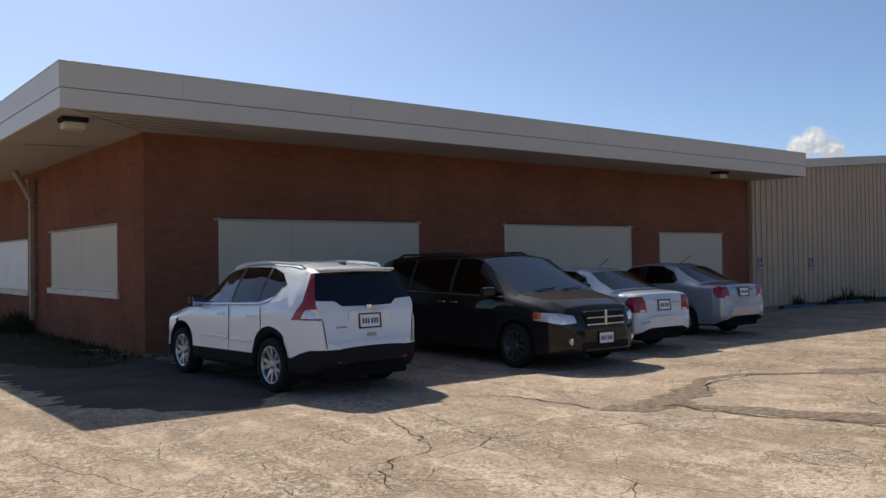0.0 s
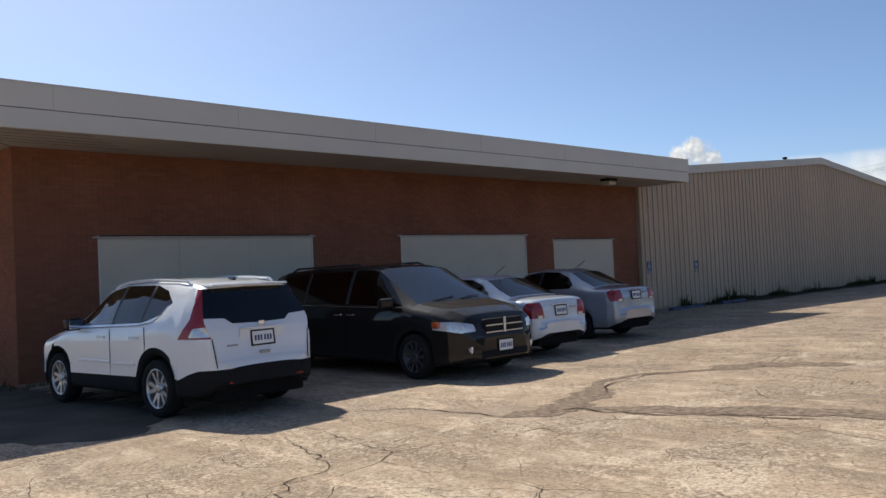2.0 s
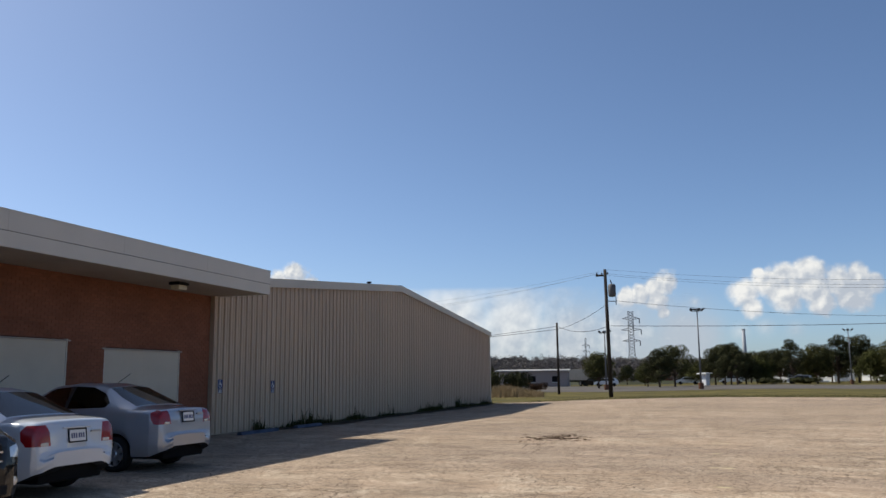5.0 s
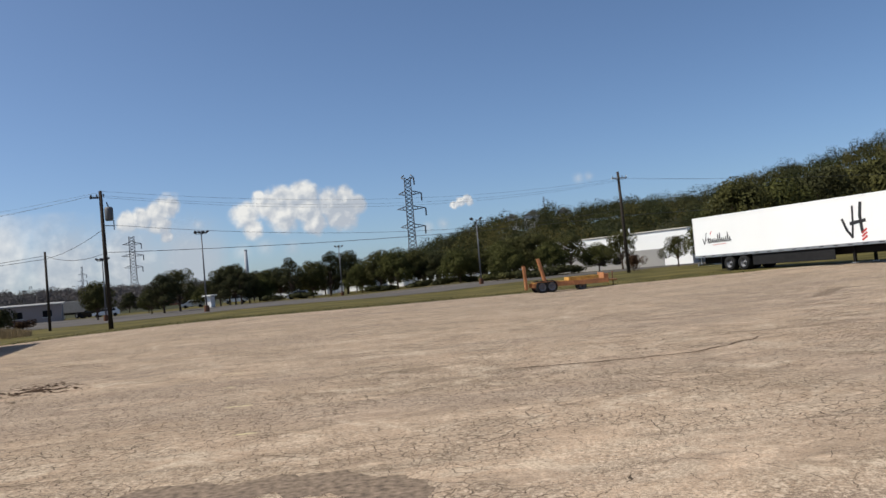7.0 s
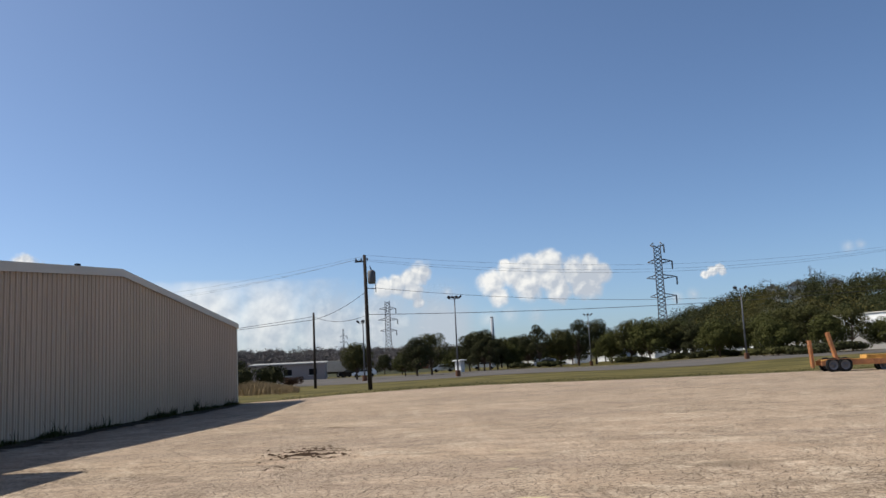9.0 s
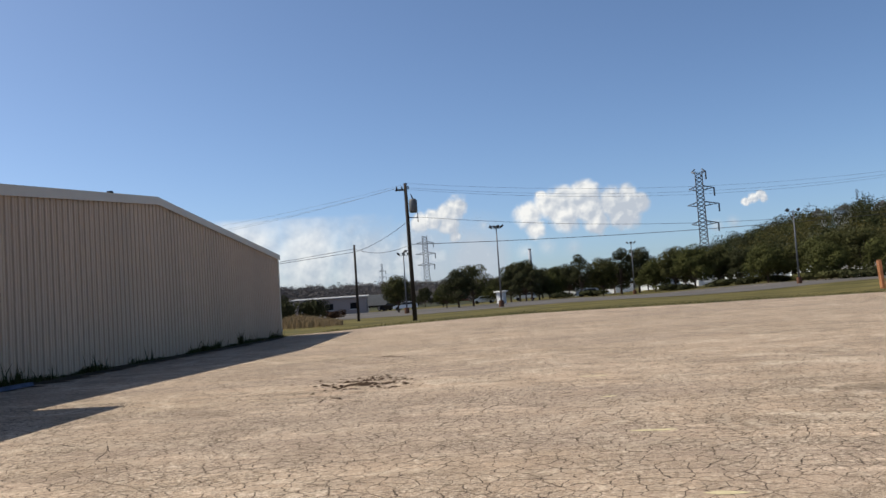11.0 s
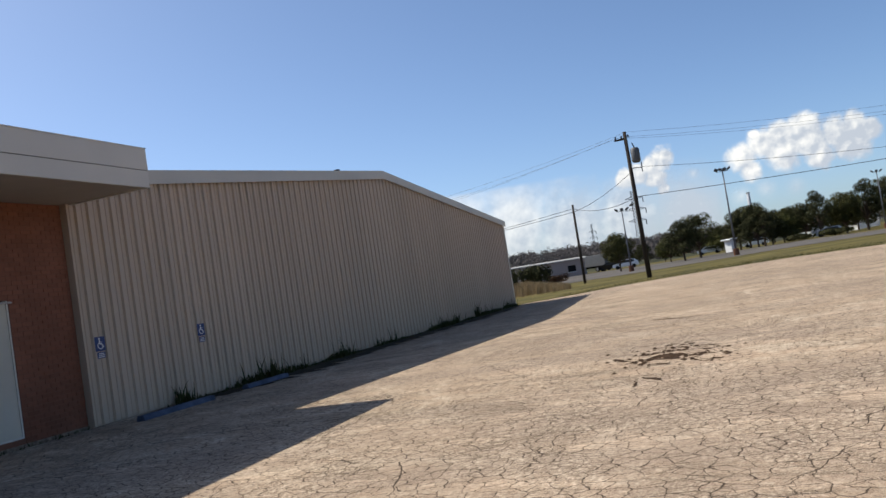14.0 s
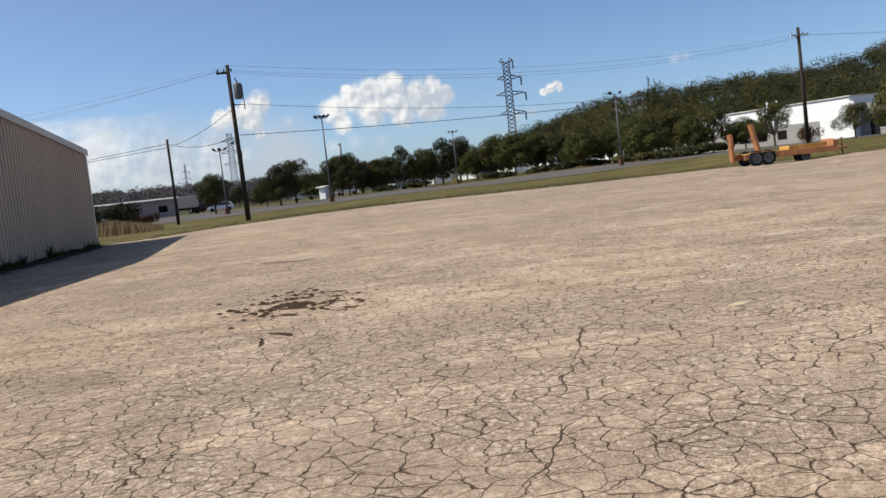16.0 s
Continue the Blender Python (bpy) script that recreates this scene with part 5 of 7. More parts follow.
def saloon(label, x, y, rz, paint, grow, lamp_z, plate_z):
    t = thing("saloon_car", label, "car", x, y, 0, rz, group="cars parked along the brick building")
    L = 4.28
    g = grow
    PANES = [
        ("side_f", "side", (4, 8), (0.6, 3.5), [(2.07, 1.02 * g), (3.12, 0.98 * g), (2.75, 1.2 * g), (2.45, 1.36 * g), (2.07, 1.4 * g)]),
        ("side_r", "side", (4, 8), (0.6, 3.5), [(1.2, 1.045 * g), (2.0, 1.02 * g), (2.0, 1.4 * g), (1.62, 1.385 * g), (1.3, 1.27 * g), (1.14, 1.12 * g)]),
        ("pillar", "side", (4, 8), (0.6, 3.5), [(2.0, 1.02 * g), (2.07, 1.02 * g), (2.07, 1.4 * g), (2.0, 1.4 * g)]),
        ("windscreen", "side", (0, 3), (2.4, 3.4), [(2.48, 1.34 * g), (2.52, 1.45 * g), (3.33, 1.05 * g), (3.25, 0.99 * g)]),
        ("rear_window", "side", (0, 3), (0.6, 1.4), [(0.66, 1.04 * g), (0.64, 1.1 * g), (1.27, 1.42 * g), (1.3, 1.36 * g)]),
        ("tail", "rear", (0, 3), (0.0, 0.13), [(0.47, lamp_z - 0.13), (0.9, lamp_z - 0.13), (0.9, lamp_z + 0.14), (0.53, lamp_z + 0.14), (0.49, lamp_z + 0.05)]),
        ("tail", "side", (4, 11), (0.0, 0.4), [(-0.05, lamp_z - 0.13), (0.17, lamp_z - 0.13), (0.23, lamp_z - 0.05), (0.25, lamp_z + 0.06), (0.2, lamp_z + 0.14), (-0.05, lamp_z + 0.14)]),
    ]

    def kinds(cx, cy, cz, k, s):
        z = cz / grow
        if k == 14 or z < 0.25:
            return "sill"
        if k < 5 and cy < 0.6 and z > 0.72:
            return "boot_lid"
        if cy < 0.35 and z < 0.62:
            return "bumper"
        if k >= 8 and 2.03 < cy < 3.05:
            return "door_f" + "lr"[s > 0]
        if k >= 8 and 1.25 < cy <= 2.03:
            return "door_r" + "lr"[s > 0]
        return "body"

    panels = {"body": ("body", paint, ""), "sill": ("sill", PLASTIC, ""),  "windscreen": ("windscreen", GLASS_CLEAR, ""),
              "rear_window": ("rear_window", GLASS, ""), "boot_lid": ("boot_lid", paint, ""), "bumper": ("rear_bumper", paint, "")}
    for s in "lr":
        panels.update({key + s: ("pillar_trim", BLACK, "") for key in ("pillar", "pillar0", "pillar1")})
        panels.update({"side_f" + s: ("side_window", GLASS_CLEAR, ""), "side_r" + s: ("side_window", GLASS, ""), "tail" + s: ("tail_lamp", LENS_RED, "red tail lamp"),
                       "door_f" + s: ("front_door", paint, ""), "door_r" + s: ("rear_door", paint, "")})
    car_body(t, dict(length=L, width=1.7, axles=(0.95, 3.45), wheel_r=0.295, wheel_style="plain", rim=ALLOY, seat_rows=(1.45, 2.3), dash=2.9,
                     top=[(0, 0.47 * g), (0.015, 0.55 * g), (0.05, 0.64 * g), (0.07, 0.88 * g), (0.11, 0.99 * g), (0.16, 1.02 * g), (0.55, 1.06 * g), (0.62, 1.07 * g), (1.3, 1.4 * g), (1.6, 1.455 * g), (2.1, 1.47 * g), (2.5, 1.43 * g), (3.3, 1.03 * g), (3.5, 1.0 * g), (3.95, 0.92 * g), (4.15, 0.82 * g), (4.24, 0.68), (4.28, 0.55)],
                     belt=[(0, 0.45 * g), (0.1, 0.9 * g), (0.3, 0.99 * g), (1.2, 1.0 * g), (3.2, 0.93 * g), (3.6, 0.88 * g), (4.1, 0.72), (4.28, 0.5)],
                     half=[(0, 0.46), (0.02, 0.6), (0.05, 0.69), (0.1, 0.75), (0.25, 0.81), (0.7, 0.845), (3.4, 0.848), (3.8, 0.82), (4.1, 0.72), (4.22, 0.62), (4.28, 0.5)],
                     roof=[(0, 0.55), (0.1, 0.66), (0.55, 0.66), (0.8, 0.62), (1.4, 0.56), (2.4, 0.565), (2.9, 0.62), (3.3, 0.68), (3.9, 0.6), (4.28, 0.4)],
                     low=[(0, 0.42), (0.03, 0.36), (0.25, 0.26), (3.9, 0.2), (4.28, 0.28)], cuts=(2.0, 2.07, 2.03, 1.25, 3.05, 0.24), panes=PANES, kinds=kinds, panels=panels))
    plate(t, 0.0, 0.052, plate_z, -1, -8)
    part("plate_trim", boxed(-0.26, 0.26, 0.05, 0.08, plate_z + 0.1, plate_z + 0.125, bevel=0.008), paint, t)
    part("emblem", boxed(0.26, 0.44, 0.045, 0.075, plate_z + 0.03, plate_z + 0.055), STEEL, t)
    for s in (-1, 1):
        mirror(t, s, 0.82, 2.95, 1.0 * g, paint)
        for y in (1.45, 2.25):
            handle(t, s, 0.84, y, 0.86 * g, paint)
        seam(t, s, 0.85, 2.04, 0.3, 0.96)
        part("reversing_lamp", boxed(s * 0.57 - 0.07, s * 0.57 + 0.06, 0.05, 0.09, lamp_z - 0.13, lamp_z - 0.085, bevel=0.008), LENS_CLEAR, t)
        part("side_moulding", boxed(s * 0.85 - 0.012, s * 0.85 + 0.012, 1.35, 2.95, 0.55, 0.59, bevel=0.006), paint, t)
    part("antenna", rod(bmesh.new(), (0, 1.6, 1.455 * g), (0.0, 1.32, 1.62 * g), 0.006), BLACK, t, "thin whip aerial")
    return t


suv()
minivan()
saloon("pale silver-white saloon car parked nose-in with red tail lamps", 13.05, 8.72, 0, PAINT_PALE, 1.0, 0.82, 0.8)
saloon("silver-grey saloon car parked nose-in at the row's end", 16.45, 9.35, 0, PAINT_SILVER, 1.03, 0.92, 0.9)


# ---- utility poles, lamps, wires ----
EYE = (7.55, 0.92)


def spot(az, d):
    """A place on the plan at d metres from the yard, az degrees left of the x axis."""
    return EYE[0] + d * math.cos(radians(az)), EYE[1] + d * math.sin(radians(az))


def utility_pole(x, y, top, label, kind, r=0.15, lean_to=(0, 0)):
    z = ground_z(x, y) - 0.05
    t = thing("utility_pole", label, "utility pole", x, y, z)
    h = top - z
    lx, ly = lean_to
    part("pole", rod(bmesh.new(), (0, 0, 0), (lx, ly, h), r, r * 0.7, 12), WOODPOLE, t, smooth=True)
    if kind == "transformer":
        b = bmesh.new()
        box(b, lx - 0.06, lx + 0.06, ly + 0.1, ly + 0.75, h - 0.55, h - 0.43)
        part("crossarm", b, WOODPOLE, t)
        for yy in (0.25, 0.65, -0.2):
            part("insulator", lathe(bmesh.new(), [(0.03, 0), (0.07, 0.05), (0.04, 0.1), (0.065, 0.15), (0.02, 0.22)], 10, "z", (lx, ly + yy, h - 0.44)), BLACK, t, smooth=True)
        tr = part("transformer", lathe(bmesh.new(), [(0.001, -2.25), (0.24, -2.22), (0.3, -2.1), (0.3, -1.35), (0.22, -1.22), (0.001, -1.2)], 18, "z", (lx - 0.1, ly - 0.5, h)), TRANSFORMER, t, "grey can transformer", smooth=True)
        part("bushing", rod(bmesh.new(), (lx - 0.1, ly - 0.5, h - 1.22), (lx - 0.1, ly - 0.38, h - 0.85), 0.05, 0.03), BLACK, tr)
        part("drip_arm", rod(rod(bmesh.new(), (lx, ly - 0.1, h - 2.55), (lx, ly - 0.8, h - 2.6), 0.03), (lx, ly - 0.78, h - 2.9), (lx, ly - 0.78, h - 2.2), 0.03), BLACK, t)
        part("flood_lamp", lathe(bmesh.new(), [(0.02, 0.18), (0.12, 0.1), (0.17, 0.0)], 12, "z", (0.02, 0.42, h * 0.5)), BLACK, t)
        part("lamp_arm", rod(bmesh.new(), (0.02, 0.1, h * 0.5 + 0.12), (0.02, 0.4, h * 0.5 + 0.15), 0.03), STEEL, t)
    if kind == "crossarm":
        part("crossarm", boxed(lx - 0.07, lx + 0.07, ly - 0.95, ly + 0.75, h - 0.75, h - 0.6), WHITE, t, "pale metal crossarm")
        for yy in (-0.9, -0.45, 0.65):
            part("insulator", lathe(bmesh.new(), [(0.03, 0), (0.07, 0.05), (0.04, 0.1), (0.065, 0.15), (0.02, 0.22)], 10, "z", (lx, ly + yy, h - 0.63)), STEEL, t, smooth=True)
        part("brace", rod(bmesh.new(), (0, 0.5, h - 0.72), (0, 0.05, h - 1.4), 0.02), STEEL, t)
    return t


utility_pole(70.4, 8.5, 10.1, "dark creosoted utility pole with a grey transformer", "transformer", 0.17, (-0.35, 0.05))
utility_pole(85.0, 15.3, 6.95, "thin dark wooden pole in the grass", "plain", 0.13)
utility_pole(84.0, -40.4, 11.15, "tall wooden utility pole with a metal crossarm", "crossarm", 0.19, (-0.15, 0.3))


def cable(name, pts, sag, r, label):
    """Wires hanging from point to point."""
    bm = bmesh.new()
    line = []
    for p, q in zip(pts, pts[1:]):
        p, q = Vector(p), Vector(q)
        line += [p.lerp(q, k / 16) - Vector((0, 0, sag * 4 * k / 16 * (1 - k / 16))) for k in range(16)]
    tube(bm, [*line, pts[-1]], r, 4)
    return tagged(part(name, bm, WIRE), label, "overhead wire", "overhead wires")


for dy, dz, s in ((0.3, -0.3, 1.5), (-0.2, -0.05, 1.3), (0.75, -0.35, 1.7)):
    cable("power_line", [(96, 60 + dy, 10.2 + dz), (70.05, 8.55 + dy, 10.1 + dz), (83.8, -40.1 - dy, 10.5 + dz * 0.5)], s, 0.007, "thin high power line strung between the wooden poles")
for dy in (-0.5, 0.5):
    cable("power_line", [(83.8, -40.1 + dy, 10.45), (70, -108 + dy, 9.0)], 1.2, 0.007, "thin high power line strung between the wooden poles")
cable("service_wire", [(70.2, 7.75, 7.55), (83.8, -40.1, 7.2)], 1.35, 0.013, "black service wire from the transformer")
cable("service_wire", [(83, 50, 4.4), (85.0, 15.3, 6.6), (70.3, 8.45, 5.6), (83.8, -40.1, 6.55), (70, -108, 7.5)], 0.5, 0.02, "thick black service cable on the poles")
cable("service_wire", [(83, 50, 4.2), (85.0, 15.3, 6.3), (70.3, 8.45, 7.4)], 0.3, 0.02, "thick black service cable on the poles")


def lamp_post(x, y, top, heads, label):
    z = ground_z(x, y) - 0.03
    t = thing("lamp_post", label, "street lamp", x, y, z, group="car park lamp posts")
    h = top - z
    part("footing", lathe(bmesh.new(), [(0.001, 0.75), (0.28, 0.74), (0.3, 0.7), (0.3, 0)], 14, "z"), RUST, t, "brown concrete footing")
    part("pole", rod(bmesh.new(), (0, 0, 0.7), (0, 0, h - 0.2), 0.11, 0.06, 10), TOWER, t, smooth=True)
    part("crossbar", rod(bmesh.new(), (0, -0.55, h - 0.3), (0, 0.55, h - 0.3), 0.03), TOWER, t)
    for k in range(heads):
        yy = -0.55 + 1.1 * k / (heads - 1)
        lh = part("lamp_head", boxed(-0.2, 0.25, -0.19, 0.19, -0.1, 0.12, bevel=0.05), BLACK, t, "dark floodlight head")
        lh.matrix_basis = pose(0, yy * 1.15, h - 0.1, 62 * yy, 14 * (1 if k % 2 else -1), 25 * yy)
    return t


lamp_post(104, 2.35, 9.35, 4, "tall slim lamp post with four floodlight heads")
lamp_post(112, 14.1, 7.5, 3, "slim lamp post with floodlight heads")
lamp_post(108.7, -32.1, 9.15, 2, "slim lamp post with two floodlight heads")
lamp_post(156, -20.5, 9.2, 3, "slim lamp post with floodlight heads, far off")


def pylon(name, x, y, base, top, wide, arms, label):
    """A lattice mast: four legs, braces and cross arms."""
    t = thing(name, label, "pylon", x, y, base, math.degrees(math.atan2(y - EYE[1], x - EYE[0])))
    h = top - base
    r = h * 0.0035

    def half(z):
        return wide * (1 - 0.53 * z / (h * 0.42)) if z < h * 0.42 else wide * (0.47 - 0.06 * (z / h - 0.42) / 0.58)

    levels = [0.0]
    while levels[-1] < h - 0.5:
        levels.append(min(h, levels[-1] + max(h * 0.035, half(levels[-1]) * 1.1)))
    for sx in (-1, 1):
        for sy in (-1, 1):
            part("leg", tube(bmesh.new(), [(sx * half(z), sy * half(z), z) for z in levels], r * 1.3, 5), TOWER, t)
    b = bmesh.new()
    for z0, z1 in zip(levels, levels[1:]):
        for s in (-1, 1):
            for c, d in ((-1, 1), (1, -1)):
                rod(b, (s * half(z0), c * half(z0), z0), (s * half(z1), d * half(z1), z1), r * 0.8, seg=4, cap=False)
                rod(b, (c * half(z0), s * half(z0), z0), (d * half(z1), s * half(z1), z1), r * 0.8, seg=4, cap=False)
    part("bracing", b, TOWER, t)
    for f, left, right in arms:
        z = h * f
        w = half(z)
        for s, reach in ((1, left), (-1, right)):
            if not reach:
                continue
            b = bmesh.new()
            tip = (0, s * reach, z + h * 0.012)
            for sx in (-1, 1):
                rod(b, (sx * w, s * w, z), tip, r, seg=4)
                rod(b, (sx * w, s * w, z + h * 0.035), tip, r, seg=4)
            for k in (0.35, 0.65):
                rod(b, (0, s * (w + (reach - w) * k), z + 0.004 * h), (0, s * (w + (reach - w) * k), z + h * 0.035 * (1 - k)), r * 0.8, seg=4)
            part("arm", b, TOWER, t)
            if s < 0:
                part("insulator", rod(bmesh.new(), tip, (0, s * reach, z - h * 0.06), r * 1.9, seg=6), TOWER, t, "hanging insulator string")
    return t


px, py = spot(-13.2, 360)
pylon("pylon", px, py, -1, 47.2, 3.3, ((0.838, 4.4, 5.6), (0.7, 5.4, 7.0), (0.535, 4.4, 6.2), (0.985, 2.8, 2.8)), "grey lattice power pylon rising behind the trees")
px, py = spot(5.42, 600)
pylon("pylon", px, py, -1, 48.5, 4.2, ((0.88, 6, 6), (0.72, 7, 7), (0.56, 6, 6)), "grey lattice power pylon far off")
px, py = spot(11.5, 1150)
pylon("pylon", px, py, -1, 35.5, 4.0, ((0.85, 11, 11), (0.6, 13, 13)), "small hazy power pylon on the skyline")
px, py = spot(8.5, 520)
pylon("radio_mast", px, py, 0, 26.7, 0.9, ((0.8, 2.2, 2.2), (0.66, 2.4, 2.4), (0.5, 2, 2)), "slim radio mast with antenna brackets")
px, py = spot(-22.5, 470)
pylon("radio_mast", px, py, 28, 43.2, 0.8, ((0.9, 0.9, 0.9),), "slim mast on the wooded hill")
px, py = spot(-1.75, 700)
st = thing("chimney", "slim grey industrial chimney far off", "chimney", px, py, 0)
part("shaft", rod(bmesh.new(), (0, 0, 0), (0, 0, 39), 2.2, 1.2, 16), TOWER_HAZE, st, smooth=True)
part("rim", lathe(bmesh.new(), [(1.2, 38.2), (1.45, 38.3), (1.45, 39.1), (1.0, 39.2)], 16, "z"), TOWER_HAZE, st)
px, py = spot(14.2, 800)
st = thing("flagpole", "thin far mast on the skyline", "mast", px, py, 0)
part("shaft", rod(bmesh.new(), (0, 0, 0), (0, 0, 21.5), 0.5, 0.35, 8), TOWER, st)


# ---- semi-trailer ----
def truck_wheel(parent, x, y, z, side, r=0.5, w=0.5, rim=None):
    t = thing("wheel", "", "")
    t.parent = parent
    t.matrix_basis = pose(x, y, z + r) @ Matrix.Diagonal((1, side, 1, 1))
    h = w / 2
    part("tyre", lathe(bmesh.new(), [(0.29, -h), (r * 0.94, -h), (r, -h * 0.8), (r, h * 0.8), (r * 0.94, h), (0.29, h * 0.96)], 28, "y"), RUBBER, t, smooth=True)
    part("rim", lathe(bmesh.new(), [(0.29, h * 0.95), (0.26, h * 0.85), (0.2, h * 0.4), (0.1, h * 0.38), (0.1, h * 0.8), (0.001, h * 0.82)], 24, "y"), rim or ALLOY, t, smooth=True)


def semi_trailer():
    """Local x runs from the rear doors to the nose, local y points at the yard."""
    x0, y0 = 58.5, -32.4
    rz = math.degrees(math.atan2(-34.8 - y0, 42.9 - x0))
    t = thing("semi_trailer", "long white refrigerated semi-trailer with a black script logo", "trailer", x0, y0, ground_z(52, -33) - 0.02, rz)
    L, W, lo, hi = 16.0, 2.55, 1.02, 3.88
    part("body", boxed(0, L, 0, W, lo + 0.12, hi, bevel=0.05), TRAILER_WHITE, t)
    m = bmesh.new()
    box(m, 0.02, L - 0.02, -0.02, 0.0, lo, lo + 0.16, bevel=0.004)
    part("lower_rail", m, STEEL, t, "pale lower rail")
    for k in range(15):
        x = 0.7 + k * 1.02
        part("marker", boxed(x, x + 0.34, -0.03, -0.0205, lo + 0.06, lo + 0.11), BLACK, t)
    for k in range(1, 13):
        part("panel_seam", boxed(k * 1.22, k * 1.22 + 0.012, -0.003, -0.0005, lo + 0.17, hi - 0.08), TRAILER_WHITE, t)
    part("upper_rail", boxed(0.02, L - 0.02, -0.015, 0, hi - 0.1, hi - 0.02, bevel=0.004), TRAILER_WHITE, t)
    # script word, as strokes only
    word = bmesh.new()
    rnd = random.Random(4)
    stroke(word, [(0.95, 2.35), (1.1, 1.95), (1.28, 2.45), (1.35, 2.75)], 0.06, -0.012, -0.005)
    for k in range(12):
        x = 1.45 + k * 0.19
        hgt = (0.34, 0.3, 0.24, 0.26, 0.24, 0.55, 0.6, 0.25, 0.26, 0.3, 0.6, 0.28)[k]
        stroke(word, [(x, 2.0 + rnd.uniform(0, 0.06)), (x + 0.06, 2.05 + hgt), (x + 0.12, 2.03), (x + 0.19, 2.1)], 0.055, -0.012, -0.005)
    stroke(word, [(1.15, 2.22), (1.75, 2.3)], 0.05, -0.012, -0.005)
    part("script_logo", word, BLACK, t, "black script word drawn as strokes")
    part("logo_accent", stroke(stroke(bmesh.new(), [(1.95, 1.86), (3.2, 1.9)], 0.03, -0.012, -0.005), [(1.72, 2.62), (1.85, 2.8)], 0.06, -0.012, -0.005), RED, t, "red underline")
    big = bmesh.new()
    for pts, w in (([(12.7, 2.55), (12.95, 1.95), (13.3, 1.5)], 0.16), ([(13.3, 1.5), (13.4, 2.3), (13.45, 3.25)], 0.13), ([(14.0, 3.4), (13.9, 2.7), (13.98, 1.75)], 0.2), ([(13.25, 2.28), (14.2, 2.4)], 0.2)):
        stroke(big, pts, w, -0.012, -0.005)
    part("initial_logo", big, BLACK, t, "large black initial drawn as strokes")
    red = bmesh.new()
    for k in range(3):
        stroke(red, [(13.95, 1.3 + 0.2 * k), (14.25, 1.5 + 0.2 * k)], 0.11, -0.012, -0.005)
    part("logo_stripes", red, RED, t, "red slanted stripes")
    part("skirt", boxed(5.4, 11.9, 0.1, 0.14, 0.3, lo, bevel=0.01), PLASTIC, t, "dark side skirt")
    part("chassis", boxed(0.2, L - 1.2, 0.7, 1.85, 0.55, lo + 0.12), DARK, t)
    part("underride_guard", boxed(-0.02, 0.1, 0.2, 2.35, 0.45, 0.57, bevel=0.01), STEEL, t)
    for yy in (0.5, 2.0):
        part("guard_post", boxed(0.0, 0.08, yy, yy + 0.1, 0.57, lo + 0.12), STEEL, t)
    part("mud_flap", boxed(2.55, 2.58, 0.02, 0.62, 0.15, lo), RUBBER, t)
    for x in (3.3, 4.6):
        for s, yy in ((-1, 0.28), (1, 2.27)):
            truck_wheel(t, x, yy, 0, s, rim=TOWER)
        part("axle", rod(bmesh.new(), (x, 0.3, 0.5), (x, 2.25, 0.5), 0.07), DARK, t)
    for yy in (0.35, 2.05):
        leg = part("landing_leg", boxed(12.9, 13.05, yy, yy + 0.14, 0.06, lo + 0.12), DARK, t)
        part("foot", boxed(12.82, 13.13, yy - 0.06, yy + 0.2, 0.0, 0.06), STEEL, leg)
    part("reefer_unit", boxed(L + 0.003, L + 0.6, 0.3, 2.25, 1.9, 3.7, bevel=0.06), TRAILER_WHITE, t)
    part("door_frame", boxed(-0.03, -0.0005, 0.0, W, lo + 0.05, hi - 0.01, bevel=0.006), STEEL, t)
    return t


semi_trailer()


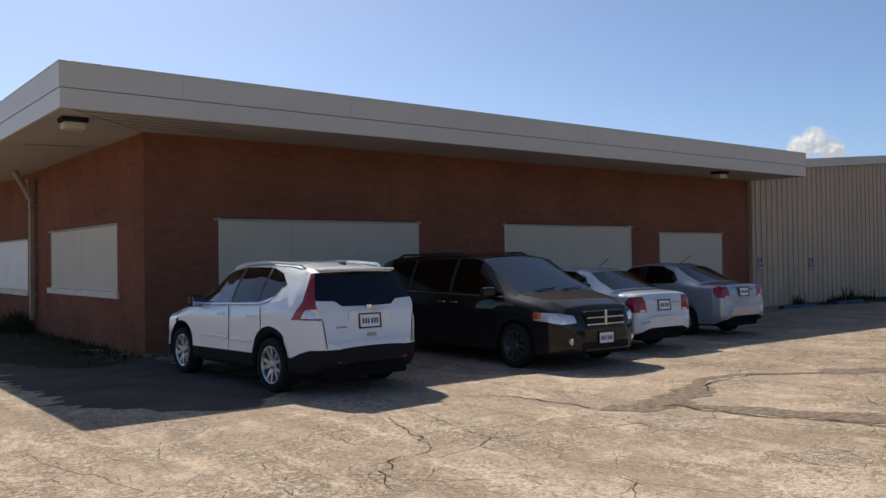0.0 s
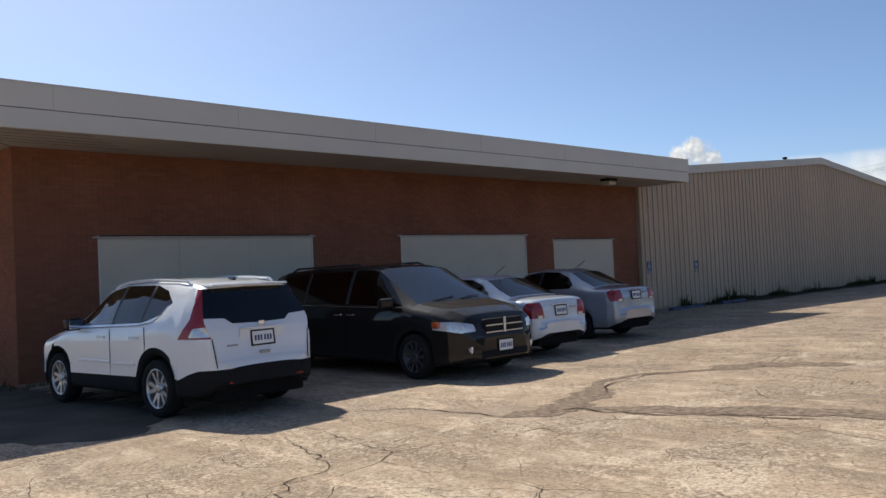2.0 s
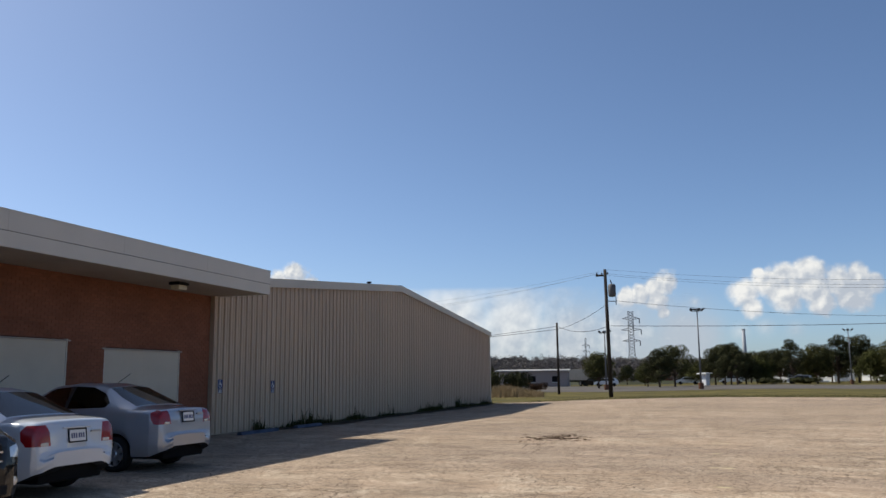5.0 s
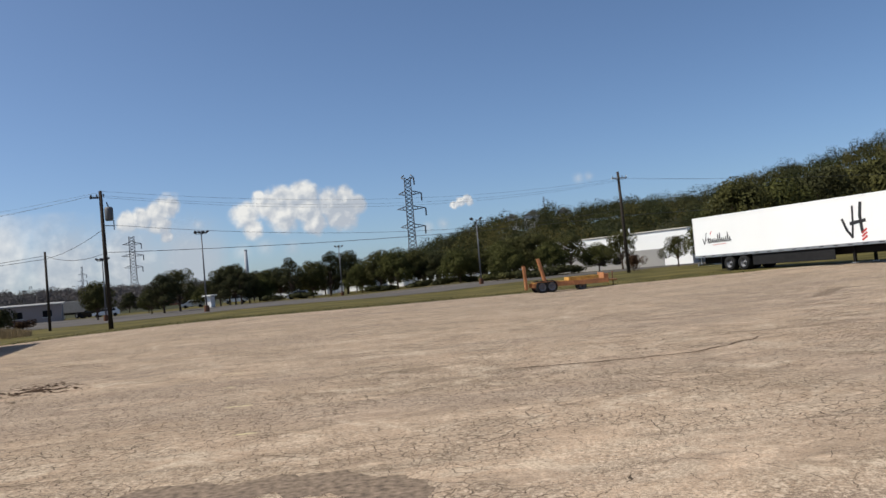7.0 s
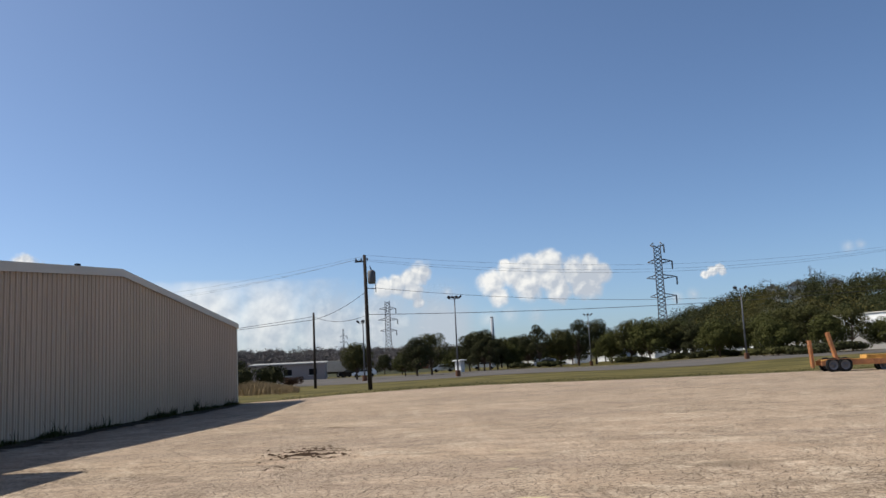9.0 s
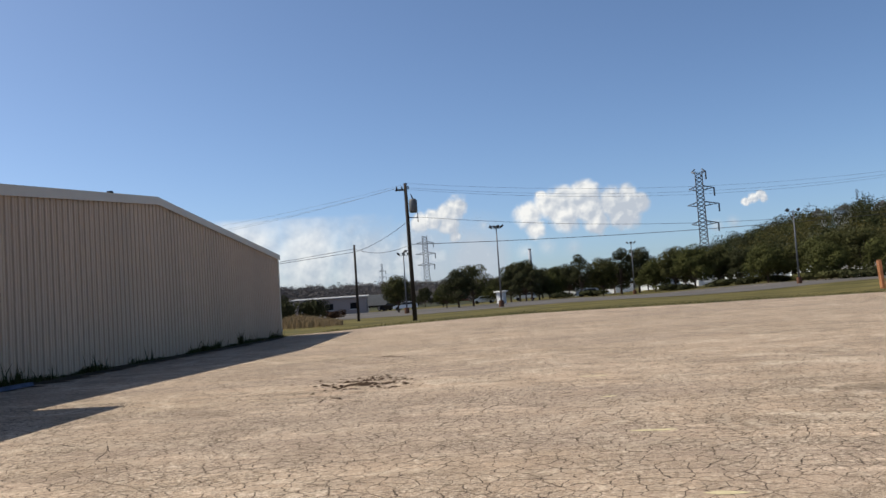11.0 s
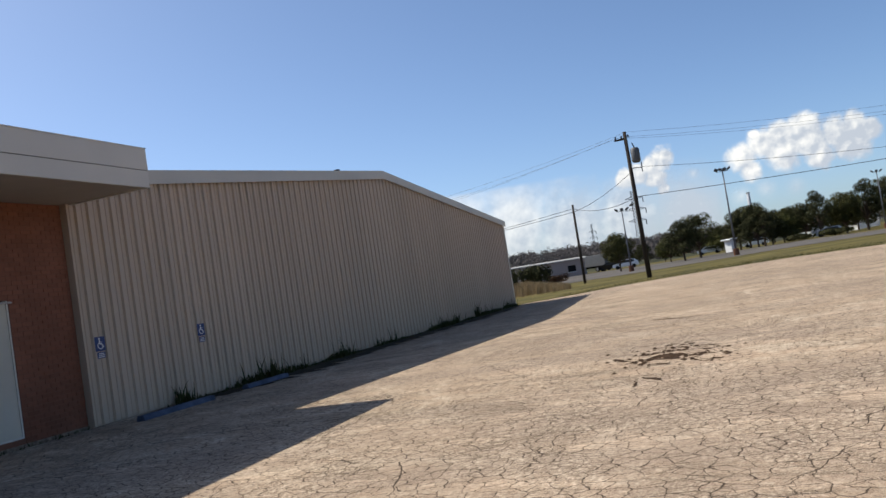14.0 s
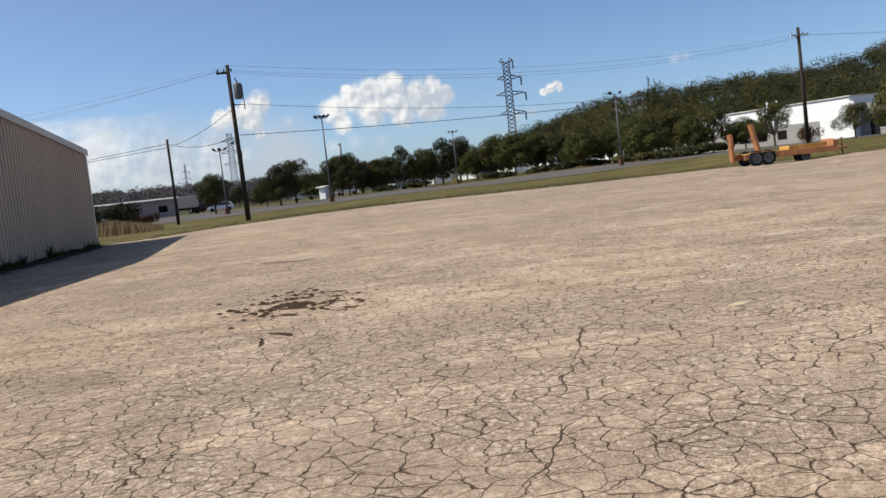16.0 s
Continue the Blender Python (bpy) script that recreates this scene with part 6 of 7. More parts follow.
# ---- orange equipment trailer ----
def equipment_trailer():
    """Local x from the ramps to the tongue."""
    x0, y0 = 57.4, -18.95
    t = thing("equipment_trailer", "faded orange flatbed equipment trailer with upright ramps", "trailer", x0, y0, ground_z(57.4, -20) - 0.04, math.degrees(math.atan2(-25.2 + 18.2, 56.2 - 57.6)))
    t.scale = (0.84, 0.88, 0.92)
    for yy in (-0.95, 0.85):
        part("beam", boxed(0.3, 6.3, yy, yy + 0.1, 0.42, 0.74, bevel=0.01), ORANGE, t)
    for k in range(9):
        x = 0.5 + k * 0.52
        part("plank", boxed(x, x + 0.49, -0.85, 0.85, 0.7405, 0.785, bevel=0.006), DECK, t)
    part("raised_deck", prism(bmesh.new(), [(3.2, -0.8), (5.6, -0.8), (5.6, 0.8), (3.2, 0.8)], 0.79, 1.0), DECK, t, "yellowed raised deck")
    for k in range(6):
        part("stake_pocket", boxed(1.9 + k * 0.4, 2.0 + k * 0.4, -1.0, -0.952, 0.52, 0.7), ORANGE, t)
    for yy in (-0.9, 0.3):
        ramp = thing("ramp", "", "")
        ramp.parent = t
        ramp.matrix_basis = pose(0.05, yy, 0.3, 0, -3, 0) if yy > 0 else pose(1.35, yy, 0.785, 0, -14, 0)
        for s in (0.0, 0.5):
            part("ramp_rail", boxed(-0.09, 0.09, s, s + 0.1, 0.0, 1.75, bevel=0.008), ORANGE, ramp)
        for k in range(11):
            part("rung", boxed(-0.06, 0.06, 0.1, 0.5, 0.1 + k * 0.15, 0.19 + k * 0.15), ORANGE, ramp)
    for x in (1.0, 1.75):
        for s in (-1, 1):
            truck_wheel(t, x, s * 1.08, 0, s, r=0.46, w=0.28, rim=TOWER)
        part("axle", rod(bmesh.new(), (x, -1.0, 0.38), (x, 1.0, 0.38), 0.05), DARK, t)
    for s in (-1, 1):
        f = bmesh.new()
        box(f, 0.55, 2.2, s * 1.08 - 0.14, s * 1.08 + 0.14, 0.8, 0.83)
        part("mudguard", f, ORANGE, t)
    for yy in (-0.5, 0.5):
        truck_wheel(t, 4.3, yy, 0.0, -1 if yy < 0 else 1, r=0.32, w=0.2, rim=TOWER)
    part("tongue", rod(rod(bmesh.new(), (6.2, -0.85, 0.6), (7.2, 0, 0.55), 0.07), (6.2, 0.85, 0.6), (7.2, 0, 0.55), 0.07), ORANGE, t)
    part("tool_box", boxed(6.0, 6.45, -0.5, 0.5, 0.72, 1.05, bevel=0.02), ORANGE, t)
    part("jack", rod(rod(bmesh.new(), (6.95, 0.14, 0.02), (6.95, 0.14, 1.15), 0.045), (6.95, -0.1, 1.12), (6.95, 0.3, 1.12), 0.025), RUST, t)
    part("headboard", boxed(5.95, 6.02, -0.9, 0.9, 0.73, 1.15, bevel=0.01), ORANGE, t)
    return t


equipment_trailer()


# ---- trees and plants ----
def leaf_cloud(rnd, blobs, count, size, flat=0.75):
    """Many small leaf clumps scattered through and over rounded masses."""
    verts, faces = [], []
    weights = [b[3] ** 2 for b in blobs]
    for _ in range(count):
        bx, by, bz, br = rnd.choices(blobs, weights)[0]
        d = Vector((rnd.gauss(0, 1), rnd.gauss(0, 1), rnd.gauss(0, 1))).normalized()
        r = br * (0.55 + 0.5 * rnd.random() ** 0.5)
        c = Vector((bx, by, bz)) + Vector((d.x * r, d.y * r, d.z * r * flat))
        nrm = (d + 0.34 * Vector((rnd.uniform(-1, 1), rnd.uniform(-1, 1), rnd.uniform(-1, 1)))).normalized()
        a = nrm.orthogonal().normalized()
        b = nrm.cross(a)
        ang = rnd.uniform(0, math.tau)
        a, b = a * math.cos(ang) + b * math.sin(ang), b * math.cos(ang) - a * math.sin(ang)
        s = size * rnd.uniform(0.6, 1.35)
        k = len(verts)
        bend = nrm * s * 0.3
        verts += [tuple(c - a * s), tuple(c - b * s * 0.55 + bend), tuple(c + a * s), tuple(c + b * s * 0.55 + bend)]
        faces += [(k, k + 1, k + 2), (k, k + 2, k + 3)]
    return verts, faces


def tree_model(name, seed, h, spread, bare, mat, count, label, blobs_n=9, low=0.28, sparse=False):
    """A tapered trunk, a fan of limbs and a broken crown of leaf clumps."""
    rnd = random.Random(seed)
    t = thing(name, label, "tree", 0, 0, -50)
    tr = bmesh.new()
    fork = h * bare
    rod(tr, (0, 0, -0.2), (rnd.uniform(-0.1, 0.1), rnd.uniform(-0.1, 0.1), fork), h * 0.028, h * 0.02, 8)
    blobs = []
    for k in range(blobs_n):
        a = k * 2.4 + rnd.uniform(-0.4, 0.4)
        u = (k + rnd.random()) / blobs_n
        rad = spread * 0.42 * rnd.uniform(0.45, 1.0) * (1 - 0.75 * u * u)
        z = fork + (h - fork) * (low + (0.84 - low) * u)
        br = spread * rnd.uniform(0.15, 0.24)
        p = (rad * math.cos(a), rad * math.sin(a), z)
        blobs.append((*p, br))
        knee = (p[0] * 0.45, p[1] * 0.45, fork + (z - fork) * 0.5)
        rod(tr, (0, 0, fork * 0.95), knee, h * 0.014, h * 0.009, 6)
        rod(tr, knee, p, h * 0.009, h * 0.003, 5)
    part("trunk", tr, BARK, t)
    v, f = leaf_cloud(rnd, blobs, int(count * 2.3), spread * (0.02 if not sparse else 0.017))
    link_mesh("crown", v, f, mat, t)
    return t


oak = tree_model("tree", 1, 9.0, 9.0, 0.2, LEAF, 3400, "broad dark-green tree at the edge of the car park", 17, 0.14)
oak2 = tree_model("tree", 2, 9.0, 8.5, 0.2, LEAF_DARK, 3200, "broad dark-green tree at the edge of the car park", 15, 0.08)
olive = tree_model("tree", 3, 7.5, 9.5, 0.2, LEAF_OLIVE, 3200, "low spreading olive-green tree at the car park edge", 17, 0.1)
tall = tree_model("tree", 4, 11.0, 6.5, 0.2, LEAF_DARK, 2600, "tall uneven dark tree above the others", 13, 0.1)
gappy = tree_model("tree", 5, 7.0, 7.4, 0.24, LEAF, 2300, "thin-crowned tree with gaps in its leaves", 11, 0.2, True)
MODELS = {"oak": oak, "oak2": oak2, "olive": olive, "tall": tall, "gappy": gappy}
first_use = set()


def plant_tree(kind, x, y, scale, rz, group="trees along the car park", sz=1.0, label=""):
    m = pose(x, y, ground_z(x, y) - 0.02, 0, 0, rz) @ Matrix.Diagonal((scale, scale, scale * sz, 1))
    base = MODELS[kind]
    if kind not in first_use:
        first_use.add(kind)
        base.matrix_basis = m
        ob = base
    else:
        ob = copy_thing(base, pose(0, 0, 0))
        ob.matrix_basis = m
    ob["group"] = group
    if label:
        ob["label"] = label
    return ob


# az, distance, kind, scale, stretch
for k, (az, d, kind, sc, sz) in enumerate((
        (7.7, 122, "oak", 0.6, 1.0), (3.6, 126, "oak2", 0.68, 0.95), (2.6, 130, "gappy", 0.95, 1.0), (-1, 142, "oak2", 0.62, 1.25), (-1.4, 140, "tall", 0.62, 1.0), (-2.9, 160, "oak", 0.66, 1.0), (-4.8, 158, "tall", 0.78, 1.0),
        (-4, 172, "oak2", 0.75, 1.0), (-6.2, 162, "oak", 0.8, 1.0), (-7.4, 166, "tall", 0.88, 1.0), (-8.6, 168, "oak2", 0.98, 1.0), (-9.6, 160, "olive", 0.76, 1.0), (-10.9, 156, "oak", 0.82, 1.05), (-12.1, 150, "olive", 0.9, 1.05),
        (-13.6, 150, "oak", 0.77, 1.0), (-15, 148, "oak2", 0.71, 0.95), (-16.5, 142, "olive", 0.78, 1.0), (-18.1, 144, "oak", 0.67, 0.95), (-19.6, 142, "olive", 0.85, 1.0), (-21.2, 140, "oak", 0.71, 0.95), (-22.9, 136, "gappy", 0.95, 0.95),
        (-24.3, 128, "gappy", 0.9, 1.0), (-26.2, 128, "olive", 0.62, 0.9), (-27.8, 124, "gappy", 0.85, 1.0), (-31.6, 102, "gappy", 0.55, 1.0), (-35.8, 92, "oak", 1, 1.0), (-38.2, 96, "olive", 1.1, 1.0), (-41, 100, "oak2", 1.1, 1.0),
        (-44, 104, "oak", 1.2, 1.0), (-47, 108, "olive", 1.2, 1.1), (-34.2, 96, "olive", 0.72, 1.1), (4.6, 160, "oak2", 0.4, 0.9), (1.2, 168, "olive", 0.5, 0.9), (-2.2, 178, "oak2", 0.72, 1.0), (-3.3, 186, "oak", 0.8, 0.95),
        (-5.6, 182, "olive", 0.72, 1.0), (-7, 188, "oak2", 0.77, 1.0), (-9.2, 186, "oak", 0.67, 1.0), (-11.6, 180, "oak2", 0.74, 1.0), (-14.3, 178, "oak", 0.74, 1.0), (-17.2, 172, "oak2", 0.74, 0.95),
        (5.8, 190, "oak2", 0.5, 1.0), (9, 230, "oak", 0.5, 0.9), (0.9, 190, "oak", 0.6, 1.0), (1.9, 200, "oak2", 0.6, 0.9), (15.6, 96, "oak2", 0.36, 1.0), (16.8, 92, "oak", 0.38, 1.0), (13.3, 104, "oak2", 0.3, 0.9),
        (0.0, 148, "oak2", 0.66, 1.1), (-0.6, 150, "gappy", 0.9, 1.15), (-1.9, 150, "oak2", 0.6, 1.0), (-2.6, 152, "olive", 0.6, 1.0), (4.4, 136, "olive", 0.5, 1.0), (-20.6, 131, "gappy", 1.05, 0.95), (-21.9, 129, "gappy", 1.0, 1.0), (-20.0, 124, "olive", 0.66, 1.0), (-22.9, 124, "olive", 0.62, 1.05))):
    x, y = spot(az, d)
    plant_tree(kind, x, y, sc, 47 * k, sz=sz)


def shrub(x, y, w, h, mat, count, seed, label, name="bush"):
    rnd = random.Random(seed)
    t = thing(name, label, "bush", x, y, ground_z(x, y) - 0.03)
    blobs = [(rnd.uniform(-0.4, 0.4) * w, rnd.uniform(-0.3, 0.3) * w, h * rnd.uniform(0.3, 0.62), w * rnd.uniform(0.16, 0.28)) for _ in range(7)]
    st_ = bmesh.new()
    for b in blobs:
        rod(st_, (b[0] * 0.3, b[1] * 0.3, 0), (b[0], b[1], b[2]), 0.03, 0.01, 5)
    part("stems", st_, BARK, t)
    v, f = leaf_cloud(rnd, blobs, count, max(0.06, w * 0.035), min(1.3, h / w * 1.2))
    link_mesh("leaves", [(a, b, max(0.02, c)) for a, b, c in v], f, mat, t)


for k, (az, d, w, h, mat) in enumerate(((15.4, 84, 4.0, 2.6, LEAF_DARK), (13.5, 86, 4.4, 3.0, LEAF_DARK), (12.0, 96, 3.0, 1.3, LEAF_RUST), (16.8, 80, 4.5, 3.0, LEAF), (-28.7, 95, 2.8, 2.3, LEAF_RUST), (-5.6, 150, 6, 1.4, LEAF_DARK), (-3.6, 148, 5, 1.3, LEAF_DARK), (-14.2, 146, 9, 1.2, LEAF_DARK), (-16.9, 146, 9, 1.2, LEAF_DARK), (-20, 146, 9, 1.3, LEAF_DARK), (-10.6, 150, 9, 1.2, LEAF_DARK), (-21.4, 121, 8, 1.6, LEAF_DARK), (-23.4, 121, 8, 1.5, LEAF_DARK), (-19.6, 121, 7, 1.5, LEAF))):
    x, y = spot(az, d)
    shrub(x, y, w, h, mat, 1000, 60 + k, "dense " + ("russet" if mat is LEAF_RUST else "dark-green") + " bush beside the grass")


def blades(name, pts, mat, hgt, wid, label, category):
    """Grass or weed blades: bent slivers from the ground."""
    rnd = random.Random(11)
    verts, faces = [], []
    for x, y, s in pts:
        z = ground_z(x, y) - 0.02
        h = hgt * s * rnd.uniform(0.5, 1.2)
        a = rnd.uniform(0, math.tau)
        w = wid * rnd.uniform(0.6, 1.3)
        dx, dy = math.cos(a), math.sin(a)
        lx, ly = rnd.uniform(-0.4, 0.4) * h, rnd.uniform(-0.4, 0.4) * h
        k = len(verts)
        verts += [(x - dx * w, y - dy * w, z), (x + dx * w, y + dy * w, z), (x + dx * w * 0.7 + lx * 0.4, y + dy * w * 0.7 + ly * 0.4, z + h * 0.6), (x - dx * w * 0.7 + lx * 0.4, y - dy * w * 0.7 + ly * 0.4, z + h * 0.6), (x + lx, y + ly, z + h)]
        faces += [(k, k + 1, k + 2, k + 3), (k + 3, k + 2, k + 4)]
    tagged(link_mesh(name, verts, faces, mat), label, category, kind="stuff")


rnd = random.Random(21)
pts = []
for _ in range(9000):
    a, d = rnd.uniform(11.6, 17.5), rnd.gauss(73, 3.4)
    x, y = spot(a, d)
    pts.append((x, y, max(0.2, 1 - abs(a - 14.5) / 4.2)))
blades("tall_dry_grass", pts, STRAW, 1.0, 0.018, "tall straw-coloured dry grass by the shed corner", "dry grass")
pts = []
for _ in range(3600):
    x = rnd.uniform(25.6, 54.6)
    dense = max(0, noise.noise((x * 0.55, 1.3, 0)) + 0.25)
    if rnd.random() < dense * 1.6:
        pts.append((x, MY - 0.06 - abs(rnd.gauss(0, 0.16)), 0.35 + 1.1 * dense + (1.6 if rnd.random() < 0.05 else 0)))
for cx, n_, hh in ((30.0, 46, 2.6), (26.6, 60, 2.0), (47.4, 70, 3.2), (44.5, 70, 2.2), (34.2, 36, 1.8), (36.5, 30, 1.3)):
    pts += [(cx + rnd.gauss(0, 0.12), MY - 0.08 - abs(rnd.gauss(0, 0.1)), hh * rnd.uniform(0.5, 1.1)) for _ in range(n_)]
blades("wall_weeds", pts, WEED, 0.19, 0.016, "ragged weeds along the foot of the metal wall", "weeds")
pts = []
for _ in range(1300):
    u = rnd.uniform(-0.5, 24)
    p = SIDE @ Vector((u, 0.05 + abs(rnd.gauss(0, 0.35)), 0))
    pts.append((p.x, p.y, rnd.uniform(0.3, 0.9)))
for _ in range(900):
    p = SIDE @ Vector((8.2 + rnd.gauss(0, 0.35), 0.15 + abs(rnd.gauss(0, 0.2)), 0))
    pts.append((p.x, p.y, rnd.uniform(0.6, 2.6)))
for _ in range(500):
    pts.append((rnd.uniform(FX0, FX1), FY - 0.05 - abs(rnd.gauss(0, 0.06)), rnd.uniform(0.2, 0.5)))
blades("side_weeds", pts, WEED, 0.22, 0.014, "weeds and creeper at the foot of the brick wall", "weeds")
pts = []
for _ in range(6000):
    y = rnd.uniform(-32, 13)
    e = yard_edge(y)
    pts.append((e + abs(rnd.gauss(0, 4.0)) - 0.05, y, rnd.uniform(0.5, 1.0)))
blades("verge_grass", pts, WEED, 0.045, 0.03, "uneven grass tufts along the yard's edge", "grass")


# ---- wooded hill and far skyline ----
HILL_AZ = (-75, -60, -46, -43.6, -41, -38.8, -36.7, -35, -32, -28, -24.8, -22.1, -21, -20, -19, -16, -13.9, -11, -6, 0, 6, 12, 20, 40)
HILL_EL = (6.0, 6.4, 6.5, 6.3, 5.8, 5.6, 5.2, 4.8, 4.4, 4.4, 4.2, 4.35, 4.05, 4.2, 4.0, 3.25, 2.75, 1.6, 1.0, 0.9, 1.1, 1.3, 1.4, 1.4)


def hill_z(az, r):
    crest = 430.0
    el = float(np.interp(az, HILL_AZ, HILL_EL))
    h = crest * math.tan(radians(el)) + 1.6 - 10.2
    h = max(h, 0.5, (crest * math.tan(radians(el * 0.6)) + 1.5) * step(-9, -2, az))
    return h * step(190, crest, r) - 0.04


verts, faces = [], []
azs, rads = np.linspace(-80, 45, 126), np.linspace(190, 640, 24)
for az in azs:
    for r in rads:
        x, y = spot(az, r)
        verts.append((x, y, hill_z(az, r) + 1.2 * noise.noise((x * 0.02, y * 0.02, 0)) * step(200, 260, r)))
w = len(rads)
for i in range(len(azs) - 1):
    for j in range(w - 1):
        faces.append((i * w + j, i * w + j + 1, (i + 1) * w + j + 1, (i + 1) * w + j))
HILLSOIL = material("wooded_hillside", (0.05, 0.052, 0.03), 0.95, vary=0.4, scale=0.03, fine=0.6, bump=0.2)
structure(link_mesh("backdrop_hill", verts, faces, HILLSOIL, smooth=True), "long wooded hill rising beyond the car park", "hill")


def hill_woods(name, seed, n, mat, az0, az1, r0, r1, size, leaves=420, grain=0.034):
    """Crowns massed on the slope, each a ragged cluster of clumps."""
    rnd = random.Random(seed)
    verts, faces = [], []
    for _ in range(n):
        az = rnd.uniform(az0, az1)
        r = r0 + (r1 - r0) * rnd.random() ** 0.8
        x, y = spot(az, r)
        z = hill_z(az, r)
        el = float(np.interp(az, HILL_AZ, HILL_EL))
        if el < 1.5 and name == "hill_woods" and rnd.random() < 0.55:
            continue
        s = size * rnd.choice((0.6, 0.75, 0.85, 1.0, 1.1, 1.22))
        blobs = [(x + rnd.uniform(-0.4, 0.4) * s, y + rnd.uniform(-0.4, 0.4) * s, z + s * rnd.uniform(0.35, 0.85), s * rnd.uniform(0.22, 0.42)) for _ in range(5)]
        v, f = leaf_cloud(rnd, blobs, leaves, s * grain, 0.9)
        k = len(verts)
        verts += v
        faces += [tuple(i + k for i in q) for q in f]
    tagged(link_mesh(name, verts, faces, mat), "mixed dark and olive woods massed on the hillside", "woods", kind="stuff")


hill_woods("hill_woods", 71, 800, LEAF_HILL, -72, -12, 205, 450, 7.8)
hill_woods("hill_woods", 72, 420, LEAF_SLOPE, -72, -14, 200, 400, 7.4)
hill_woods("hill_woods", 73, 330, LEAF_DARK, -72, -15, 230, 460, 8.4)
# far ridge woods, with the haze in their leaf colour
hill_woods("far_woods", 74, 900, LEAF_FAR_HAZE, -16, 22, 340, 450, 4.2, 150, 0.062)
hill_woods("far_woods", 75, 650, LEAF_FAR_HAZE, -3, 24, 200, 345, 4.0, 150, 0.062)


# ---- distant buildings ----
def warehouse():
    """White upper wall over a grey base, long side to the sun."""
    z = ground_z(121, -67) - 0.1
    t = thing("warehouse", "long white warehouse with a grey lower wall behind trees", "warehouse", 121.0, -67.3, z, 21.5)
    t.scale = (1.12, 1.12, 1.12)
    part("wall", boxed(-3.0, 35, -16, 0, 0, 5.0, bevel=0.03), STUCCO, t)
    part("lower_wall", boxed(1.2, 35, 0.003, 0.06, 0, 2.5), GREY_WALL, t, "grey lower wall")
    part("end_wall", boxed(-19, -3.07, -14, -2.0, 0, 4.0), GREY_WALL, t)
    part("roof", boxed(-3.2, 35.2, -16.2, 0.2, 5.001, 5.12), TRIM, t)
    for k in range(3):
        part("window", boxed(6 + k * 3.1, 7.4 + k * 3.1, 0.062, 0.1, 0.75, 1.9), DARK, t)
    for k in range(4):
        w_ = part("window", boxed(-17 + 3.6 * k, -15 + 3.6 * k, -2.0, -1.94, 0.9, 2.6), DARK, t)
        part("window_frame", boxed(-17.1 + 3.6 * k, -14.9 + 3.6 * k, -2.0, -1.96, 0.8, 0.9), TRIM, w_)
    part("door", boxed(-5.4, -4.3, -2.0, -1.93, 0, 2.2), PLASTIC, t)
    part("corner_post", boxed(-3.6, -3.1, -0.4, 0.1, 0, 4.4), STUCCO, t)
    for x in (8, 9.5):
        part("roof_vent", rod(bmesh.new(), (x, -1, 5.1), (x, -1, 5.9), 0.12), STUCCO, t)


def low_building(name, az, d, width, depth, h, rz, mat, label, roof_mat=STUCCO, windows=4):
    x, y = spot(az, d)
    t = thing(name, label, "building", x, y, ground_z(x, y) - 0.2, rz)
    part("wall", boxed(-width / 2, width / 2, 0, depth, 0, h), mat, t)
    r_ = boxed(-width / 2 - 0.3, width / 2 + 0.3, -0.4, depth + 0.3, h + 0.03, h + 0.22, bevel=0.03)
    for v in r_.verts:
        v.co.z += (v.co.y + 0.4) * 0.035
    part("roof", r_, roof_mat, t)
    for k in range(windows):
        xx = -width / 2 + (k + 0.5) * width / windows
        wd = part("window", boxed(xx - 0.7, xx + 0.7, -0.05, -0.004, h * 0.35, h * 0.72), DARK, t)
        part("sill", boxed(xx - 0.8, xx + 0.8, -0.1, -0.004, h * 0.35 - 0.12, h * 0.35 - 0.002), TRIM, wd)


warehouse()
low_building("depot", 12.3, 154, 13.4, 9, 3.0, -82, TAN_WALL, "low tan depot with a pale roof edge", GREY_WALL, 3)
low_building("roadside_shop", 3.0, 235, 16, 9, 2.6, -88, ORANGE_WALL, "low orange-brown shop behind trees", ROOF, 4)
low_building("sign_hut", 0.8, 140, 1.2, 1.0, 2.0, -128, STUCCO, "narrow white roadside hut", STUCCO, 0)
for k, (az, d, w_, h_, lab) in enumerate(((-3.9, 200, 6, 4.0, "white"), (-6.4, 205, 8, 3.6, "white"), (-9.3, 200, 7, 3.8, "pale"), (-11.6, 200, 9, 3.2, "white"), (-14.4, 195, 8, 3.2, "white"), (-16.2, 200, 7, 3.4, "pale"), (-18.8, 196, 9, 3.2, "white"), (-22.6, 186, 12, 3.6, "white"))):
    low_building("house", az, d, w_ * 0.8, 7, h_, -128 + az, STUCCO, lab + " house showing between the trees", ROOF, 3)
for k, (az, d, zz, w_) in enumerate(((-21.7, 400, 27.5, 9), (-20.2, 410, 26.0, 6), (-23.8, 395, 25.5, 7))):
    x, y = spot(az, d)
    t = thing("hill_house", "small white house high on the wooded hill", "house", x, y, hill_z(az, d) + 2, -90 + az)
    part("wall", boxed(-w_ / 2, w_ / 2, 0, 6, -2, 4.2), STUCCO, t)
    part("roof", upright(bmesh.new(), [(-w_ / 2 - 0.4, 4.2), (w_ / 2 + 0.4, 4.2), (0, 6.6)], -0.4, 6.4), ROOF, t)
    part("window", boxed(-1, 1, -0.05, -0.004, 1.2, 2.8), DARK, t)


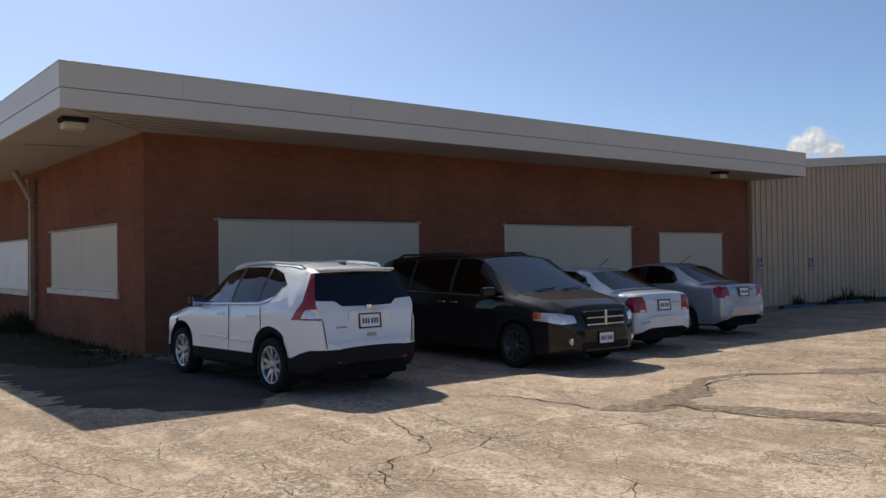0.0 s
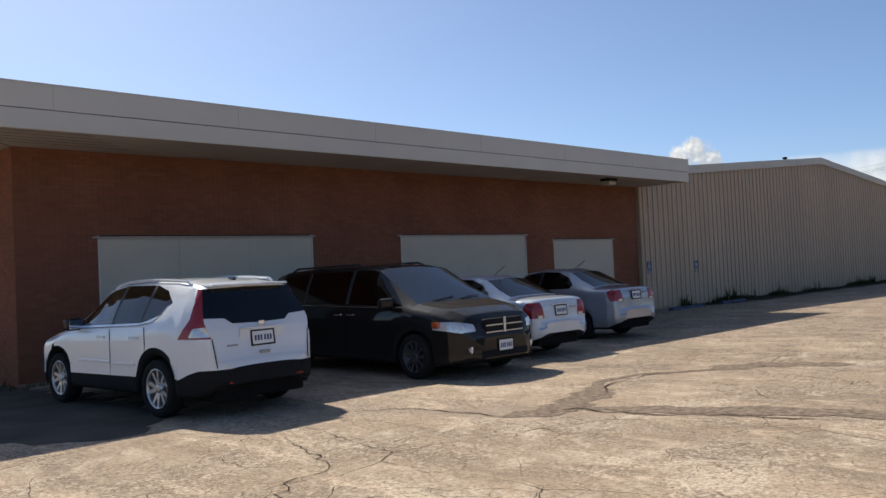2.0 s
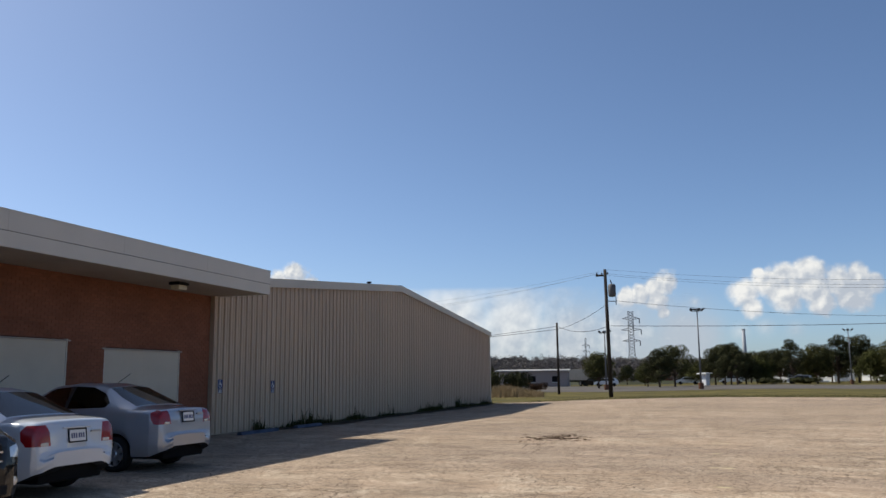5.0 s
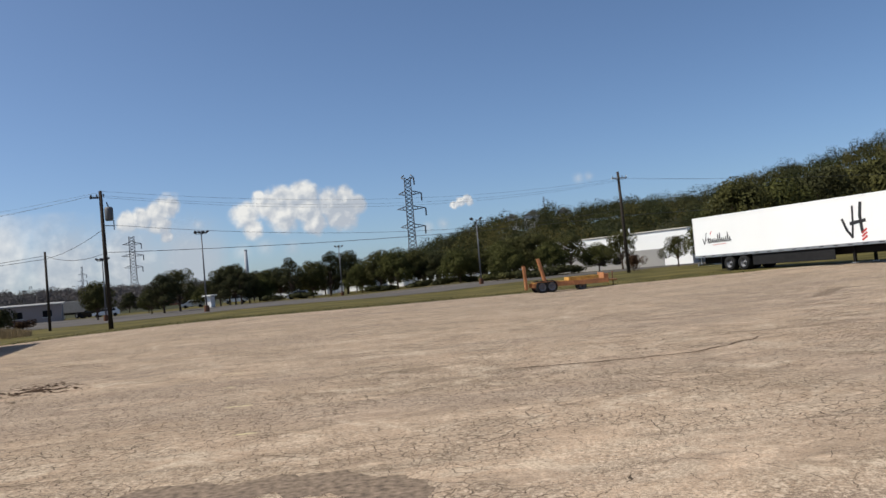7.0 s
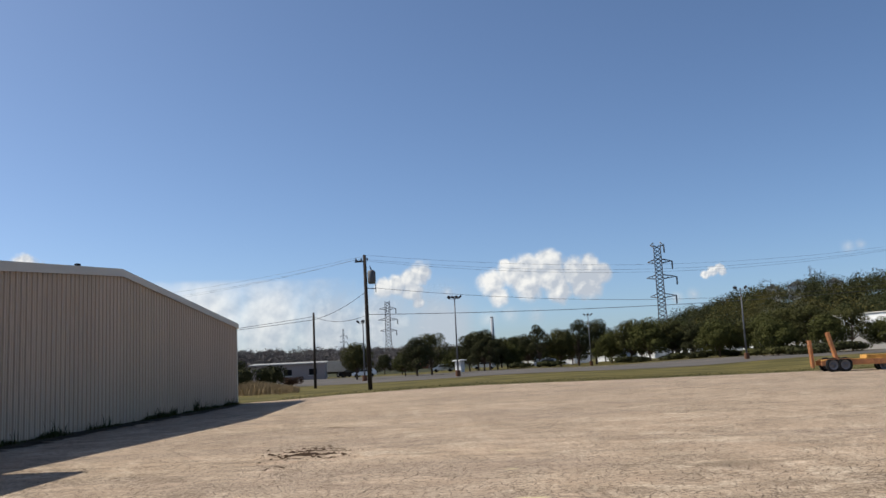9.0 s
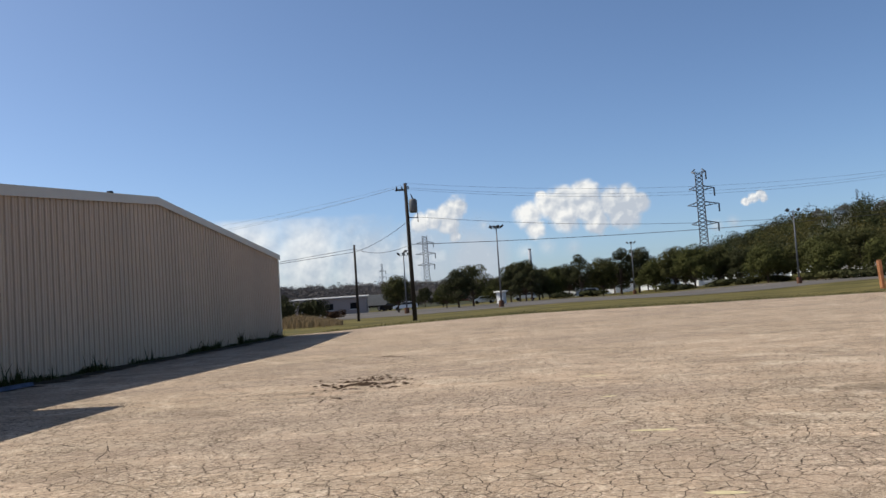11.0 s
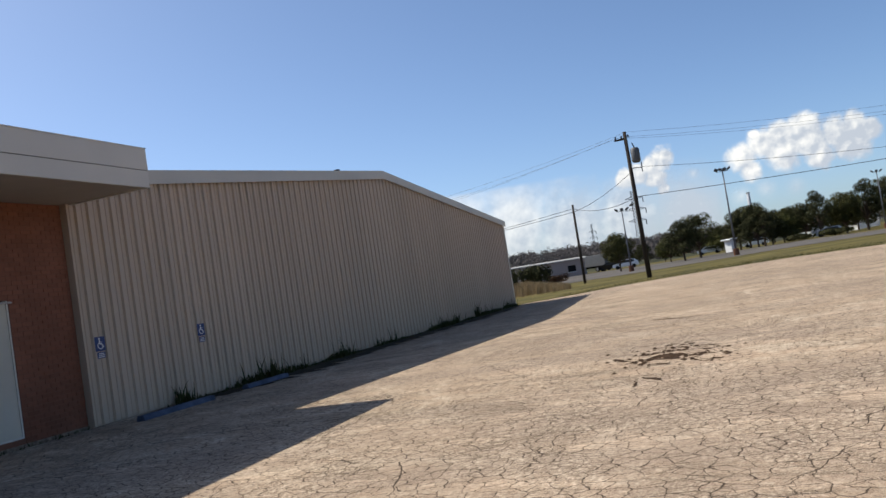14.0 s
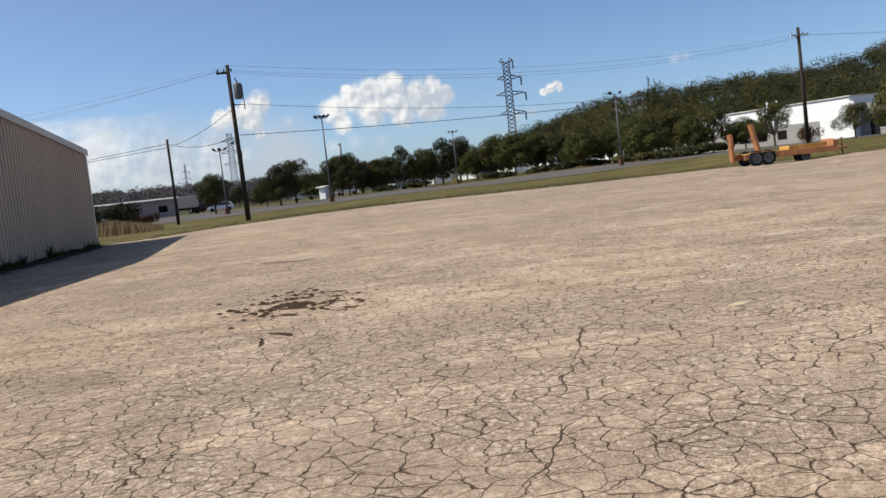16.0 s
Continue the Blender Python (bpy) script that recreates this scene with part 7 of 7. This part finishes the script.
def far_car(az, d, rz, paint, label):
    x, y = spot(az, d)
    t = thing("parked_car", label, "car", x, y, ground_z(x, y), rz, group="cars in the far car park")
    b = bmesh.new()
    upright(b, [(-2.2, 0.35), (2.2, 0.35), (2.2, 0.8), (1.3, 0.95), (0.7, 1.45), (-1.6, 1.5), (-2.2, 0.95)], -0.85, 0.85)
    bmesh.ops.bevel(b, geom=list(b.edges), offset=0.06, segments=2, affect="EDGES")
    part("body", b, paint, t)
    for s in (-1, 1):
        part("side_window", upright(bmesh.new(), [(-1.5, 1.0), (0.95, 1.0), (0.6, 1.38), (-1.45, 1.42)], s * 0.852 - 0.004, s * 0.852 + 0.004), BLACK, t)
    part("windscreen", boxed(0.9, 1.1, -0.7, 0.7, 1.0, 1.2), BLACK, t)
    for x_ in (-1.4, 1.4):
        for s in (-1, 1):
            part("wheel", lathe(bmesh.new(), [(0.001, 0.09), (0.2, 0.1), (0.32, 0.08), (0.32, -0.1), (0.001, -0.1)], 16, "y", (x_, s * 0.78, 0.32)), RUBBER, t)


far_car(7.2, 150, 96, PAINT_WHITE, "white van parked across the far car park")
far_car(-1.0, 165, 80, PAINT_WHITE, "white car parked beneath the trees")
far_car(1.8, 168, 85, PAINT_PALE, "pale silver car parked beneath the trees")
far_car(-5.2, 155, 80, PAINT_SILVER, "silver car parked beneath the trees")
far_car(8.1, 160, 85, PAINT_BLACK, "dark car parked near the depot")
def box_trailer(az, d, rz, label):
    """A plain freight trailer on its legs and wheels."""
    x, y = spot(az, d)
    t = thing("box_trailer", label, "trailer", x, y, ground_z(x, y), rz, group="")
    part("body", boxed(-4, 4, -1.2, 1.2, 1.1, 3.3, bevel=0.06), TRANSFORMER, t)
    part("chassis", boxed(-3.8, 3.8, -0.5, 0.5, 0.8, 1.1), DARK, t)
    for s in (-1, 1):
        part("landing_leg", boxed(2.4, 2.55, s * 0.8 - 0.07, s * 0.8 + 0.07, 0, 1.1), STEEL, t)
        for xx in (-3.0, -1.9):
            truck_wheel(t, xx, s * 1.0, 0, s, w=0.4, rim=TOWER)


box_trailer(9.2, 172, 60, "dark grey freight trailer parked beside the depot")
for k, (a, b, d) in enumerate(((-27, -3, 118), (-26, -6, 133))):
    pts_ = [spot(a + (b - a) * j / 10, d) for j in range(11)]
    ribbon("kerb_line", pts_, 0.45, PAVING, 0.05, "pale concrete kerb strip in the car park", "kerb", 0.1, 50 + k)


def billboard(x, y, z):
    t = thing("billboard", "small dark billboard on posts on the far ridge", "billboard", x, y, z - 6, -82, group="far billboards")
    part("panel", boxed(-2.4, 2.4, -0.15, 0.15, 5.2, 6.9, bevel=0.04), BLACK, t)
    for s in (-1.2, 1.2):
        part("post", rod(bmesh.new(), (s, 0, 0), (s, 0, 5.2), 0.18), TOWER, t)


billboard(346.6, 77.5, 1.2)
billboard(349.3, 63.9, 1.4)


# ---- clouds: far backdrop sheets ----
def cloud(az, el, wide, high, puffs, seed, label, thin=0.0):
    """A cumulus on a sheet 2.6 km off; puffs are (x, z, radius) in shares of the sheet's height."""
    d = 2600
    x, y = spot(az, d)
    z = 1.6 + d * math.tan(radians(el))
    W, H = d * math.tan(radians(wide)), d * math.tan(radians(high))
    m = bpy.data.materials.new("cloud_white")
    m.use_nodes = True
    n, l = m.node_tree.nodes, m.node_tree.links
    n.remove(n["Principled BSDF"])
    tc = n.new("ShaderNodeTexCoord").outputs["Object"]
    sc = n.new("ShaderNodeVectorMath")
    sc.operation = "MULTIPLY"
    sc.inputs[1].default_value = (1 / H, 0, 1 / H)
    l.new(tc, sc.inputs[0])

    def fbm(scale, detail, dist=0.0, shift=(0, 0)):
        t = n.new("ShaderNodeTexNoise")
        t.inputs["Scale"].default_value, t.inputs["Detail"].default_value, t.inputs["Distortion"].default_value = scale, detail, dist
        t.inputs["Roughness"].default_value = 0.5
        off = n.new("ShaderNodeVectorMath")
        off.inputs[1].default_value = (seed * 3.7 - shift[0], seed, -shift[1])
        l.new(sc.outputs[0], off.inputs[0]), l.new(off.outputs[0], t.inputs["Vector"])
        return t.outputs[0]

    def op(kind, a, b):
        o = n.new("ShaderNodeMath")
        o.operation = kind
        for k, v in enumerate((a, b)):
            if isinstance(v, (int, float)):
                o.inputs[k].default_value = v
            else:
                l.new(v, o.inputs[k])
        return o.outputs[0]

    def mass(dx, dz):
        total = None
        for px, pz, pr in puffs:
            dist = n.new("ShaderNodeVectorMath")
            dist.operation = "DISTANCE"
            dist.inputs[1].default_value = (px - dx, 0, pz - dz)
            l.new(sc.outputs[0], dist.inputs[0])
            one = op("SUBTRACT", 1.0, op("DIVIDE", dist.outputs["Value"], pr))
            total = one if total is None else op("MAXIMUM", total, one)
        return total

    body = mass(0, 0)
    billow = op("MULTIPLY", op("SUBTRACT", fbm(2.0 if thin else 4.4, 8), 0.5), 0.6 if thin else 0.8)
    field = op("ADD", body, op("ADD", billow, op("MULTIPLY", op("SUBTRACT", fbm(12.0, 5), 0.5), 0.16)))
    mr = n.new("ShaderNodeMapRange")
    mr.interpolation_type = "SMOOTHSTEP"
    mr.inputs[1].default_value, mr.inputs[2].default_value = 0.18 - 0.4 * thin, 0.58 + 1.6 * thin
    mr.inputs[4].default_value = 1.0 - thin
    l.new(field, mr.inputs[0])

    def fade(src, at):
        f = n.new("ShaderNodeMapRange")
        f.interpolation_type = "SMOOTHSTEP"
        f.inputs[1].default_value, f.inputs[2].default_value, f.inputs[3].default_value, f.inputs[4].default_value = at, at * 0.88, 0.0, 1.0
        l.new(op("ABSOLUTE", src, 0.0), f.inputs[0])
        return f.outputs[0]

    sepx = n.new("ShaderNodeSeparateXYZ")
    l.new(sc.outputs[0], sepx.inputs[0])
    alpha = op("MULTIPLY", mr.outputs[0], op("MULTIPLY", fade(sepx.outputs[2], 0.5), fade(sepx.outputs[0], 0.5 * W / H)))
    shade = n.new("ShaderNodeMapRange")
    shade.inputs[1].default_value, shade.inputs[2].default_value = 0.36, 0.98
    relief = op("MULTIPLY", op("SUBTRACT", fbm(5.0, 4), fbm(5.0, 4, shift=(0.05, -0.07))), 1.6 - 2.4 * thin)
    lit = op("MULTIPLY", op("SUBTRACT", body, mass(-0.06, 0.09)), 0.5 - 0.8 * thin)
    tone = op("ADD", op("ADD", op("MULTIPLY", fbm(2.2, 4), 0.7), op("ADD", relief, lit)), op("SUBTRACT", 0.22, op("MULTIPLY", sepx.outputs[0], 0.24)))
    l.new(tone, shade.inputs[0])
    mix = n.new("ShaderNodeMix")
    mix.data_type = "RGBA"
    mix.inputs[6].default_value, mix.inputs[7].default_value = (0.5, 0.54, 0.62, 1), (0.9, 0.885, 0.875, 1)
    l.new(shade.outputs[0], mix.inputs[0])
    em, tr, mx = n.new("ShaderNodeEmission"), n.new("ShaderNodeBsdfTransparent"), n.new("ShaderNodeMixShader")
    em.inputs[1].default_value = CLOUD_GLOW
    l.new(mix.outputs[2], em.inputs[0]), l.new(alpha, mx.inputs[0]), l.new(tr.outputs[0], mx.inputs[1]), l.new(em.outputs[0], mx.inputs[2])
    l.new(mx.outputs[0], n["Material Output"].inputs[0])
    vs, fs = [], []
    cols = 12
    for k in range(cols + 1):
        u = -W / 2 + W * k / cols
        for h in (-H / 2, H / 2):
            vs.append((u, -(u * u) / (2 * d), h))
    for k in range(cols):
        fs.append((2 * k, 2 * k + 2, 2 * k + 3, 2 * k + 1))
    ob = link_mesh("backdrop_cloud", vs, fs, m)
    ob.matrix_basis = pose(x, y, z, 0, 0, az - 90)
    ob.visible_shadow = False
    structure(ob, label, "cloud")


CLOUD_GLOW = 0.8
cloud(-5.6, 5.5, 10.5, 4.6, ((-0.8, -0.02, 0.3), (-0.5, 0.12, 0.3), (-0.58, 0.25, 0.13), (-0.25, 0.17, 0.3), (0.05, 0.22, 0.32), (0.1, 0.0, 0.42), (-0.25, -0.08, 0.4), (0.45, 0.05, 0.38), (0.65, 0.12, 0.27), (0.82, 0.04, 0.25), (0.58, -0.12, 0.35), (-0.7, -0.25, 0.24), (0.2, -0.2, 0.3)), 1, "large white cumulus cloud over the trees")
cloud(4.0, 5.6, 6.5, 3.6, ((0.25, 0.2, 0.34), (0.08, 0.08, 0.34), (-0.2, -0.02, 0.3), (-0.45, -0.06, 0.28), (0.1, -0.14, 0.3), (0.2, -0.38, 0.16)), 2, "white cumulus cloud beside the pylons")
cloud(11.5, 3.2, 24, 6.4, ((-1.5, 0.05, 0.7), (-0.9, 0.1, 0.75), (-0.3, 0.05, 0.75), (0.3, -0.05, 0.75), (0.9, -0.1, 0.7), (1.5, -0.1, 0.7)), 3, "long soft bank of pale cloud low in the sky", 0.17)
cloud(-16.8, 5.2, 3.2, 1.6, ((-0.4, -0.12, 0.26), (-0.1, -0.02, 0.34), (0.18, 0.1, 0.3), (0.3, -0.05, 0.28)), 4, "small white cloud above the hill")
cloud(-14.8, 3.6, 4.5, 1.8, ((-0.3, 0.0, 0.35), (0.3, 0.1, 0.35)), 5, "small faint cloud low over the trees", 0.45)
cloud(-25.2, 6.0, 3.4, 1.6, ((-0.2, 0.0, 0.35), (0.25, 0.05, 0.3)), 6, "small faint cloud above the hill", 0.5)
cloud(1.2, 4.9, 3.0, 1.2, ((0.0, 0.0, 0.45),), 7, "small wisp of cloud", 0.45)
cloud(28.9, 6.9, 6.0, 3.2, ((-0.2, -0.1, 0.42), (0.15, 0.08, 0.42), (0.45, -0.15, 0.35)), 8, "white cumulus cloud above the metal roof")
cloud(33.8, 7.3, 5.0, 1.6, ((-0.3, -0.1, 0.3), (0.4, -0.12, 0.3)), 9, "faint low cloud above the metal roof", 0.35)
cloud(-3.5, 2.9, 9, 2.2, ((-0.9, 0.0, 0.4), (-0.2, 0.1, 0.4), (0.6, 0.0, 0.4)), 10, "pale thin cloud behind the lamp posts", 0.5)
